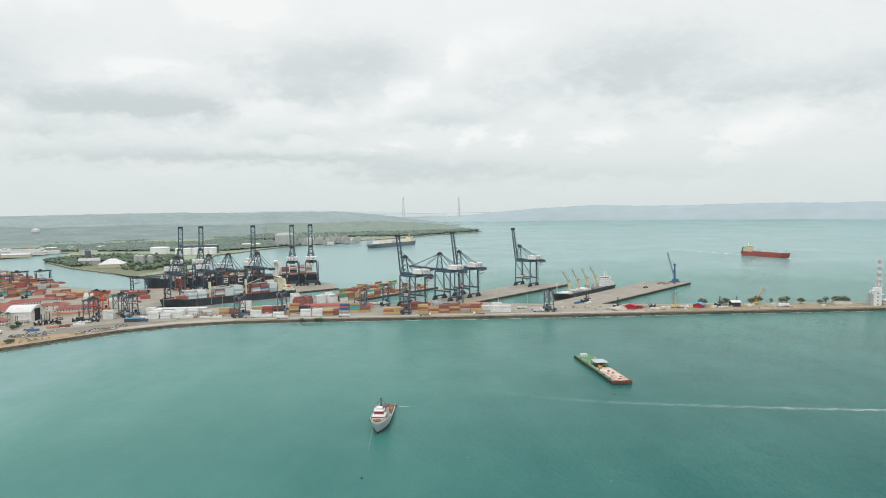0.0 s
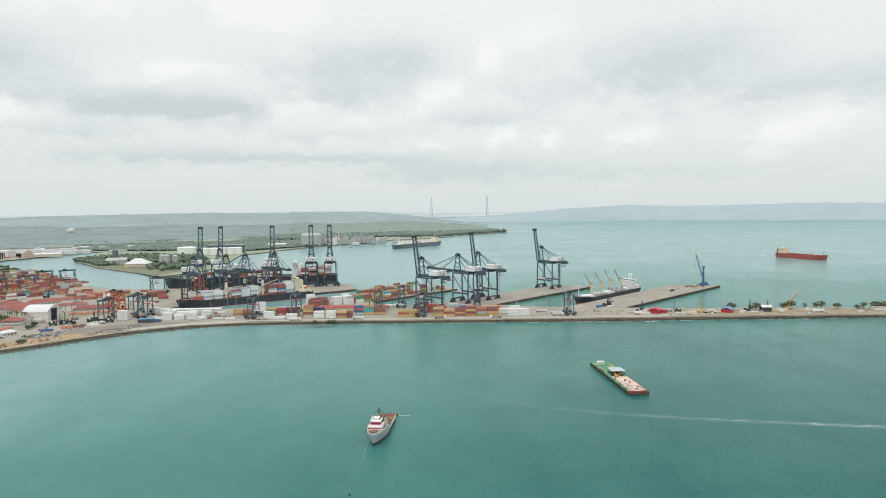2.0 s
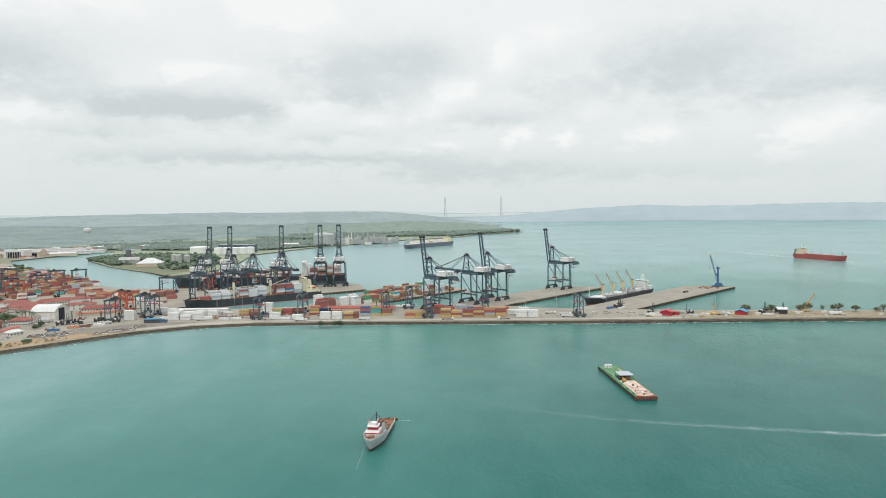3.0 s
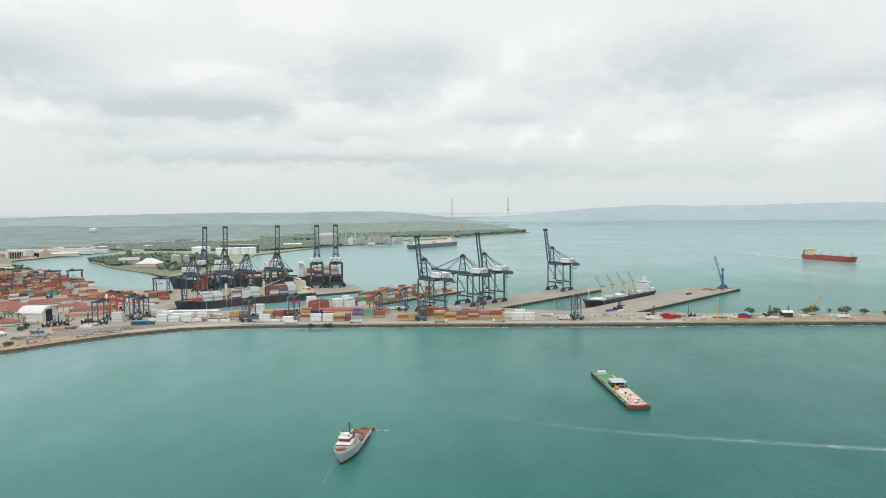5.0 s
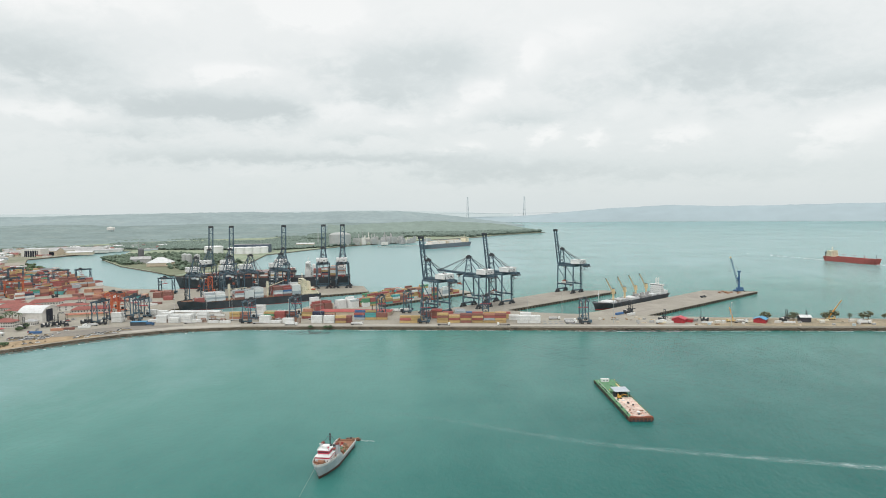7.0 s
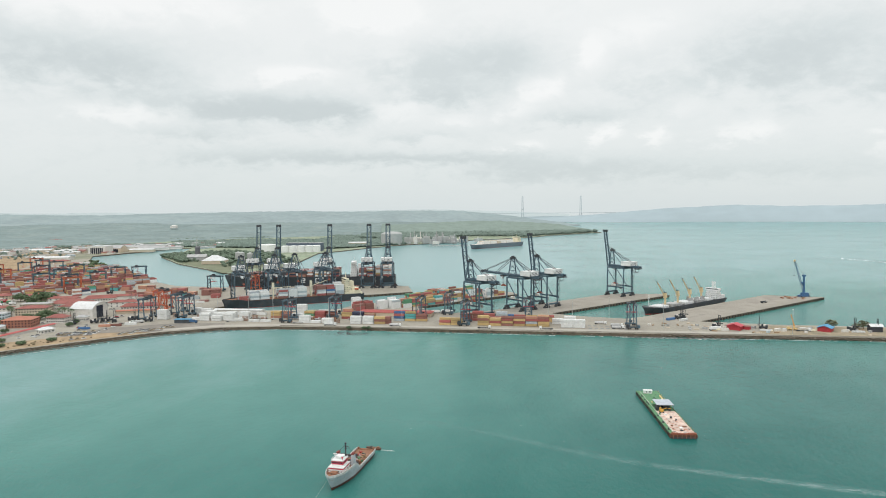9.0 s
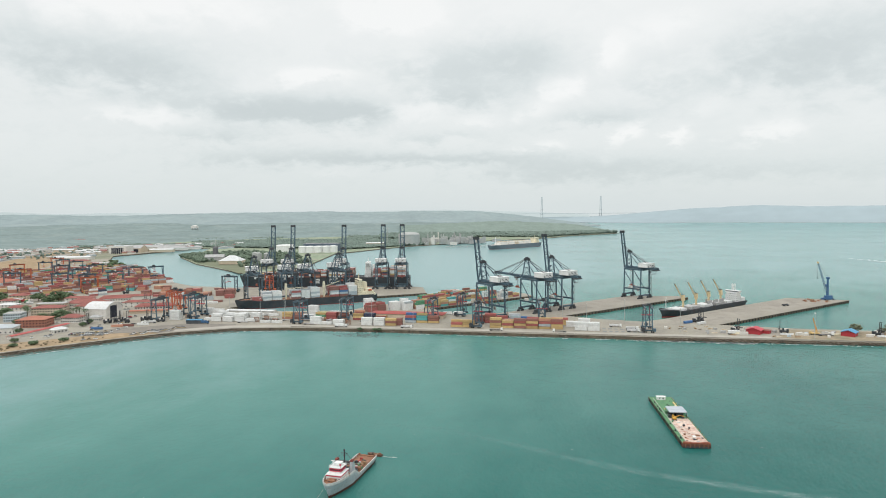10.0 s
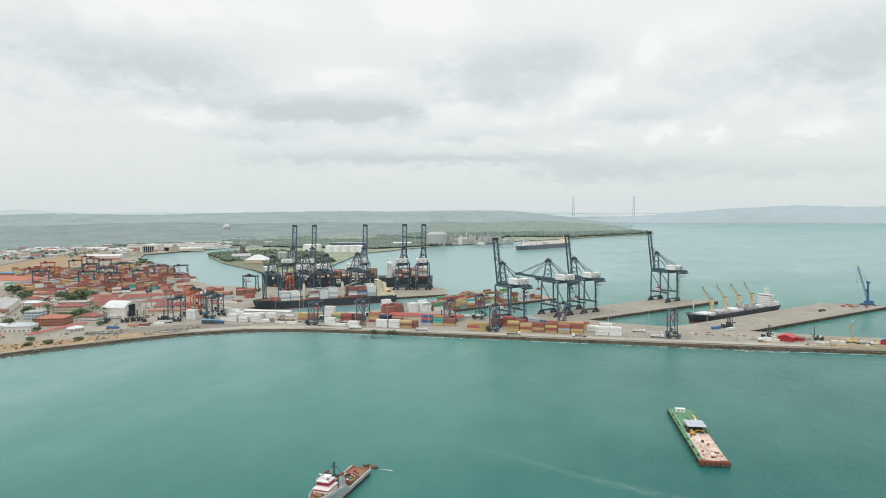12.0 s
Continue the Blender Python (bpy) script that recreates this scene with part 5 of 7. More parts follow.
part("hull", hull_solid(bsec, -0.5, lambda z: z), mat("brown_boat_paint", (0.13, 0.06, 0.04), 0.7), boat)
part("bench", Solid().box(0.5, 0, 0.85, 0.4, 2.0, 0.2).box(-1.4, 0, 0.85, 0.4, 2.0, 0.2).box(2.0, 0, 0.85, 0.4, 1.8, 0.2), TIMBER, boat)
part("engine_cover", Solid().box(-2.8, 0, 0.85, 1.2, 1.0, 0.8), RUST, boat)
part("deck_box", Solid().box(1.2, 0.2, 0.9, 0.9, 1.0, 0.7), DARK, boat)
single("mooring_buoy", Solid().tube((0, 0, -0.4), (0, 0, 0.5), 0.55, 0.45, 12).tube((0, 0, 0.5), (0, 0, 1.1), 0.1), DARK, "small dark mooring buoy afloat on the harbour", "buoy", pose(-40.2, 311.7, 0))

# ---- deck barge ----
barge = thing("deck_barge", "green and rusty deck barge with grey canopy and yellow excavator", "barge", pose(134.6, 511.0, 0, 0, 0, 5.3))
hx, hy = 7.3, 44.5
bh = Solid().rings([[(-hx, -hy + 2, -1), (hx, -hy + 2, -1), (hx, hy - 2, -1), (-hx, hy - 2, -1)], [(-hx, -hy, 0.8), (hx, -hy, 0.8), (hx, hy, 0.8), (-hx, hy, 0.8)], [(-hx, -hy, 2.4), (hx, -hy, 2.4), (hx, hy, 2.4), (-hx, hy, 2.4)]])
part("hull", bh, mat("rusty_barge_plate", (0.15, 0.065, 0.045), 0.85, 0, 0.4, 0.4, stain=(0.05, 0.04, 0.035), stain_amount=0.7), barge)
part("hull_side", Solid().box(-hx - 0.06, 2, 0.5, 0.14, 82, 1.9), mat("dark_green_plate", (0.045, 0.075, 0.052), 0.8, 0, 0.35, 0.3, stain=(0.16, 0.08, 0.05), stain_amount=0.8), barge)
part("hull_side", Solid().box(hx + 0.06, 2, 0.5, 0.14, 82, 1.9), MATS["dark_green_plate"], barge)
part("deck_aft", Solid().box(0.6, 21.5, 2.4, 12.8, 45, 0.12), DECK_GREEN, barge, "green painted deck")
part("deck_fore", Solid().box(0.9, -22, 2.4, 12.0, 42, 0.12), DECK_PINK, barge, "worn pinkish deck")
part("side_walkway", Solid().box(-6.3, 0.5, 2.4, 1.9, 87, 0.16), DECK_GREEN, barge)
part("side_coaming", Solid().box(-5.2, 0.5, 2.5, 0.3, 80, 0.5), mat("pale_green_rail", (0.42, 0.52, 0.42), 0.7, 0, 0.2, stain=(0.3, 0.2, 0.12), stain_amount=0.5), barge)
part("side_coaming", Solid().box(6.95, 0.5, 2.5, 0.25, 80, 0.35), DECK_GREEN, barge)
for i in range(20):
    part("rail_post", Solid().box(6.95, -38 + i * 4.1, 2.5, 0.2, 0.2, 1.1), YELLOW if i > 9 else RUST, barge)
for i in range(14):
    part("deck_scrap", Solid().box(sr.uniform(-4.5, 6), sr.uniform(-42, -6), 2.52, sr.uniform(0.3, 1.4), sr.uniform(0.3, 1.8), sr.uniform(0.1, 0.6), sr.uniform(0, 90)), sr.choice((RUST, DARK, RUST, WALL_WHITE, ROOF_GREY)), barge)
for i in range(14):
    part("deck_scrap", Solid().box(sr.uniform(-4.5, 6), sr.uniform(12, 40), 2.52, sr.uniform(0.3, 1.2), sr.uniform(0.3, 1.4), sr.uniform(0.1, 0.6), sr.uniform(0, 90)), sr.choice((DECK_GREEN, DARK, RUST, YELLOW)), barge)
for x in (-4.9, 4.9):
    part("end_coaming", Solid().box(x, -43.5, 2.4, 4.6, 1.8, 0.8, 0, 0.9), mat("red_rust_plate", (0.27, 0.085, 0.05), 0.85, 0, 0.4, 0.5, stain=(0.10, 0.05, 0.04), stain_amount=0.7), barge)
part("bow_notch_plate", Solid().box(0, -43.2, 2.4, 5.0, 1.0, 0.5), MATS["red_rust_plate"], barge)
for y in (-36, -24, 16, 30):
    part("mooring_bitt", Solid().box(-6.4, y, 2.5, 0.9, 1.6, 0.25).tube((-6.4, y - 0.5, 2.7), (-6.4, y - 0.5, 3.6), 0.25).tube((-6.4, y + 0.5, 2.7), (-6.4, y + 0.5, 3.6), 0.25), DARK, barge)
for x, y, w, l, h, m in ((-3.4, 1.2, 2.2, 2.4, 1.8, DARK), (3.6, 0.2, 1.6, 3.4, 1.4, DARK), (-0.2, 8.4, 3.0, 1.6, 1.9, ROOF_GREY), (4.6, 8.0, 1.4, 2.6, 1.6, DARK), (-4.0, 9.0, 1.2, 2.0, 1.5, DECK_GREEN)):
    part("machine_unit", Solid().box(x, y, 2.5, w, l, h, 0, 0.94), m, barge)
can = part("canopy", Solid().box(0.9, 4.6, 6.2, 10.4, 12.0, 0.3).box(0.9, 4.6, 6.5, 10.4, 0.4, 0.12), mat("pale_grey_canopy", (0.46, 0.50, 0.55), 0.6, 0, 0.12, 0.4), barge)
for x in (-3.9, 0.9, 5.7):
    for y in (-1.0, 10.2):
        part("post", Solid().beam((x, y, 2.4), (x, y, 6.2), 0.22), DARK, can)
EXC = mat("orange_yellow_machine", (0.60, 0.34, 0.07), 0.55, 0, 0.15, 0.5, stain=(0.30, 0.16, 0.08), stain_amount=0.4)
ex = part("excavator", Solid().box(-2.2, -4.0, 3.2, 2.2, 2.6, 1.1).box(-2.7, -3.4, 4.3, 1.0, 1.2, 1.0), EXC, barge, "orange-yellow excavator")
part("track", Solid().box(-3.1, -4.0, 2.5, 0.55, 3.0, 0.75), DARK, ex)
part("track", Solid().box(-1.3, -4.0, 2.5, 0.55, 3.0, 0.75), DARK, ex)
part("arm", Solid().beam((-1.8, -3.2, 4.0), (1.4, -2.4, 4.8), 0.35).beam((1.4, -2.4, 4.8), (4.2, -2.0, 4.1), 0.3), EXC, ex)
# added dark boxes stand in for gear and shadow beneath the canopy
part("dark_canopy_box", Solid().box(2.6, 4.5, 2.5, 4.0, 5.5, 2.2).box(-2.4, 6.0, 2.5, 2.5, 3.0, 1.6), DARK, barge)
# dark strip painted where the bow's recess lies in shade
part("bow_recess_strip", Solid().box(0, -44.55, 0.2, 13.6, 0.14, 0.9), DARK, barge)
for i in range(6):
    part("bow_rib", Solid().box(-6 + i * 2.4, -44.6, 0.3, 0.3, 0.22, 2.2), RUST, barge)
hut = part("deck_hut", Solid().box(-0.6, 38.5, 2.5, 5.6, 2.6, 2.0).box(-0.6, 38.5, 4.5, 6.0, 3.0, 0.15), WHITE, barge, "small white deck hut")
part("window", Solid().box(-1.6, 37.16, 3.3, 0.8, 0.1, 0.8), GLASS, hut)
part("window", Solid().box(0.6, 37.16, 3.3, 0.8, 0.1, 0.8), GLASS, hut)
for x, y, w, l, h, m in ((5.6, 27, 0.7, 9, 0.6, YELLOW), (5.9, 17, 0.6, 6, 0.5, YELLOW), (4.8, 21, 1.2, 2.0, 1.0, CREAM), (0.6, -15, 1.1, 1.4, 1.0, DARK), (2.6, -19, 0.8, 1.0, 0.8, DARK), (4.0, -31, 2.2, 1.4, 0.5, RUST), (-1.0, -9.5, 2.0, 0.8, 0.7, WHITE),
                         (1.6, -33, 1.6, 2.2, 0.4, WHITE), (-4.2, -8, 0.7, 1.2, 0.9, DECK_GREEN), (1.4, 24, 0.6, 2.4, 0.5, DARK), (-6.4, 12, 0.7, 0.7, 0.8, DARK), (-6.4, 22, 0.7, 0.7, 0.8, DARK), (-6.4, -12, 0.7, 0.7, 0.8, DARK), (-6.4, -24, 0.7, 0.7, 0.8, DARK)):
    part("deck_gear", Solid().box(x, y, 2.5, w, l, h), m, barge)
for y in (-39, -30, -20, -10, 0, 10, 20, 30, 39):
    part("tyre_fender", Solid().tube((-hx - 0.1, y, 1.5), (-hx - 0.55, y, 1.5), 0.7, n=10), TYRE, barge)

# ---- blue harbour crane on the outer pier ----
hcx, hcy = 409, 1055
hc = thing("harbour_crane", "blue mobile harbour crane with raised lattice jib at the pier end", "harbour crane", at(hcx, hcy, 20))
part("undercarriage", Solid().box(0, 0, 0.6, 14, 6, 2.2), BLUE, hc)
for x in (-6, 6):
    for y in (-5, 5):
        part("outrigger", Solid().box(x, y, 0, 2.6, 2.6, 0.6).beam((x, y, 0.6), (x, y * 0.5, 1.8), 0.8), DARK, hc)
part("machine_deck", Solid().box(1, 0, 2.8, 9, 4.2, 3.0).box(5, 0, 3.0, 3, 4, 2.6), BLUE, hc)
part("tower", Solid().box(0, 0, 5.8, 2.3, 2.3, 22.4, 0, 0.7), BLUE, hc)
part("tower_cab", Solid().box(-2.4, 0, 18, 2.2, 2.4, 2.6).box(0, 0, 28, 3.6, 3.0, 2.4), BLUE, hc)
jb = Solid()
j0, j1 = Vector((-1.5, 0, 11)), Vector((-12, 4, 50))
sd = Vector((0.3, 0.95, 0)) * 1.0
upv = Vector((0.85, -0.2, 0.45)) * 1.1
for a in (sd + upv, -sd + upv, sd - upv, -sd - upv):
    jb.beam(j0 + a, j1 + a * 0.5, 0.35)
for k in range(12):
    t0, t1 = k / 12, (k + 1) / 12
    for a, b in ((sd + upv, -sd + upv), (sd - upv, -sd - upv), (sd + upv, sd - upv), (-sd + upv, -sd - upv)):
        jb.beam(j0.lerp(j1, t0) + a * (1 - 0.5 * t0), j0.lerp(j1, t1) + b * (1 - 0.5 * t1), 0.18)
part("jib", jb, mat("pale_blue_jib", (0.18, 0.28, 0.38), 0.6), hc)
part("jib_head", Solid().box(-12, 4, 49, 1.6, 1.8, 2.0), YELLOW, hc)
part("hoist_cable", Solid().beam((0, 0, 30), j1, 0.2).beam(j1, (-12.4, 4.2, 30), 0.16).box(-12.4, 4.2, 28.5, 1, 1, 1.6), DARK, hc)
GJ = "scrap and timber on the outer pier"
for i in range(10):
    x, y = 396 + sr.uniform(-22, 8), 1040 + sr.uniform(-8, 14)
    single("timber_pile", Solid().box(0, 0, 0, sr.uniform(4, 9), sr.uniform(2, 4), sr.uniform(0.5, 1.2), 0, 0.9).box(1, 0.5, 0.8, 3, 1.4, 0.7, 20), sr.choice((RUST, MATS["worn_timber"])), "pile of brown timber and scrap on the pier", "timber", at(x, y, sr.uniform(0, 180)), GJ)
ramp_ = thing("gangway_trailer", "dark flat trailer with rails parked on the pier", "trailer", at(*uv(955, 428), 40))
part("bed", Solid().box(0, 0, 1.0, 12, 2.6, 0.4).box(0, 1.2, 1.4, 12, 0.2, 1.0), DARK, ramp_)
for x in (-4, 4):
    part("wheel", Solid().tube((x, -1.3, 0.5), (x, 1.3, 0.5), 0.5), TYRE, ramp_)

# ---- paved and bare areas ----


def patch(name, poly, material, label, category, z=3.03):
    s = Solid()
    n = len(poly)
    s.add([(x, y, z) for x, y in poly], [list(range(n))])
    return single(name, s, material, label, category, kind="structure")


patch("pavement_outer_pier", [uv(772, 409), uv(1058, 402), uv(1022, 460), uv(760, 463), (190, 838)], CONCRETE, "worn tan concrete deck of the outer pier", "pavement")
patch("pavement_middle_pier", [uv(692, 554), uv(928, 554), uv(928, 568), uv(907, 588), uv(882, 613), uv(640, 613)], CONCRETE, "worn grey concrete deck of the crane pier", "pavement")
patch("road_sea_wall", [(262, 769), (262, 780), (150, 779), (0, 780), (-230, 778), (-300, 764), (-350, 733), (-345, 724), (-292, 753), (-230, 766), (0, 767), (150, 766)], mat("pale_road", (0.42, 0.395, 0.35), 0.9, 0, 0.12, 0.04, stain=(0.33, 0.30, 0.27), stain_amount=0.5, spec=0.1), "pale dusty road along the sea wall", "road")
patch("ground_gravel_lot", [(-290, 752), (-345, 722), (-380, 684), (-402, 655), (-440, 690), (-420, 730), (-360, 765), (-300, 775)], mat("grey_gravel", (0.25, 0.23, 0.205), 0.95, 0, 0.2, 0.06, 0.8, 0.05, stain=(0.22, 0.2, 0.18), stain_amount=0.6, spec=0.05), "grey gravel lot above the shore", "ground", 3.02)
patch("ground_bare_bank", [(-352, 712), (-376, 686), (-404, 655), (-428, 626), (-452, 596), (-560, 440), (-605, 470), (-492, 622), (-442, 668), (-404, 702), (-370, 716)], SAND, "bare tan earth bank along the shore", "ground", 3.04)
patch("ground_bare_east", [(268, 778), (290, 771), (1380, 770), (1380, 802), (556, 808), (400, 819), (290, 822)], mat("dry_breakwater_grass", (0.325, 0.275, 0.20), 0.95, 0, 0.25, 0.05, 0.5, 0.05, stain=(0.21, 0.20, 0.145), stain_amount=0.8, spec=0.05), "dry tan grass on the breakwater", "ground", 3.03)
patch("ground_dirt_field", [(-1130, 1165), (-1065, 1250), (-1120, 1400), (-1255, 1600), (-1330, 1720), (-1440, 1790), (-1545, 1905), (-1400, 1590), (-1285, 1343)], SAND, "bare tan dirt field by the rail yard", "ground", 3.07)
patch("road_rail_line", [(-1170, 1130), (-1296, 1343), (-1411, 1590), (-1560, 1920), (-1572, 1916), (-1424, 1586), (-1309, 1340), (-1184, 1128)], mat("dark_ballast", (0.15, 0.145, 0.14), 0.95, 0, 0.2), "dark rail line beside the dirt field", "railway", 3.09)
patch("ground_town", [(-1240, 1790), (-1225, 1860), (-1210, 2040), (-1500, 2135), (-2080, 1880), (-2420, 1200), (-2500, 300), (-1200, 250), (-1000, 700), (-1140, 1180), (-1335, 1275), (-1425, 1485), (-1235, 1605), (-1150, 1655)], mat("town_ground", (0.25, 0.255, 0.19), 0.95, 0, 0.25, 0.015, 0.1, stain=(0.33, 0.31, 0.27), stain_amount=0.8, spec=0.05), "mixed grass and paving among the town's houses", "ground", 3.03)
patch("ground_islet", [(-590, 1318), (-690, 1426), (-819, 1540), (-980, 1730), (-1000, 1850), (-820, 1900), (-640, 1750), (-560, 1500)], mat("dry_scrub_ground", (0.175, 0.19, 0.125), 0.95, 0, 0.3, 0.02), "dry green scrub on the islet", "ground", 2.55)
for i, x in enumerate(range(104, 142, 6)):
    patch("ground_parking_slot", [(x, 783), (x + 3.6, 783), (x + 3.6, 789), (x, 789)], mat("dark_slot", (0.22, 0.23, 0.23), 0.9, 0, 0.15), "dark paved trailer slot by the sea wall", "pavement", 3.05)
    patch("ground_parking_slot", [(x, 797), (x + 3.6, 797), (x + 3.6, 803), (x, 803)], mat("dark_slot", (0.22, 0.23, 0.23), 0.9, 0, 0.15), "dark paved trailer slot by the sea wall", "pavement", 3.05)

# ---- buildings ----
FOOT = []


def building(name, label, x, y, turn, lx, ly, h, roof, wall, roof_mat, rise=3.0, windows=(0, 0), category="building", z=3.0, over=0.8, group=""):
    FOOT.append((x, y, math.hypot(lx, ly) / 2 + 2))
    b = thing(name, label, category, at(x, y, turn, z), group)
    w = part("wall", Solid().box(0, 0, 0, lx, ly, h), wall, b)
    a, c = lx / 2 + over, ly / 2 + over
    if roof == "hip":
        k = min(a, c) * 0.98
        v = [(-a, -c, h), (a, -c, h), (a, c, h), (-a, c, h), (-a, -c, h - 0.3), (a, -c, h - 0.3), (a, c, h - 0.3), (-a, c, h - 0.3)]
        v += [(-a + k, 0, h + rise), (a - k, 0, h + rise)] if a > c else [(0, -c + k, h + rise), (0, c - k, h + rise)]
        top = [[0, 1, 9, 8], [1, 2, 9], [2, 3, 8, 9], [3, 0, 8]] if a > c else [[0, 1, 8], [1, 2, 9, 8], [2, 3, 9], [3, 0, 8, 9]]
        rs = Solid().add(v, top + [[7, 6, 5, 4], [0, 4, 5, 1], [1, 5, 6, 2], [2, 6, 7, 3], [3, 7, 4, 0]])
    elif roof in ("gable", "arch"):
        n = 2 if roof == "gable" else 14
        prof = [(-c + 2 * c * i / n, h + (rise * (1 - abs(2 * i / n - 1)) if roof == "gable" else rise * math.sin(math.pi * i / n) ** 0.75)) for i in range(n + 1)]
        ring = [[(s * a, y_, z_) for y_, z_ in prof] + [(s * a, y_, z_ - 0.35) for y_, z_ in prof[::-1]] for s in (-1, 1)]
        rs = Solid().rings(ring)
        g = Solid()
        for s in (-1, 1):
            pts = [(s * lx / 2, y_ * ly / 2 / c, z_ - 0.3) for y_, z_ in prof]
            g.add([(s * lx / 2, -ly / 2, h - 0.5)] + pts + [(s * lx / 2, ly / 2, h - 0.5)], [list(range(len(pts) + 2))])
        part("gable_wall", g, wall, b)
    else:
        rs = Solid().box(0, 0, h, lx + over, ly + over, 0.35)
    part("roof", rs, roof_mat, b)
    n, floors = windows
    if n:
        me, me2 = Solid().box(0, 0, 0, 1.5, 0.14, 1.5).mesh("window", GLASS), None
        m = max(1, int(n * ly / lx))
        for f in range(floors):
            zz = 1.0 + f * h / floors
            for i in range(n):
                for s in (-1, 1):
                    o = part("window", me, GLASS, b)
                    o.location = (-lx / 2 + (i + 0.5) * lx / n, s * ly / 2, zz)
            for i in range(m):
                for s in (-1, 1):
                    o = part("window", me, GLASS, b)
                    o.location, o.rotation_euler = (s * lx / 2, -ly / 2 + (i + 0.5) * ly / m, zz), (0, 0, math.pi / 2)
    return b


hg = building("hangar", "white arched hangar with a tall dark open doorway", -489.5, 800, 0, 29, 29, 11.5, "arch", WALL_WHITE, ROOF_WHITE, 7.0, category="hangar")
# flat dark slab on the gable, painted in place of the interior's shade
part("doorway", Solid().box(14.5, -1.5, 0, 0.4, 11.5, 14.5), mat("painted_dark_interior", (0.03, 0.035, 0.05), 0.9), hg)
building("office_building", "white two-storey office with red tin roof", -452, 847, 20, 47.1, 11.4, 7.2, "hip", WALL_WHITE, ROOF_RED, 3.6, (14, 2))
building("warehouse", "long low warehouse with orange-red lean-to roof", -448, 833, 20, 50.2, 7.0, 3.4, "gable", WALL_BEIGE, ROOF_ORANGE, 1.2)
building("office_building", "white two-storey office with red tin roof", -560, 857, 4, 50.0, 26.0, 8.4, "hip", WALL_WHITE, ROOF_RED, 5.0, (16, 2))
building("office_building", "white two-storey office with red tin roof", -552, 902, 32, 40.0, 12.0, 8.1, "hip", WALL_WHITE, ROOF_RED, 4.0, (12, 2))
building("warehouse", "warehouse with dull red tin roof", -662, 925, 10, 40.0, 16.0, 6.4, "hip", WALL_BEIGE, ROOF_RED, 4.0)
building("warehouse", "white-walled warehouse with red tin roof", -545, 940, 25, 38.0, 10.6, 6.0, "gable", WALL_WHITE, ROOF_RED, 2.5)
building("apartment_block", "orange plastered block with orange tin roof", -522, 730, 18, 30.4, 22.8, 8.9, "hip", WALL_BRICK, ROOF_ORANGE, 3.0, (9, 3))
building("villa", "white columned villa with red hip roof", -499, 760, 6, 21.3, 12.9, 6.4, "hip", WALL_WHITE, ROOF_RED, 3.4, (8, 2))
building("villa", "small white house with grey hip roof", -478, 772, 6, 12.2, 8.4, 4.7, "hip", WALL_WHITE, ROOF_GREY, 2.4, (5, 1))
building("apartment_block", "beige plastered block with red and grey roof", -572, 806, 18, 35.0, 18.2, 9.3, "hip", WALL_BEIGE, ROOF_RED, 2.6, (11, 3))
building("apartment_block", "beige block with flat grey roof", -590, 832, 18, 35.0, 15.2, 10.2, "flat", WALL_BEIGE, ROOF_GREY, 2.6, (11, 3))
building("apartment_block", "pale blue plastered block with flat roof", -575, 757, 20, 18.2, 16.7, 9.8, "flat", WALL_BLUE, ROOF_GREY, 2.0, (7, 3))
building("warehouse", "white warehouse with low pale hip roof", -526, 690, 24, 27.4, 19.8, 6.4, "hip", WALL_WHITE, mat("blue_grey_tin_roof", (0.46, 0.50, 0.52), 0.6, 0, 0.15, 0.1, 0.8), 3.0, (6, 1))
building("market_canopy", "long low red and white canopy along the street", -487, 698, 88, 74.0, 6.0, 2.9, "gable", WALL_WHITE, mat("bright_red_canopy", (0.44, 0.11, 0.10), 0.7, 0, 0.25), 0.8)
building("warehouse", "low shed with white tin roof", -548, 655, 50, 35.0, 10.6, 3.8, "gable", WALL_WHITE, ROOF_WHITE, 1.6)
building("warehouse", "low shed with orange tin roof", -520, 640, 60, 30.4, 7.6, 3.4, "gable", WALL_BEIGE, ROOF_ORANGE, 1.2)
building("warehouse", "long grey-roofed shed with pale walls", -680, 800, 128, 100, 34, 8, "gable", WALL_WHITE, ROOF_GREY, 4.0)
building("warehouse", "wide warehouse with orange-red tin roof", -948, 1060, 4, 132, 46, 9, "hip", WALL_WHITE, ROOF_ORANGE, 6.0)
building("warehouse", "blue-roofed shed by the container yard", -1052, 1178, 15, 50, 22, 7, "gable", WALL_BRICK, ROOF_BLUE, 2.0)
building("warehouse", "small red-roofed shed by the yard", -690, 940, 10, 40, 14, 5, "gable", WALL_BEIGE, ROOF_RED, 2.0)
building("warehouse", "long low shed with white and blue roof", -318, 846, 1, 62, 9, 4.2, "gable", WALL_WHITE, ROOF_WHITE, 1.0)
building("warehouse", "long low shed with red tin roof", -118, 848, -1, 88, 20, 4.6, "hip", WALL_BEIGE, mat("faded_red_roof", (0.36, 0.085, 0.075), 0.7, 0, 0.15, 0.1), 1.4)
building("hut", "red hut with bright red gable roof", 252, 796, 62, 12, 13, 4.2, "gable", RED, mat("bright_red_roof", (0.50, 0.08, 0.10), 0.6), 2.4, category="hut")
building("hut", "low red lean-to beside the red hut", 264, 798, 62, 7, 6, 3.0, "flat", RED, ROOF_RED, 1.0, category="hut")
building("hut", "red hut with bright blue roof", 338, 796, 58, 12, 12, 4.0, "gable", RED, ROOF_BLUE, 2.4, category="hut")
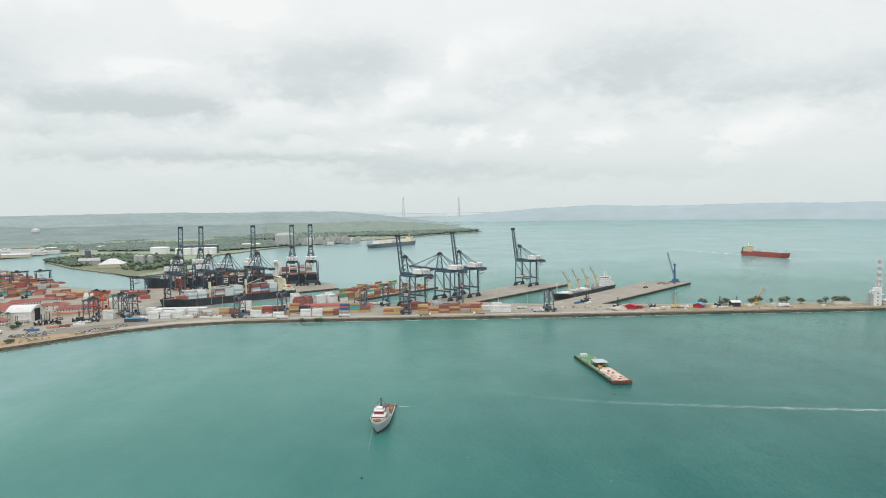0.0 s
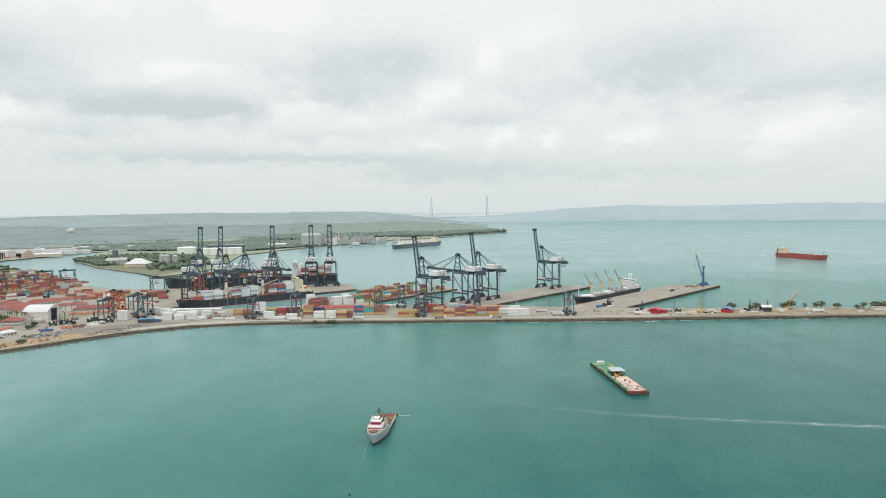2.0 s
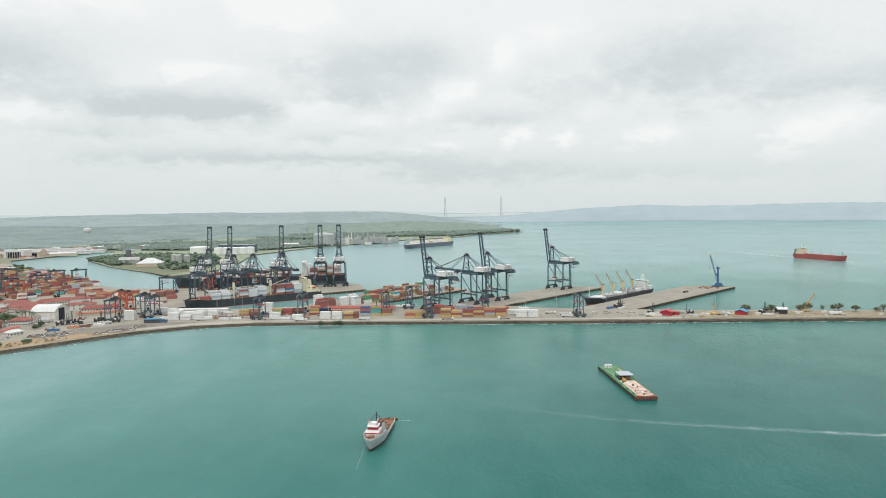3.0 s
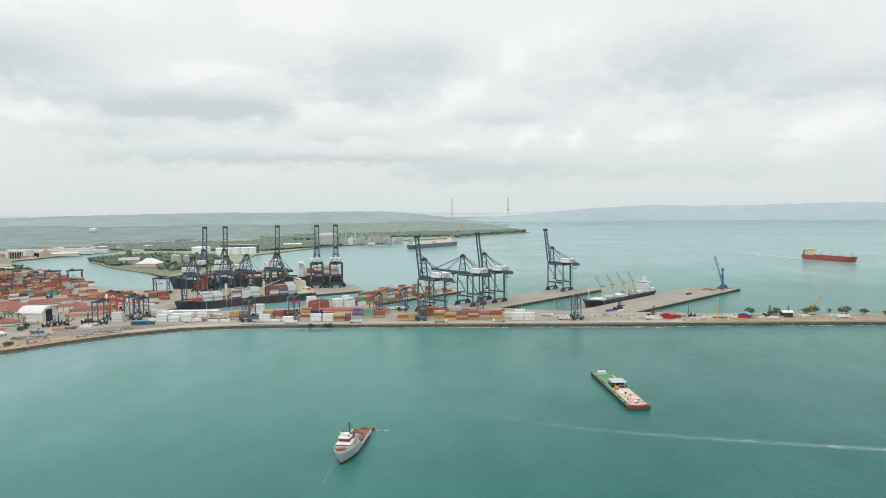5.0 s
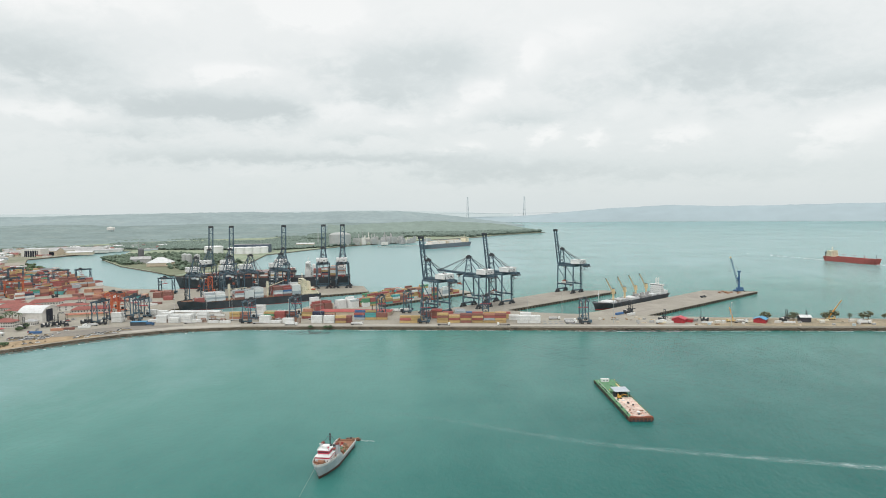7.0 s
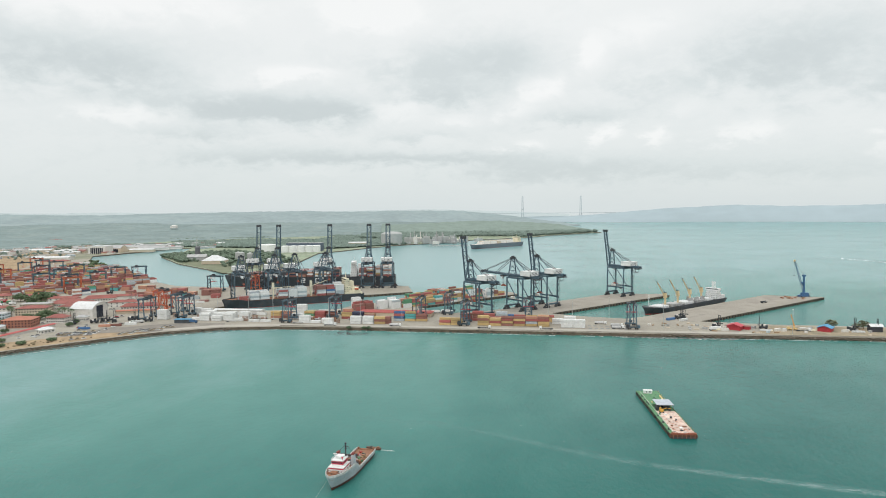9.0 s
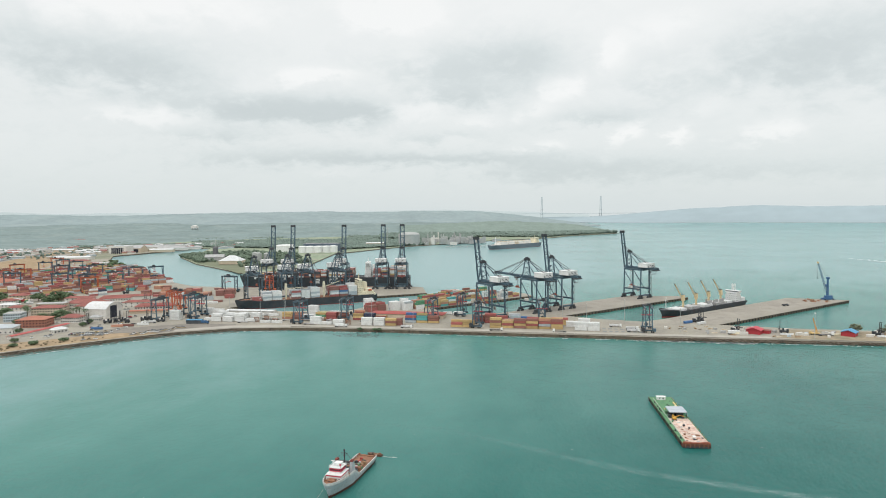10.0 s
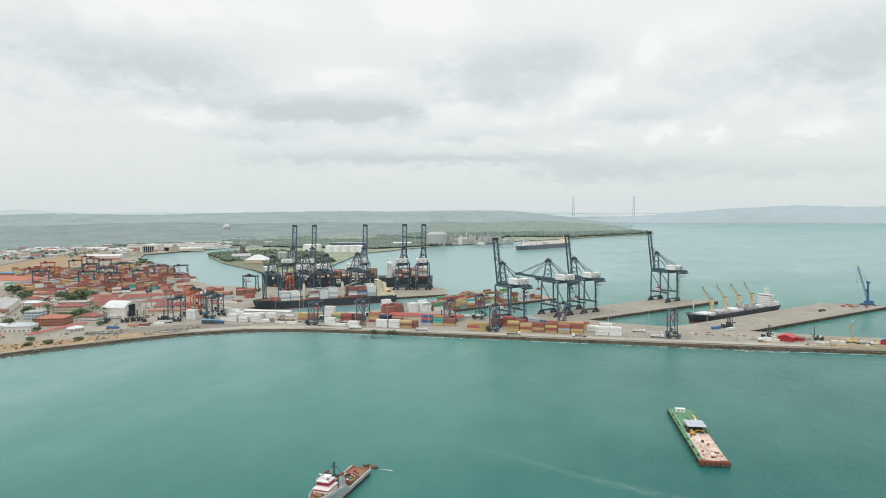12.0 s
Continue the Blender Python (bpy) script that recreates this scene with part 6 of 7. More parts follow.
# signal station on the breakwater
stn = building("signal_station", "white signal station with grey stair tower and lattice mast", 557, 786, 0, 10, 9, 18, "flat", WHITE, ROOF_WHITE, 1.0, (1, 4), category="tower")
part("stair_tower", Solid().box(-6.4, 0, 0, 2.8, 6, 15), mat("grey_stair_cladding", (0.40, 0.41, 0.41), 0.8), stn)
part("balcony", Solid().box(2, 0, 14.0, 12, 11, 0.4).box(2, 0, 18.3, 7, 7, 4.2), WHITE, stn)
for z in range(0, 36, 4):
    k, k2, ml = 2.6 - z * 0.045, 2.6 - (z + 4) * 0.045, Solid()
    for a, b in ((-1, -1), (1, -1), (1, 1), (-1, 1)):
        ml.beam((4 + a * k, b * k, 20 + z), (4 + a * k2, b * k2, 24 + z), 0.38)
    ml.beam((4 - k, -k, 20 + z), (4 + k2, -k2, 24 + z), 0.22).beam((4 + k, -k, 20 + z), (4 - k2, -k2, 24 + z), 0.22).beam((4 + k, k, 20 + z), (4 - k2, k2, 24 + z), 0.22).beam((4 - k, -k, 20 + z), (4 + k, -k, 20 + z), 0.35)
    part("mast_section", ml, WHITE if z % 8 else mat("mast_red", (0.55, 0.24, 0.20), 0.6), stn, "white lattice section" if z % 8 else "red lattice section")
building("annexe", "low white annexe beside the signal station", 573, 782, 0, 18, 11, 7, "flat", WALL_WHITE, ROOF_WHITE, 1.0, (5, 2))
building("shed", "long low white shed on the breakwater", 524, 800, 0, 22, 6, 3.4, "flat", WALL_WHITE, ROOF_GREY, 1.0)
# across the inner harbour
for x, y, a, lx_, ly_, h, rf, wl, rm, ri, words in (
        (-1280, 1872, 5, 56, 40, 22, "flat", WALL_WHITE, ROOF_WHITE, 1, "tall white boat shed with dark open front"), (-1262, 1922, 5, 46, 40, 13, "gable", WALL_BEIGE, ROOF_GREY, 9, "grey gabled boat shed by the water"),
        (-1180, 1930, 20, 70, 26, 8, "gable", WALL_BEIGE, ROOF_WHITE, 3, "low pale-roofed boatyard shed"), (-1195, 2010, 30, 90, 26, 8, "gable", WALL_WHITE, ROOF_GREY, 3, "long grey-roofed boatyard shed"),
        (-1290, 2060, 12, 190, 26, 8, "gable", WALL_WHITE, ROOF_GREY, 3, "very long grey-roofed warehouse"), (-1330, 2120, 12, 220, 24, 9, "gable", WALL_WHITE, ROOF_GREY, 3, "very long grey-roofed warehouse"),
        (-1420, 1990, 10, 80, 30, 8, "gable", WALL_BEIGE, ROOF_GREY, 3, "grey-roofed warehouse by the harbour"), (-1500, 1900, 10, 60, 30, 8, "gable", WALL_BEIGE, ROOF_WHITE, 3, "pale-roofed warehouse by the harbour"),
        (-1330, 1780, 10, 60, 24, 7, "gable", WALL_BEIGE, ROOF_GREY, 2, "grey-roofed shed by the quay"), (-1910, 2420, 5, 120, 36, 12, "hip", WALL_BEIGE, ROOF_RED, 5, "large red-roofed depot in town"),
        (-820, 1622, 20, 46, 26, 10, "gable", ROOF_GREY, ROOF_GREY, 6, "grey gabled cement shed on the islet"), (-727, 1540, 12, 52, 40, 8, "hip", WALL_BEIGE, ROOF_WHITE, 12, "pale hip-roofed bulk store on the islet"),
        (-1235, 1625, 20, 90, 40, 7, "gable", WALL_WHITE, ROOF_WHITE, 3, "white-roofed store by the container yard"), (-1135, 1515, 20, 60, 26, 7, "hip", WALL_BEIGE, ROOF_RED, 3, "red-roofed store by the container yard"),
        (-676, 1990, 2, 110, 26, 24, "flat", mat("slate_cladding", (0.11, 0.14, 0.18), 0.7), ROOF_GREY, 1, "dark slate shed behind white tanks"), (-590, 2260, 8, 60, 24, 10, "gable", WALL_BEIGE, ROOF_WHITE, 3, "low plant building at the terminal")):
    b_ = building("warehouse", words, x, y, a, lx_, ly_, h, rf, wl, rm, ri)
    if "boat shed" in words:
        # dark slab over the front stands in for the unlit inside
        part("doorway", Solid().box(0, -ly_ / 2 - 0.1, 0, lx_ * 0.7, 0.3, h * 0.8), MATS["painted_dark_interior"], b_)
    if "tall white" in words:
        for i in range(6):
            part("column", Solid().box(-lx_ * 0.3 + i * lx_ * 0.12, -ly_ / 2 - 0.5, 0, 1.0, 0.6, h * 0.8), WALL_WHITE, b_)


def storage_tank(x, y, r, h, dome, label, m=WHITE, category="storage tank"):
    t = thing("storage_tank", label, category, at(x, y, 0, 2.5), "storage tanks")
    part("shell", Solid().tube((0, 0, 0), (0, 0, h), r, n=28), m, t)
    rings = [[(r * math.cos(q) * math.cos(2 * math.pi * i / 28), r * math.cos(q) * math.sin(2 * math.pi * i / 28), h + dome * math.sin(q)) for i in range(28)] for q in (0.0, 0.35, 0.7, 1.05, 1.35)]
    part("roof", Solid().rings(rings), m, t)
    part("ring_beam", Solid().tube((0, 0, h - 0.8), (0, 0, h), r + 0.5, n=28), m, t)


storage_tank(-776, 1945, 27, 21, 2.5, "wide white cylindrical oil tank")
for x, y in ((-713, 1930), (-690, 1932), (-668, 1938), (-646, 1946), (-628, 1956)):
    storage_tank(x, y, 13, 18, 2.0, "white cylindrical oil tank")
storage_tank(-484, 2318, 37, 37, 9, "large pale domed gas storage tank", SILO)
pr = random.Random(9)
GPl = "process plant at the far terminal"
for i in range(70):
    x, y = pr.uniform(-450, -190), pr.uniform(2330, 2520)
    if y < 2330 + (x + 330) * 0.9:
        continue
    s = Solid().box(0, 0, 0, pr.uniform(10, 24), pr.uniform(8, 18), pr.uniform(6, 24))
    if i % 3 == 0:
        s.tube((6, 5, 0), (6, 5, pr.uniform(15, 38)), 1.8)
    single("plant_unit", s, pr.choice((SILO, WALL_WHITE, ROOF_GREY)), "grey steel process plant unit at the gas terminal", "plant", at(x, y, pr.uniform(0, 40), 2.5), GPl)
for x, y, h in ((-560, 2310, 62), (-420, 2400, 45), (-1010, 1950, 40)):
    single("lattice_tower", Solid().beam((-2, 0, 0), (-0.5, 0, h), 0.6).beam((2, 0, 0), (0.5, 0, h), 0.6).beam((0, 2, 0), (0, 0.5, h), 0.6).beam((-1.5, 0, h * 0.3), (1.2, 0, h * 0.6), 0.4).beam((1.2, 0, h * 0.3), (-1, 0, h * 0.7), 0.4), SILO, "thin pale steel tower at the terminal", "tower", at(x, y, 0, 2.5))
for x, y, r, h in ((-668, 1560, 7, 24), (-684, 1572, 7, 24), (-655, 1575, 7, 22), (-858, 1690, 7, 30)):
    single("silo", Solid().tube((0, 0, 0), (0, 0, h), r, n=18).tube((0, 0, h), (0, 0, h + 3), r, 1.2, n=18), SILO if h < 30 else mat("dark_silo", (0.16, 0.16, 0.17), 0.8), "grey concrete cement silo on the islet", "silo", at(x, y, 0, 2.5))
wtx, wty = -1827, 3155
wt_ = thing("water_tower", "white water tower above the far woods", "water tower", at(wtx, wty, 0, 6))
part("tank", Solid().tube((0, 0, 34), (0, 0, 45), 18, n=20).tube((0, 0, 45), (0, 0, 49), 18, 4, n=20), WALL_WHITE, wt_)
for a in range(6):
    part("leg", Solid().beam((14 * math.cos(a * 1.047), 14 * math.sin(a * 1.047), 0), (14 * math.cos(a * 1.047), 14 * math.sin(a * 1.047), 34), 2.0), SILO, wt_)
# far cable-stayed bridge
bridge = thing("cable_bridge", "distant cable-stayed bridge with two tall pylons", "bridge")
# bridge colour made pale and bluish, haze painted into it
MIST_STEEL = mat("hazed_bridge_concrete", (0.50, 0.56, 0.58), 0.9, 0, 0.05, 0.01, spec=0.0)
pts = []
for az in (-1.95, 2.95):
    x, y = polar(az, 4560)
    pts.append((x, y))
    z = 70
    py_ = Solid().beam((x - 7, y, z - 30), (x - 2.5, y, z + 128), 4.0).beam((x + 7, y, z - 30), (x + 2.5, y, z + 128), 4.0).beam((x - 6, y, z + 40), (x + 6, y, z + 40), 4)
    part("pylon", py_, MIST_STEEL, bridge)
(xa, ya), (xb, yb) = pts
part("bridge_deck", Solid().beam((xa - 230, ya, 84), (xb + 230, yb, 84), 14, 2.5), MIST_STEEL, bridge)
GJt = Solid()
for i in range(22):
    GJt.box(-330 + i * 11, 2215 + i * 2.5, -2, 1.4, 1.4, 6)
GJt.beam((-335, 2213, 4.5), (-90, 2272, 4.5), 6, 1.0)
single("jetty", GJt, SILO, "long piled jetty beside the gas carrier", "jetty")


def inside_yard(x, y):
    """The boatyard's strip of land beside the inner harbour."""
    return x < -1225 + max(0.0, y - 2040) * 0.1 or (y > 1900 and x < -1150)


# low houses and sheds of the town and the far side
tr_ = random.Random(15)
GT = "low houses of the far town"
for i in range(820):
    az, r = tr_.uniform(-51, -27), tr_.uniform(1250, 2650)
    x, y = polar(az, r)
    if (x > -1260 and 1100 < y < 2080) or x > -1000 or (-1130 < x < -600 and 960 < y < 1500) or (-1430 < x < -1050 and 1150 < y < 1620) or (-1560 < x < -1090 and 1740 < y < 2160):
        continue
    rm_, words = tr_.choice(((ROOF_GREY, "low house with grey tin roof"), (ROOF_WHITE, "low house with white tin roof"), (ROOF_RED, "low house with red tin roof"), (ROOF_GREY, "low house with grey tin roof")))
    building("house", words, x, y, tr_.uniform(0, 90), tr_.uniform(10, 36), tr_.uniform(8, 16), tr_.uniform(3.5, 7), tr_.choice(("gable", "hip", "flat")), tr_.choice((WALL_WHITE, WALL_BEIGE, WALL_WHITE, WALL_BLUE)), rm_, 2.5, category="house", group=GT)
GBY = "boatyard sheds across the inner harbour"
for i in range(150):
    x, y = tr_.uniform(-1460, -1110), tr_.uniform(1850, 2150)
    l_, w_ = tr_.uniform(14, 44), tr_.uniform(9, 18)
    if not inside_yard(x, y) or any((x - q[0]) ** 2 + (y - q[1]) ** 2 < (q[2] * 0.62 + l_ * 0.4) ** 2 for q in FOOT):
        continue
    rm_, words = tr_.choice(((ROOF_GREY, "low boatyard shed with grey tin roof"), (ROOF_WHITE, "low boatyard shed with white tin roof"), (ROOF_WHITE, "low boatyard shed with white tin roof"), (ROOF_RED, "low boatyard shed with red tin roof")))
    building("shed", words, x, y, tr_.choice((10, 12, 100)) + tr_.uniform(-4, 4), l_, w_, tr_.uniform(4, 7), "gable", tr_.choice((WALL_WHITE, WALL_BEIGE)), rm_, 2.0, category="shed", group=GBY)
GN = "small houses by the port gate"
for x, y, a, l, w, h, wl, rm_, words in ((-610, 735, 20, 18, 12, 6, WALL_WHITE, ROOF_GREY, "small white house with grey roof"), (-640, 765, 25, 20, 12, 7, WALL_BEIGE, ROOF_RED, "small beige house with red roof"), (-625, 815, 15, 24, 12, 7, WALL_WHITE, ROOF_RED, "small white house with red roof"),
                                         (-560, 690, 30, 22, 12, 5, WALL_WHITE, ROOF_WHITE, "small white house with white roof"), (-590, 665, 35, 24, 12, 5, WALL_WHITE, ROOF_GREY, "small white house with grey roof"), (-575, 640, 40, 26, 12, 5, WALL_BEIGE, ROOF_ORANGE, "small beige house with orange roof"),
                                         (-665, 840, 15, 22, 14, 6, WALL_WHITE, ROOF_WHITE, "small white house with white roof"), (-700, 875, 15, 20, 12, 6, WALL_WHITE, ROOF_RED, "small white house with red roof"), (-730, 925, 15, 26, 12, 6, WALL_BEIGE, ROOF_RED, "small beige house with red roof"),
                                         (-610, 905, 10, 40, 12, 7, WALL_WHITE, ROOF_RED, "long white house with red roof"), (-500, 880, 20, 36, 12, 7, WALL_WHITE, ROOF_RED, "long white house with red roof"), (-465, 700, 65, 14, 9, 4, WALL_WHITE, ROOF_WHITE, "small white kiosk with white roof"), (-540, 832, 10, 26, 14, 8, WALL_WHITE, ROOF_RED, "white house with red roof")):
    building("house", words, x, y, a, l, w, h, "hip", wl, rm_, 2.4, (5, 2) if h > 5.5 else (4, 1), category="house", group=GN)
building("office_building", "white office block among trees by the yard", -975, 1402, 20, 30, 16, 12, "flat", WALL_WHITE, ROOF_WHITE, 1.0, (8, 3))
building("warehouse", "small store with red tin roof by the yard", -1010, 1432, 20, 40, 20, 8, "hip", WALL_BEIGE, ROOF_RED, 3.0)
# closed dark walls painted where only shade lies below the roof
building("canopy_shed", "open blue-roofed shelter beside the sea road", -350, 772, 8, 17, 7, 4.0, "flat", mat("painted_shelter_shade", (0.08, 0.09, 0.10), 0.9), ROOF_BLUE, 0.4)

# ---- trees ----
PHI = (1 + 5 ** 0.5) / 2
ICO_V = [Vector(p).normalized() for p in ((-1, PHI, 0), (1, PHI, 0), (-1, -PHI, 0), (1, -PHI, 0), (0, -1, PHI), (0, 1, PHI), (0, -1, -PHI), (0, 1, -PHI), (PHI, 0, -1), (PHI, 0, 1), (-PHI, 0, -1), (-PHI, 0, 1))]
ICO_F = [[i for i, v in enumerate(ICO_V)]]


def ico_faces():
    out = []
    for a in range(12):
        for b in range(a + 1, 12):
            for c in range(b + 1, 12):
                if all((ICO_V[p] - ICO_V[q]).length < 1.1 for p, q in ((a, b), (b, c), (a, c))):
                    n = (ICO_V[b] - ICO_V[a]).cross(ICO_V[c] - ICO_V[a])
                    out.append([a, b, c] if n.dot(ICO_V[a]) > 0 else [a, c, b])
    return out


ICO_F = ico_faces()


def clump(s, r, x, y, z, size, flat=0.7):
    s.add([(x + v.x * size * r.uniform(0.65, 1.25), y + v.y * size * r.uniform(0.65, 1.25), z + v.z * size * flat * r.uniform(0.65, 1.2)) for v in ICO_V], ICO_F)


def inside(x, y, poly):
    hit = False
    for (x0, y0), (x1, y1) in zip(poly, poly[1:] + poly[:1]):
        if (y0 > y) != (y1 > y) and x < x0 + (y - y0) * (x1 - x0) / (y1 - y0):
            hit = not hit
    return hit


def woods(label, poly, count, size, seed, z=2.5, material=None, height=1.0, keep=None):
    """A wood of many uneven crowns, three clumps to a tree."""
    r = random.Random(seed)
    s = Solid()
    xs, ys = [p[0] for p in poly], [p[1] for p in poly]
    made = 0
    for _ in range(count * 4):
        if made >= count:
            break
        x, y = r.uniform(min(xs), max(xs)), r.uniform(min(ys), max(ys))
        if not inside(x, y, poly) or (keep and not keep(x, y)):
            continue
        made += 1
        k = size * r.uniform(0.6, 1.3)
        zz = z + far_rise(x, y) + k * height * r.uniform(0.5, 1.1)
        for _ in range(3):
            clump(s, r, x + r.uniform(-k, k) * 0.7, y + r.uniform(-k, k) * 0.7, zz + r.uniform(-0.3, 0.4) * k, k * r.uniform(0.5, 0.85))
        clump(s, r, x, y, zz - k * height * 0.6, k * 0.7)
    return single("woods", s, material or WOODS, label, "trees", kind="stuff")


# leaf green lightened here, with haze over the harbour put into the colour
ISLET = mat("hazed_islet_leaf", (0.135, 0.175, 0.13), 0.95, 0, 0.2, 0.02, 0.3, island=0.25, spec=0.05)
woods("dense green trees on the islet", [(-1000, 1745), (-930, 1680), (-850, 1600), (-800, 1660), (-740, 1600), (-660, 1600), (-620, 1700), (-700, 1850), (-860, 1900), (-985, 1850)], 700, 6.0, 41, material=ISLET)
woods("trees on the low point of the islet", [(-980, 1728), (-900, 1640), (-830, 1560), (-800, 1590), (-880, 1690), (-960, 1770)], 200, 4.5, 47, material=ISLET)
woods("trees along the islet's grass", [(-690, 1480), (-620, 1420), (-560, 1430), (-560, 1640), (-640, 1660)], 90, 6, 48, material=ISLET, keep=lambda x, y: x < -600 or y > 1560)
TOPS = [(-1250, 2180), (-900, 2120), (-620, 2080), (-430, 2330), (-480, 2560), (-900, 2480), (-1300, 2420)]
# added sheet at crown height, hides the dark gaps between the crowns
patch("ground_wood_floor", TOPS, WOODS, "leaf-coloured sheet between the crowns behind the tanks", "ground", 7.5)
woods("dark wood behind the oil tanks", TOPS, 4200, 6.0, 42, z=5.0, height=0.25)
woods("wooded headland across the bay", [(-420, 2640), (-230, 2720), (-80, 2800), (40, 3010), (180, 3160), (285, 3258), (222, 3325), (80, 3285), (-300, 3175), (-800, 3100), (-750, 2750)], 3900, 7.5, 43, z=6.0, height=0.5, keep=lambda x, y: not (-330 < x < -60 and y < 2900))
woods("scattered woods on the mainland", [(-2500, 2350), (-1750, 2150), (-1300, 2200), (-900, 2520), (-420, 2660), (-700, 3000), (-1700, 2950)], 7000, 6.2, 44, height=0.3, keep=lambda x, y: noise.noise((x * 0.0035, y * 0.006, 1.0)) > 0.02)
woods("town trees among the roofs", [(-2300, 900), (-1500, 650), (-1150, 900), (-1250, 1150), (-1450, 1150), (-1460, 1500), (-1300, 1680), (-1400, 2050), (-1900, 1900), (-2350, 1300)], 1100, 5.0, 45, z=3.0)
woods("town trees by the rail yard", [(-1500, 500), (-900, 650), (-700, 860), (-760, 930), (-1100, 930), (-1500, 800)], 34, 4.0, 46, z=3.0, material=LEAF, keep=lambda x, y: not (-1040 < x < -860 and y > 900))
woods("clump of green trees behind the container yard", [(-1000, 1385), (-925, 1330), (-890, 1345), (-945, 1450), (-1040, 1530)], 75, 5.5, 51, z=3.0, material=LEAF)


def tree(label, x, y, height, spread, seed, group="", m=None, z=3.0, leaf=None, clumps=95):
    r = random.Random(seed)
    t = thing("tree", label, "tree", at(x, y, 0, z), group)
    tr = Solid().tube((0, 0, -0.2), (r.uniform(-0.3, 0.3), 0.2, height * 0.45), height * 0.045, height * 0.03, 8)
    for i in range(5):
        a = i * 1.256 + r.uniform(-0.4, 0.4)
        tr.tube((0, 0.1, height * (0.3 + 0.03 * i)), (math.cos(a) * spread * 0.55, math.sin(a) * spread * 0.55, height * r.uniform(0.6, 0.8)), height * 0.022, height * 0.008, 6)
    part("trunk", tr, BARK, t)
    cr = Solid()
    for i in range(clumps):
        a, q = r.uniform(0, 6.28), math.sqrt(r.random())
        zz = height * (0.56 + 0.38 * math.sqrt(max(0.0, 1 - q * q)) * r.uniform(-0.95, 1.05))
        clump(cr, r, math.cos(a) * q * spread * r.uniform(0.8, 1.1), math.sin(a) * q * spread * 0.9, zz, spread * r.uniform(0.12, 0.24), 0.75)
    part("crown", cr, leaf or LEAF, t)
    return t


GE = "trees on the breakwater"
for i, (x, y, h, w) in enumerate(((350, 812, 8, 6), (374, 812, 5, 4.5), (381, 813, 7.5, 5.5), (414, 812, 8, 5), (424, 814, 10, 6), (441, 815, 7, 2.5), (454, 812, 8, 5), (461, 815, 9, 4), (476, 808, 7, 5), (507, 806, 9, 3.5), (521, 805, 9, 6), (530, 803, 8.5, 6), (500, 806, 5, 4))):
    tree("low spreading olive-green tree on the breakwater", x, y + 1, h * 1.15, w, 60 + i, GE, leaf=mat("olive_leaf", (0.13, 0.14, 0.09), 0.9, 0, 0.3, 0.3, 2.0, island=0.4, spec=0.1), clumps=62)
GW = "trees in the town by the port"
for i, (x, y, h, w) in enumerate(((-600, 770, 13, 8), (-612, 782, 12, 7), (-520, 775, 10, 6), (-535, 782, 11, 7), (-640, 880, 14, 9), (-560, 700, 8, 6), (-595, 705, 11, 8), (-610, 690, 12, 8),
                                   (-470, 752, 6, 4), (-548, 732, 8, 5), (-470, 648, 4, 4), (-452, 628, 3.5, 4), (-440, 640, 4, 5), (-424, 660, 3.5, 4.5), (-545, 765, 9, 6), (-532, 770, 10, 6), (-640, 745, 10, 7), (-655, 760, 11, 7), (-590, 850, 9, 6), (-575, 720, 8, 5), (-505, 690, 6, 4), (-465, 735, 5, 4), (-610, 860, 10, 7), (-814, 949, 15, 11), (-824, 955, 13, 9), (-734, 894, 15, 10), (-726, 888, 12, 8), (-655, 914, 15, 11), (-646, 920, 13, 9), (-684, 909, 13, 9))):
    tree("broad green tree between the town buildings", x, y, h, w, 90 + i, GW)
for i, (x, y) in enumerate(((-150, 761.5), (-128, 761.8), (-133, 761))):
    tree("small round shrub growing on the sea wall", x, y, 3.4, 2.6, 130 + i, "shrubs on the sea wall", z=1.8)


def palm(x, y, h, seed):
    r = random.Random(seed)
    t = thing("palm_tree", "tall palm with drooping green fronds beside the hangar", "palm tree", at(x, y), "palms by the hangar")
    part("trunk", Solid().tube((0, 0, 0), (0.5, 0.3, h), 0.42, 0.26, 8), BARK, t)
    for i in range(16):
        a, lift = i * 0.393 + r.uniform(-0.1, 0.1), r.uniform(-0.1, 0.9)
        s, prev = Solid(), Vector((0.5, 0.3, h))
        sd_ = Vector((-math.sin(a), math.cos(a), 0))
        for k in range(1, 5):
            q = k / 4
            cur = Vector((0.5 + math.cos(a) * 4.4 * q, 0.3 + math.sin(a) * 4.4 * q, h + lift * 3.2 * q - 4.0 * q * q))
            w0, w1 = 0.75 * (1 - (k - 1) / 4.6), 0.75 * (1 - k / 4.6)
            s.add([tuple(prev - sd_ * w0), tuple(prev + Vector((0, 0, 0.22))), tuple(prev + sd_ * w0), tuple(cur - sd_ * w1), tuple(cur + Vector((0, 0, 0.22))), tuple(cur + sd_ * w1)], [[0, 1, 4, 3], [1, 2, 5, 4]])
            prev = cur
        part("frond", s, LEAF, t)


for i, (x, y, h) in enumerate(((-506, 778, 13), (-512, 781, 14), (-500, 780, 12), (-521, 786, 11), (-583, 782, 13), (-590, 786, 12), (-578, 778, 11), (-597, 795, 12))):
    palm(x, y, h, 150 + i)

SCRUB = mat("dry_bank_scrub", (0.17, 0.14, 0.09), 0.95, 0, 0.3, 0.2, 1.0, island=0.4, spec=0.05)
woods("dry brown scrub on the bare bank", [(-380, 690), (-410, 660), (-450, 605), (-540, 475), (-575, 480), (-490, 610), (-440, 660), (-405, 694)], 150, 1.3, 52, z=3.0, material=SCRUB, height=0.3)
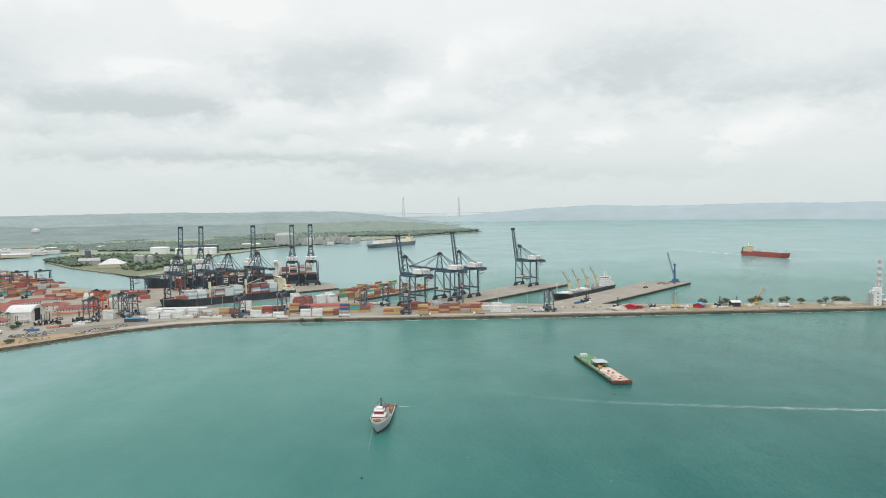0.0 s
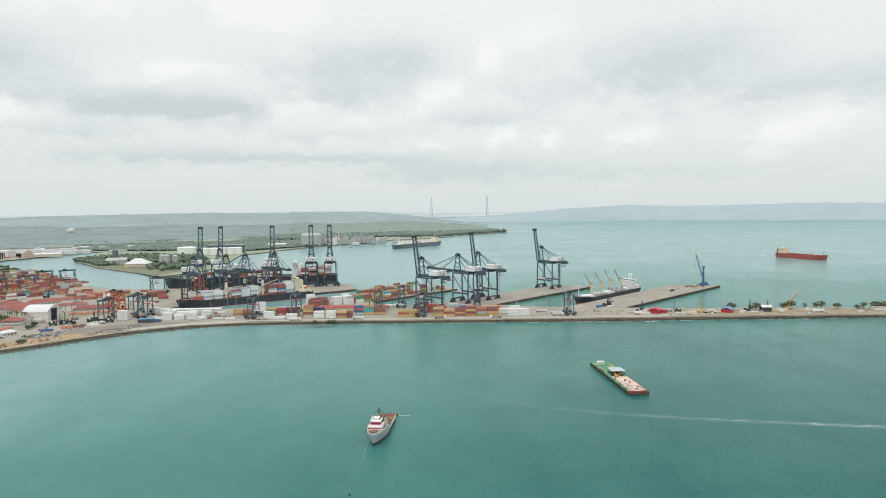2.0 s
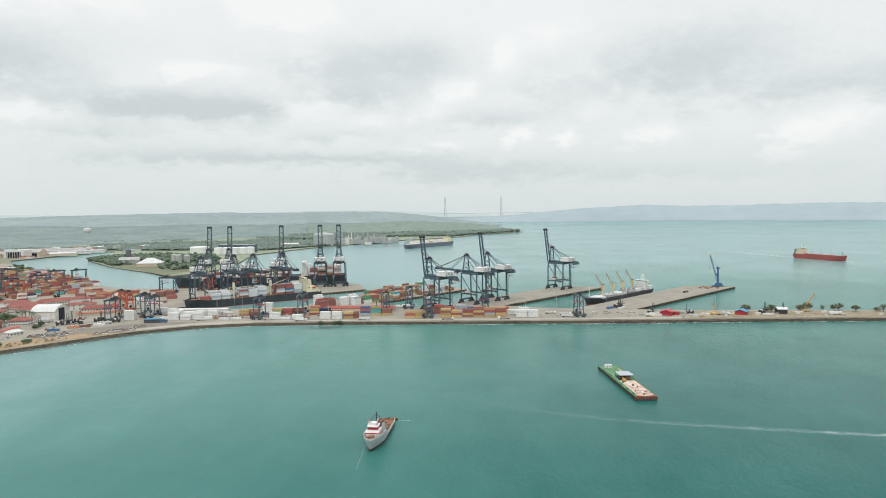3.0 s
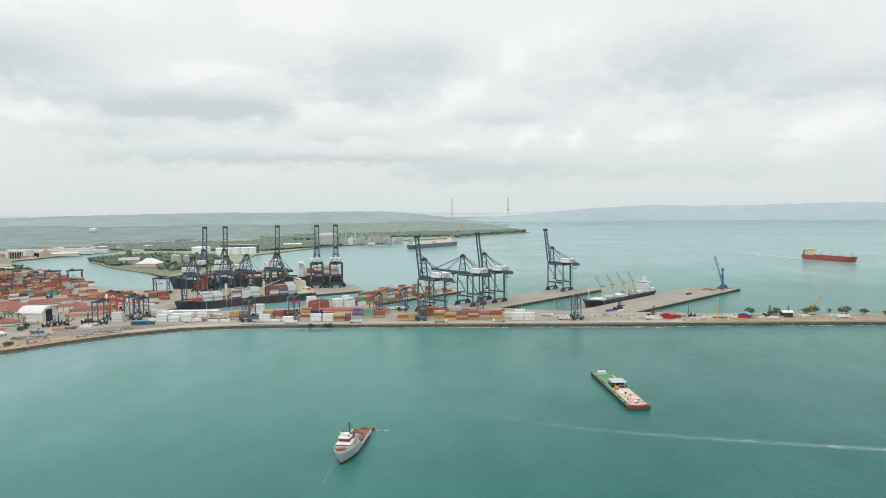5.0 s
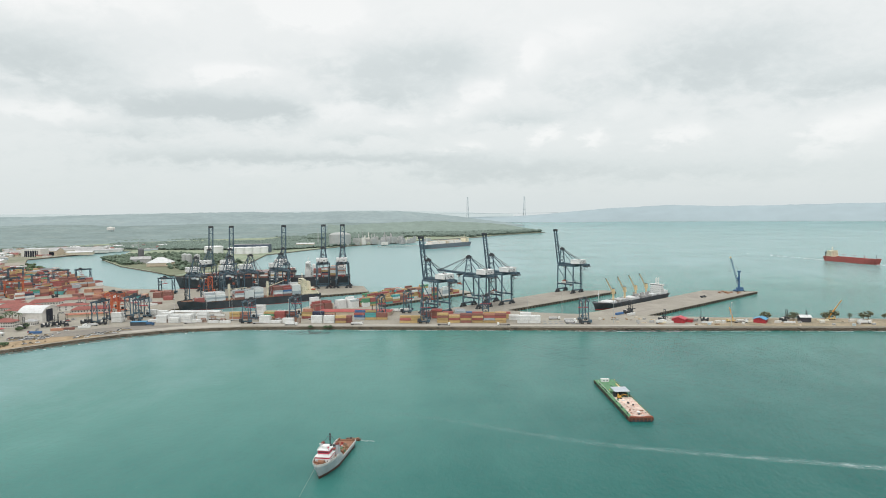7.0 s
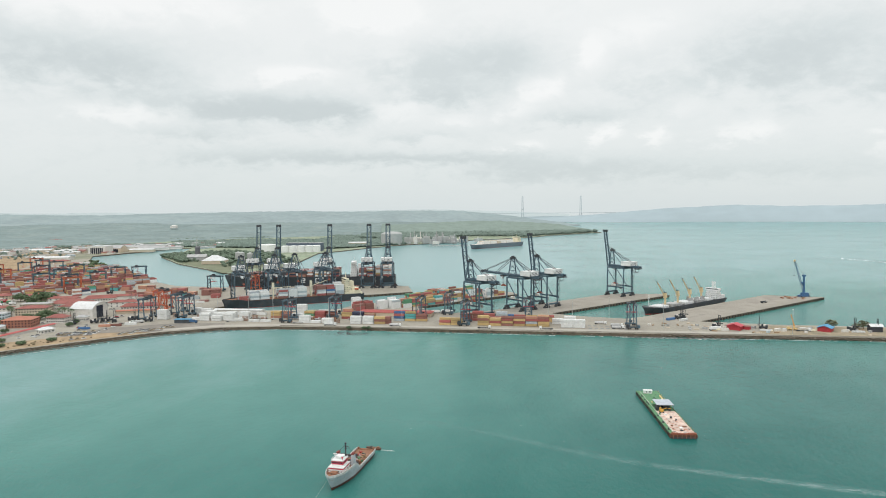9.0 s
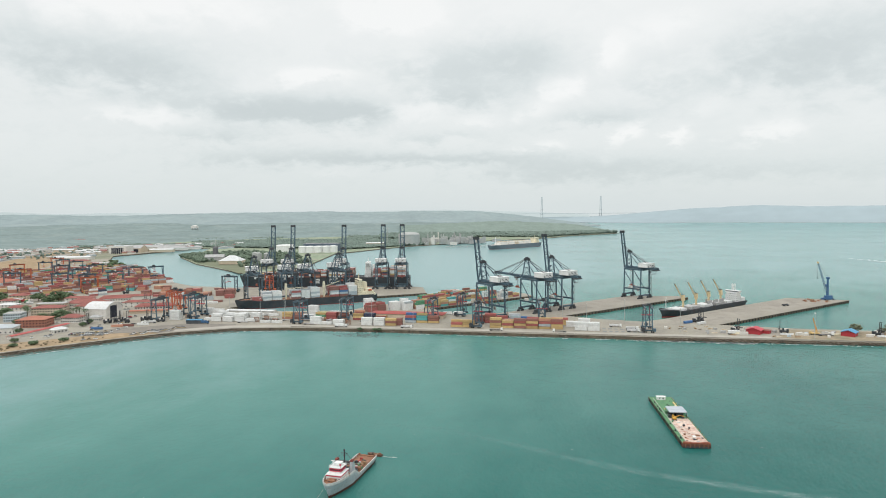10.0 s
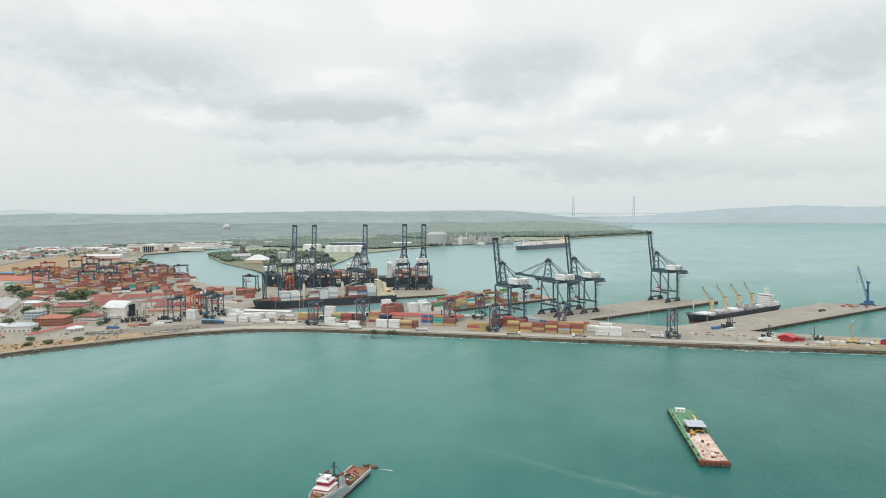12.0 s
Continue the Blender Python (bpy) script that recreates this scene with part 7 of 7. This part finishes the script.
# ---- shore rocks and foam ----
SHORE = [(-560, 420), (-450, 590), (-428, 620), (-405, 647), (-376, 681), (-342, 717), (-290, 748), (-230, 761), (-140, 764), (0, 763), (150, 762), (300, 764), (556, 765), (1000, 764)]


def along(points, step):
    for (x0, y0), (x1, y1) in zip(points, points[1:]):
        d = math.hypot(x1 - x0, y1 - y0)
        n = max(1, int(d / step))
        for i in range(n):
            yield x0 + (x1 - x0) * i / n, y0 + (y1 - y0) * i / n, (y1 - y0) / d, -(x1 - x0) / d


rr = random.Random(77)
rocks = Solid()
for x, y, nx, ny in along(SHORE, 1.1):
    wide = 9.0 if x < -280 else 3.0
    for _ in range(4 if x < -280 else 1 if x < 170 else 3):
        q = rr.uniform(-0.1, 1.0) if x < -280 or x > 170 else rr.uniform(0.55, 1.0)
        clump(rocks, rr, x + nx * wide * q + rr.uniform(-1, 1), y + ny * wide * q + rr.uniform(-0.6, 0.6), 2.7 * (1 - q) - 0.1 + rr.uniform(-0.3, 0.2), rr.uniform(0.3, 0.95), 0.7)
reef = Solid()
for i in range(150):
    clump(reef, rr, -142 + rr.gauss(0, 13), 744 + rr.gauss(0, 5), 0.0, rr.uniform(0.3, 1.1), 0.4)
single("reef_rocks", reef, mat("wet_dark_rock", (0.06, 0.055, 0.05), 0.7, 0, 0.3, 0.3, 1.5), "dark wet rocks awash off the sea wall", "rocks", kind="stuff")
single("shore_rocks", rocks, ROCK, "brown rock armour along the sea wall and shore", "rocks", kind="stuff")
wallr = Solid()
for x, y, nx, ny in along([(-230, 764.5), (0, 765), (150, 764), (556, 767), (1000, 766)], 8.0):
    wallr.box(x + 4, y + 0.9, 3.0, 7.9, 0.9, 0.9)
single("sea_wall_kerb", wallr, CONCRETE, "low weathered concrete kerb along the sea wall", "kerb", kind="stuff")


def flecks(name, label, spots, seed):
    r = random.Random(seed)
    s = Solid()
    for x, y, size, stretch, turn in spots:
        n = 6
        pts_ = []
        for i in range(n):
            a = 2 * math.pi * i / n
            k = size * r.uniform(0.5, 1.1)
            px, py = math.cos(a) * k * stretch, math.sin(a) * k
            pts_.append((x + px * math.cos(turn) - py * math.sin(turn), y + px * math.sin(turn) + py * math.cos(turn), 0.05 + far_rise(x, y)))
        s.add(pts_, [list(range(n))])
    return single(name, s, FOAM, label, "foam", kind="stuff")


spots = []
for x, y, nx, ny in along(SHORE[1:], 2.0):
    wide = 9.0 if x < -280 else 3.4
    if rr.random() < (0.9 if noise.noise((x * 0.03, 0, 5)) > -0.1 else 0.3):
        for _ in range(6 if x < -230 else 2):
            spots.append((x + nx * (wide + rr.uniform(0.2, 2.4)), y + ny * (wide + rr.uniform(0.2, 2.0)), rr.uniform(0.25, 0.8), 2.2, math.atan2(-nx, ny)))
for i in range(460):
    spots.append((rr.uniform(135, 245), 757.4 + rr.gauss(0, 1.3), rr.uniform(0.4, 1.3), 2.2, 0.0))
flecks("shore_foam", "white surf breaking along the rocks", spots, 5)
WAKE = [(-60, 478), (-4, 475), (33, 461), (70, 442), (107, 428), (160, 416), (230, 403), (286, 394), (430, 372)]


def wake_material():
    """Streaky broken foam: thin and torn at the old end, thicker towards the new one, thinning to both sides."""
    m = bpy.data.materials.new("broken_wake_foam")
    m.use_nodes = True
    nt = m.node_tree
    L, N = nt.links.new, nt.nodes.new
    bs, out = nt.nodes["Principled BSDF"], nt.nodes["Material Output"]
    bs.inputs["Base Color"].default_value, bs.inputs["Roughness"].default_value = (0.60, 0.76, 0.75, 1), 0.9
    uvn, sep = N("ShaderNodeUVMap"), N("ShaderNodeSeparateXYZ")
    L(uvn.outputs[0], sep.inputs[0])

    def calc(op, a, b=0.0):
        q = N("ShaderNodeMath")
        q.operation, q.use_clamp = op, op == "SUBTRACT"
        for k, w in enumerate((a, b)):
            if isinstance(w, float):
                q.inputs[k].default_value = w
            else:
                L(w, q.inputs[k])
        return q.outputs[0]

    def streak(sx, sy, detail):
        mp, n = N("ShaderNodeMapping"), N("ShaderNodeTexNoise")
        mp.inputs["Scale"].default_value = (sx, sy, 1)
        L(uvn.outputs[0], mp.inputs[0]), L(mp.outputs[0], n.inputs["Vector"])
        n.inputs["Scale"].default_value, n.inputs["Detail"].default_value, n.inputs["Roughness"].default_value = 1.0, detail, 0.65
        return n.outputs[0]

    side = calc("SUBTRACT", 1.0, calc("POWER", calc("ABSOLUTE", calc("MULTIPLY", calc("ADD", sep.outputs[1], -0.5), 2.0)), 1.5))
    body = calc("ADD", calc("MULTIPLY", streak(60.0, 3.5, 6.0), 1.0), calc("MULTIPLY", streak(300.0, 9.0, 4.0), 0.75))
    ramp = N("ShaderNodeMapRange")
    ramp.interpolation_type = "SMOOTHSTEP"
    ramp.inputs[1].default_value, ramp.inputs[2].default_value = 0.70, 1.14
    L(body, ramp.inputs[0])
    age = calc("POWER", sep.outputs[0], 2.0)
    fac = calc("MULTIPLY", calc("MULTIPLY", ramp.outputs[0], side), calc("ADD", calc("MULTIPLY", age, 1.4), 0.03))
    mix, clear = N("ShaderNodeMixShader"), N("ShaderNodeBsdfTransparent")
    cl = N("ShaderNodeClamp")
    L(fac, cl.inputs[0]), L(cl.outputs[0], mix.inputs[0]), L(clear.outputs[0], mix.inputs[1]), L(bs.outputs[0], mix.inputs[2]), L(mix.outputs[0], out.inputs[0])
    return m


def wake_ribbon():
    pts_ = list(along(WAKE, 1.5))
    n = len(pts_)
    me = bpy.data.meshes.new("boat_wake")
    v, f = [], []
    for i, (x, y, nx, ny) in enumerate(pts_):
        w = 2.9 + 2.6 * (1 - i / n) + 0.7 * noise.noise((x * 0.06, 4.0, 0.0))
        v += [(x + nx * w, y + ny * w, 0.06), (x - nx * w, y - ny * w, 0.06)]
    f = [(2 * i, 2 * i + 1, 2 * i + 3, 2 * i + 2) for i in range(n - 1)]
    me.from_pydata(v, [], f)
    layer = me.uv_layers.new(name="UVMap")
    for p in me.polygons:
        for li, vi in zip(p.loop_indices, p.vertices):
            layer.data[li].uv = ((vi // 2) / n, vi % 2)
    me.materials.append(wake_material())
    single("boat_wake", me, None, "fading white foam wake of a passed boat", "foam", kind="stuff")


wake_ribbon()
spots = []
for x, y, nx, ny in along([(806, 1622), (770, 1720), (715, 1860)], 1.5):
    k = 1 - (y - 1622) / 240
    if rr.random() < k:
        spots.append((x + rr.gauss(0, 3), y, rr.uniform(0.8, 2.2), 2.4, 1.9))
for i in range(40):
    spots.append((858 + rr.gauss(0, 6), 1496 + rr.gauss(0, 8), rr.uniform(0.6, 1.6), 2, 1.9))
for i in range(26):
    spots.append((-26.4 + rr.uniform(0, 7.5), 428.0 - rr.uniform(0, 1.0) - 0.2 * i / 26, rr.uniform(0.1, 0.3), 2.4, 0.0))
for i in range(90):
    spots.append((rr.uniform(-450, 600), rr.uniform(250, 740), rr.uniform(0.06, 0.18), 2.4, rr.uniform(0, 0.6)))
flecks("ship_wake", "white foam wake behind the tanker and scattered wave crests", spots, 7)

# ---- vehicles and yard machines ----


def truck(label, cab, load, m, group, length=14.0, load_h=2.6):
    t = thing("truck", label, "truck", m, group)
    part("chassis", Solid().box(0, 0, 0.9, length, 2.3, 0.4), DARK, t)
    c = part("cab", Solid().box(length / 2 - 1.2, 0, 0.9, 2.4, 2.4, 2.4, 0, 0.92), cab, t)
    part("windscreen", Solid().box(length / 2 + 0.02, 0, 2.1, 0.1, 2.0, 0.8), GLASS, c)
    if load:
        part("load_body", Solid().box(-1.5, 0, 1.3, length - 3.6, 2.44, load_h), load, t)
    for x in (length / 2 - 1.2, -length / 2 + 1.2, -length / 2 + 2.6):
        part("axle", Solid().tube((x, -1.25, 0.55), (x, 1.25, 0.55), 0.55, n=10), TYRE, t)
    return t


GV = "trucks on the port roads"
t1 = truck("white truck with white box body", WHITE, WHITE, at(-175, 773, 0), GV)
t2 = truck("white tractor with empty flat trailer", WHITE, None, at(60, 775, 180), GV)
t3 = truck("white tractor with low white tank trailer", WHITE, mat("pale_tank_steel", (0.6, 0.6, 0.6), 0.4), at(134, 787, 0), GV, 13.0, 1.7)
truck("blue truck with blue box body", BLUE, BLUE, at(-338, 771, 0), GV, 12)
for src, rows in ((t1, ((231, 789, 30), (-60, 870, 0), (-72, 866, 10), (441, 788, 0))),
                  (t2, ((-5, 774, 0), (15, 810, 0), (-268, 798, 0), (316, 792, 0), (-412, 757, 10))),
                  (t3, ((134, 800, 0), (118, 812, 0), (-102, 776, 0), (-402, 765, 200)))):
    for x, y, a in rows:
        copy_thing(src, at(x, y, a))


def car(paint, label, m, group):
    c = thing("car", label, "car", m, group)
    part("body", Solid().box(0, 0, 0.35, 4.4, 1.8, 0.75, 0, 0.94), paint, c)
    part("cabin", Solid().box(-0.2, 0, 1.1, 2.4, 1.6, 0.6, 0, 0.8), GLASS, c)
    for x in (-1.4, 1.4):
        part("axle", Solid().tube((x, -0.9, 0.33), (x, 0.9, 0.33), 0.33, n=8), TYRE, c)
    return c


GC = "parked cars by the port"
cars = [car(WHITE, "small white car parked by the port", at(-430, 700, 30), GC), car(ROOF_GREY, "small grey car parked by the port", at(-436, 696, 30), GC), car(RED, "small red car parked by the port", at(-442, 692, 30), GC), car(YELLOW, "small yellow pickup car parked by the port", at(-424, 706, 30), GC)]
TAN = mat("tan_machine_paint", (0.42, 0.34, 0.22), 0.7)
cars += [car(TAN, "small tan utility vehicle parked on gravel", at(-418, 712, 30), GC)]
LOT = [cars[4]] * 5 + [cars[0]] * 3 + [cars[1]] * 3
cars = [cars[0]] * 4 + [cars[1]] * 4 + [cars[4]] * 2 + [cars[2], cars[3]]
vr = random.Random(30)
for i in range(26):
    copy_thing(vr.choice(LOT), at(-441 + (i % 13) * 2.9 + vr.uniform(-0.5, 0.5), 687 + (i // 13) * 7 + (i % 13) * 0.5 + vr.uniform(-0.8, 0.8), 100 + vr.uniform(-12, 12)))
for cx_, cy_, n in ((-373, 698, 6), (-366, 713, 7), (-357, 721, 6), (-350, 738, 5), (-404, 668, 3)):
    for i in range(n):
        copy_thing(vr.choice(LOT), at(cx_ + (i % 3) * 4.6 - 4 + vr.uniform(-0.8, 0.8), cy_ + (i // 3) * 5.5 + (i % 3) * 2.6 + vr.uniform(-0.8, 0.8), 35 + vr.uniform(-12, 12)))
for i in range(60):
    x, y = vr.uniform(-590, -380), vr.uniform(600, 720)
    if y > 0.75 * (x + 560) + 595 and not (-548 < x < -474 and 662 < y < 760) and not (-600 < x < -545 and y > 725) and x > -600:
        copy_thing(vr.choice(cars), at(x, y, vr.choice((30, 120)) + vr.uniform(-8, 8)))
for i in range(150):
    x, y = vr.uniform(-700, -380), vr.uniform(700, 880)
    if all((x - q[0]) ** 2 + (y - q[1]) ** 2 > q[2] ** 2 for q in FOOT) and y > 0.55 * (x + 560) + 640 and (x < -440 or y < 765):
        copy_thing(vr.choice(cars), at(x, y, vr.choice((10, 25, 100, 115)) + vr.uniform(-8, 8)))
for i in range(70):
    copy_thing(vr.choice(cars), at(vr.uniform(-800, -700), vr.uniform(880, 960), vr.choice((20, 110))))


GTL = "trucks in the lorry park"
lorries = [truck("small " + words + " lorry parked in the lorry park", paint, paint, at(-770 + 8 * i, 936 - 4 * i, 20), GTL, 9.0, 2.4) for i, (words, paint) in enumerate((("red", RED), ("white", WHITE), ("yellow", YELLOW), ("green", DECK_GREEN), ("white", WALL_WHITE)))]
for i in range(34):
    q = vr.random()
    copy_thing(vr.choice(lorries), at(-778 + 105 * q + vr.uniform(-8, 8), 940 - 58 * q + vr.uniform(-14, 8), vr.choice((15, 60, 105)) + vr.uniform(-10, 10)))
for i in range(44):
    q = vr.random()
    copy_thing(vr.choice((lorries[1], lorries[4], cars[0])), at(-772 + 75 * q + vr.uniform(-10, 10), 888 - 30 * q + vr.uniform(-16, 14), vr.choice((30, 120)) + vr.uniform(-10, 10)))


def stacker(m, group):
    """A heavy container handler: cab, counterweight, tall mast, wheels."""
    t = thing("container_handler", "dark container handler with pale engine hood and tall mast", "container handler", m, group)
    part("body", Solid().box(0, 0, 1.2, 7.5, 3.6, 1.8).box(-2.8, 0, 3.0, 2.2, 3.4, 1.2), DARK, t)
    part("engine_hood", Solid().box(-1.0, 0, 3.0, 2.6, 2.4, 1.6), WALL_WHITE, t, "pale engine hood")
    part("cab", Solid().box(1.2, 0, 3.0, 1.8, 2.0, 2.2), GLASS, t)
    part("mast", Solid().box(4.2, -1.2, 0.5, 0.5, 0.4, 12.5).box(4.2, 1.2, 0.5, 0.5, 0.4, 12.5).box(4.2, 0, 6.5, 0.4, 2.4, 0.4).box(4.2, 0, 12.4, 0.5, 2.8, 0.5).beam((4.2, -1.2, 1), (4.2, 1.2, 6), 0.2).beam((4.2, 1.2, 6.6), (4.2, -1.2, 12), 0.2), DARK, t)
    part("spreader", Solid().box(5.0, 0, 4.0, 0.8, 9.0, 0.9), DARK, t)
    for x in (-2.6, 2.8):
        for y in (-1.7, 1.7):
            part("wheel", Solid().tube((x, y - 0.5, 0.95), (x, y + 0.5, 0.95), 0.95, n=12), TYRE, t)
    return t


GH = "container handlers"
k1 = stacker(at(281, 801, 160), GH)
for x, y, a in ((364, 801, 20), (383, 799, 0), (235, 803, 30), (-452, 758, 20), (-441, 772, 200), (-432, 766, 120), (-447, 766, 300), (-420, 780, 0), (-470, 745, 90), (-395, 775, 20), (-505, 905, 30), (-515, 915, 120), (-610, 1000, 60), (-100, 838, 0)):
    copy_thing(k1, at(x, y, a))


def mobile_crane(m, reach, lift, label, group):
    t = thing("mobile_crane", label, "mobile crane", m, group)
    part("carrier", Solid().box(0, 0, 0.9, 9, 2.7, 1.3), YELLOW, t)
    part("cab", Solid().box(3.6, 0, 2.2, 1.8, 2.4, 1.3).box(-1.4, 1.0, 2.2, 2.0, 1.0, 1.9), YELLOW, t)
    a = radians(lift)
    p0 = Vector((-2.4, 0, 2.6))
    p1 = p0 + Vector((math.cos(a), 0, math.sin(a))) * reach
    part("boom", Solid().beam(p0, p0.lerp(p1, 0.55), 0.9, 1.1).beam(p0.lerp(p1, 0.5), p1, 0.6, 0.8), mat("orange_yellow_boom", (0.62, 0.30, 0.07), 0.5), t)
    part("hook_cable", Solid().beam(p1, p1 - Vector((0, 0, reach * 0.4)), 0.12), DARK, t)
    for x in (-3.2, -1.8, 1.4, 3.2):
        for y in (-1.2, 1.2):
            part("wheel", Solid().tube((x, y - 0.25, 0.6), (x, y + 0.25, 0.6), 0.6, n=10), TYRE, t)
    return t


mobile_crane(at(307, 797, 180), 14, 74, "yellow mobile crane with steep telescopic boom", "mobile cranes")
mobile_crane(at(419, 812, 0), 23, 55, "yellow mobile crane with raised telescopic boom", "mobile cranes")
# solid dark walls below the white canopy roof
building("canopy_tent", "white peaked canopy over dark machinery", 385, 799, 0, 11, 8, 5.6, "gable", mat("dark_tent_side", (0.06, 0.06, 0.07), 0.9), ROOF_WHITE, 2.2, category="canopy")
rowsx = ((222, 794), (229, 790), (318, 800), (322, 796), (326, 803), (292, 793), (297, 790), (436, 802), (444, 800), (452, 797), (489, 783), (240, 789), (272, 803), (345, 805), (355, 792), (402, 795))
GB = "white supply boxes on the breakwater"
for i, (x, y) in enumerate(rowsx):
    single("supply_box", Solid().box(0, 0, 0, 5.0 + (i % 3) * 1.5, 2.4, 2.2).box(0, 0, 2.2, 5.2 + (i % 3) * 1.5, 2.6, 0.15), WALL_WHITE if i % 4 else ROOF_GREY, "small white box unit on the breakwater" if i % 4 else "small grey box unit on the breakwater", "box unit", at(x, y, (i * 37) % 50), GB)
for i in range(5):
    single("pipe_stack", Solid().tube((-6, -0.6, 0.5), (6, -0.6, 0.5), 0.5).tube((-6, 0.6, 0.5), (6, 0.6, 0.5), 0.5).tube((-6, 0, 1.4), (6, 0, 1.4), 0.5), ROOF_WHITE if i % 2 else CREAM, "stack of pale pipes on the breakwater", "pipes", at(236 + i * 44 + rr.uniform(-5, 5), 786 + rr.uniform(0, 20), rr.uniform(-15, 15)), GB)
# lamp posts along the yard
GL = "lamp posts in the port"
lp = thing("lamp_post", "tall grey steel lamp post with lamp heads", "lamp post", at(-286, 806), GL)
part("pole", Solid().tube((0, 0, 0), (0, 0, 25), 0.28, 0.16, 8), SILO, lp)
for y in (-0.9, 0.9):
    part("lamp_head", Solid().box(0, y, 24.4, 0.6, 1.2, 0.35), WALL_WHITE, lp)
for x, y in ((-253, 800), (-188, 806), (88, 812), (130, 846), (62, 858), (-95, 778), (180, 790), (-330, 815), (-385, 770), (-150, 806), (300, 775), (-420, 905), (-300, 905)):
    copy_thing(lp, at(x, y))
# racks of folded chassis between the stacks
GR = "rusty chassis racks"
for x, y in ((-398, 802), (-380, 806), (-366, 801), (-319, 808), (-290, 810), (-277, 803), (-205, 797), (-150, 797), (-133, 797), (-326, 788), (-284, 792), (-228, 788), (-172, 789), (-260, 790), (-345, 800), (-308, 812), (-180, 800), (-118, 800)):
    s = Solid()
    for k in range(4):
        s.box(0, 0, 0.3 + k * 1.3, 5.6, 2.2, 0.3)
    for px in (-2.6, 2.6):
        for py in (-1, 1):
            s.box(px, py, 0, 0.25, 0.25, 5.0)
    single("chassis_rack", s, RUST, "rusty rack of stacked trailer chassis", "rack", at(x, y, 0), GR, kind="stuff")
# idle flat trailers and low white boxes about the yard
GI = "idle flat trailers"
fl = thing("flat_trailer", "idle grey flat trailer with dark wheels", "trailer", at(-250, 801), GI)
part("bed", Solid().box(0, 0, 1.1, 12.4, 2.4, 0.3).box(5.6, 0, 0.2, 0.3, 1.6, 0.9), ROOF_GREY, fl)
for x in (-4.8, -3.5):
    part("wheel", Solid().tube((x, -1.2, 0.5), (x, 1.2, 0.5), 0.5), TYRE, fl)
for i in range(36):
    x = rr.choice((rr.uniform(-350, -250), rr.uniform(-240, -110), rr.uniform(-360, -270)))
    copy_thing(fl, at(x, rr.choice((782.0, 805.5, 809.0, 833.0, 838.0, 861.0)), rr.choice((0, 0, 180, 90))))
for x, y in ((-270, 786), (-256, 786), (-244, 832), (-228, 834), (-168, 832), (-300, 830), (-316, 832), (-282, 832), (-240, 859), (-214, 862), (-335, 832)):
    container("white", x, y, 3.0, 0, "low white boxes in the yard", height=2.9, where="alone on the yard")
# fenders and kerbs along the pier faces
def pier_edge(name, label, ends, z=3.0):
    (x0, y0), (x1, y1) = ends
    d = math.hypot(x1 - x0, y1 - y0)
    ux, uy = (x1 - x0) / d, (y1 - y0) / d
    turn = math.degrees(math.atan2(uy, ux))
    t = thing(name, label, "pier edge", at(x0, y0, turn, 0.0), kind="structure")
    part("kerb", Solid().box(d / 2, 0.5, z, d, 0.6, 0.35), CONCRETE, t)
    piece = Solid().box(0, -0.35, 0.3, 1.3, 0.7, 2.2).mesh("fender", TYRE)
    for i in range(int(d / 6)):
        part("fender", piece, TYRE, t).location = (3 + i * 6, 0, 0)


pier_edge("pier_edge_outer", "concrete kerb and dark fenders along the outer pier", (uv(770, 406), uv(1064, 399)))
pier_edge("pier_edge_outer_end", "concrete kerb and dark fenders at the outer pier's end", (uv(1064, 399), uv(1026, 463)))
pier_edge("pier_edge_middle", "concrete kerb and dark fenders along the crane pier", (uv(688, 551), uv(931, 551)))
pier_edge("pier_edge_finger", "concrete kerb and dark fenders along the finger pier", (uv(600, 700), uv(780, 703)))
pier_edge("pier_edge_berth", "concrete kerb and dark fenders along the feeder berth", ((-349, 918), (-143, 1061)))
# boxes and machines at the root of the outer pier
GO = "boxes at the pier root"
for colour, x, y, a in (("blue", 197, 846, 40), ("white", 210, 842, 42), ("blue", -436, 721, 12), ("brown", -414, 743, 12), ("orange", -424, 738, 15), ("white", -402, 752, 20)):
    container(colour, x, y, 3.0, a, GO, where="standing alone on the ground")
for x, y, a in ((207, 855, 30), (213, 858, 70)):
    copy_thing(k1, at(x, y, a))
GRB = "debris about the pier root"
rb = random.Random(91)
for i in range(46):
    x, y = (rb.uniform(165, 262), rb.uniform(783, 832)) if i % 2 else (rb.uniform(262, 470), rb.uniform(776, 806))
    kind_ = rb.choice(("rubble_pile", "timber_baulk", "storage_crate"))
    if kind_ == "rubble_pile":
        q = Solid()
        for _ in range(7):
            clump(q, rb, rb.uniform(-1.6, 1.6), rb.uniform(-1.2, 1.2), rb.uniform(0.1, 0.6), rb.uniform(0.5, 1.0), 0.6)
        single(kind_, q, rb.choice((ROCK, SAND, WALL_BEIGE)), "low heap of pale rubble on the quay", "rubble", at(x, y, rb.uniform(0, 180)), GRB)
    elif kind_ == "timber_baulk":
        single(kind_, Solid().box(0, 0, 0, 5.5, 1.3, 0.9, 0, 0.97), rb.choice((MATS["worn_timber"], WALL_BEIGE)), "weathered squared timber lying on the quay", "timber", at(x, y, rb.uniform(0, 180)), GRB)
    else:
        single(kind_, Solid().box(0, 0, 0, 3.0, 2.2, 1.8).box(0, 0, 1.8, 3.2, 2.4, 0.15), rb.choice((WALL_WHITE, ROOF_GREY, WALL_BLUE)), "pale storage crate standing on the quay", "crate", at(x, y, rb.uniform(0, 180)), GRB)
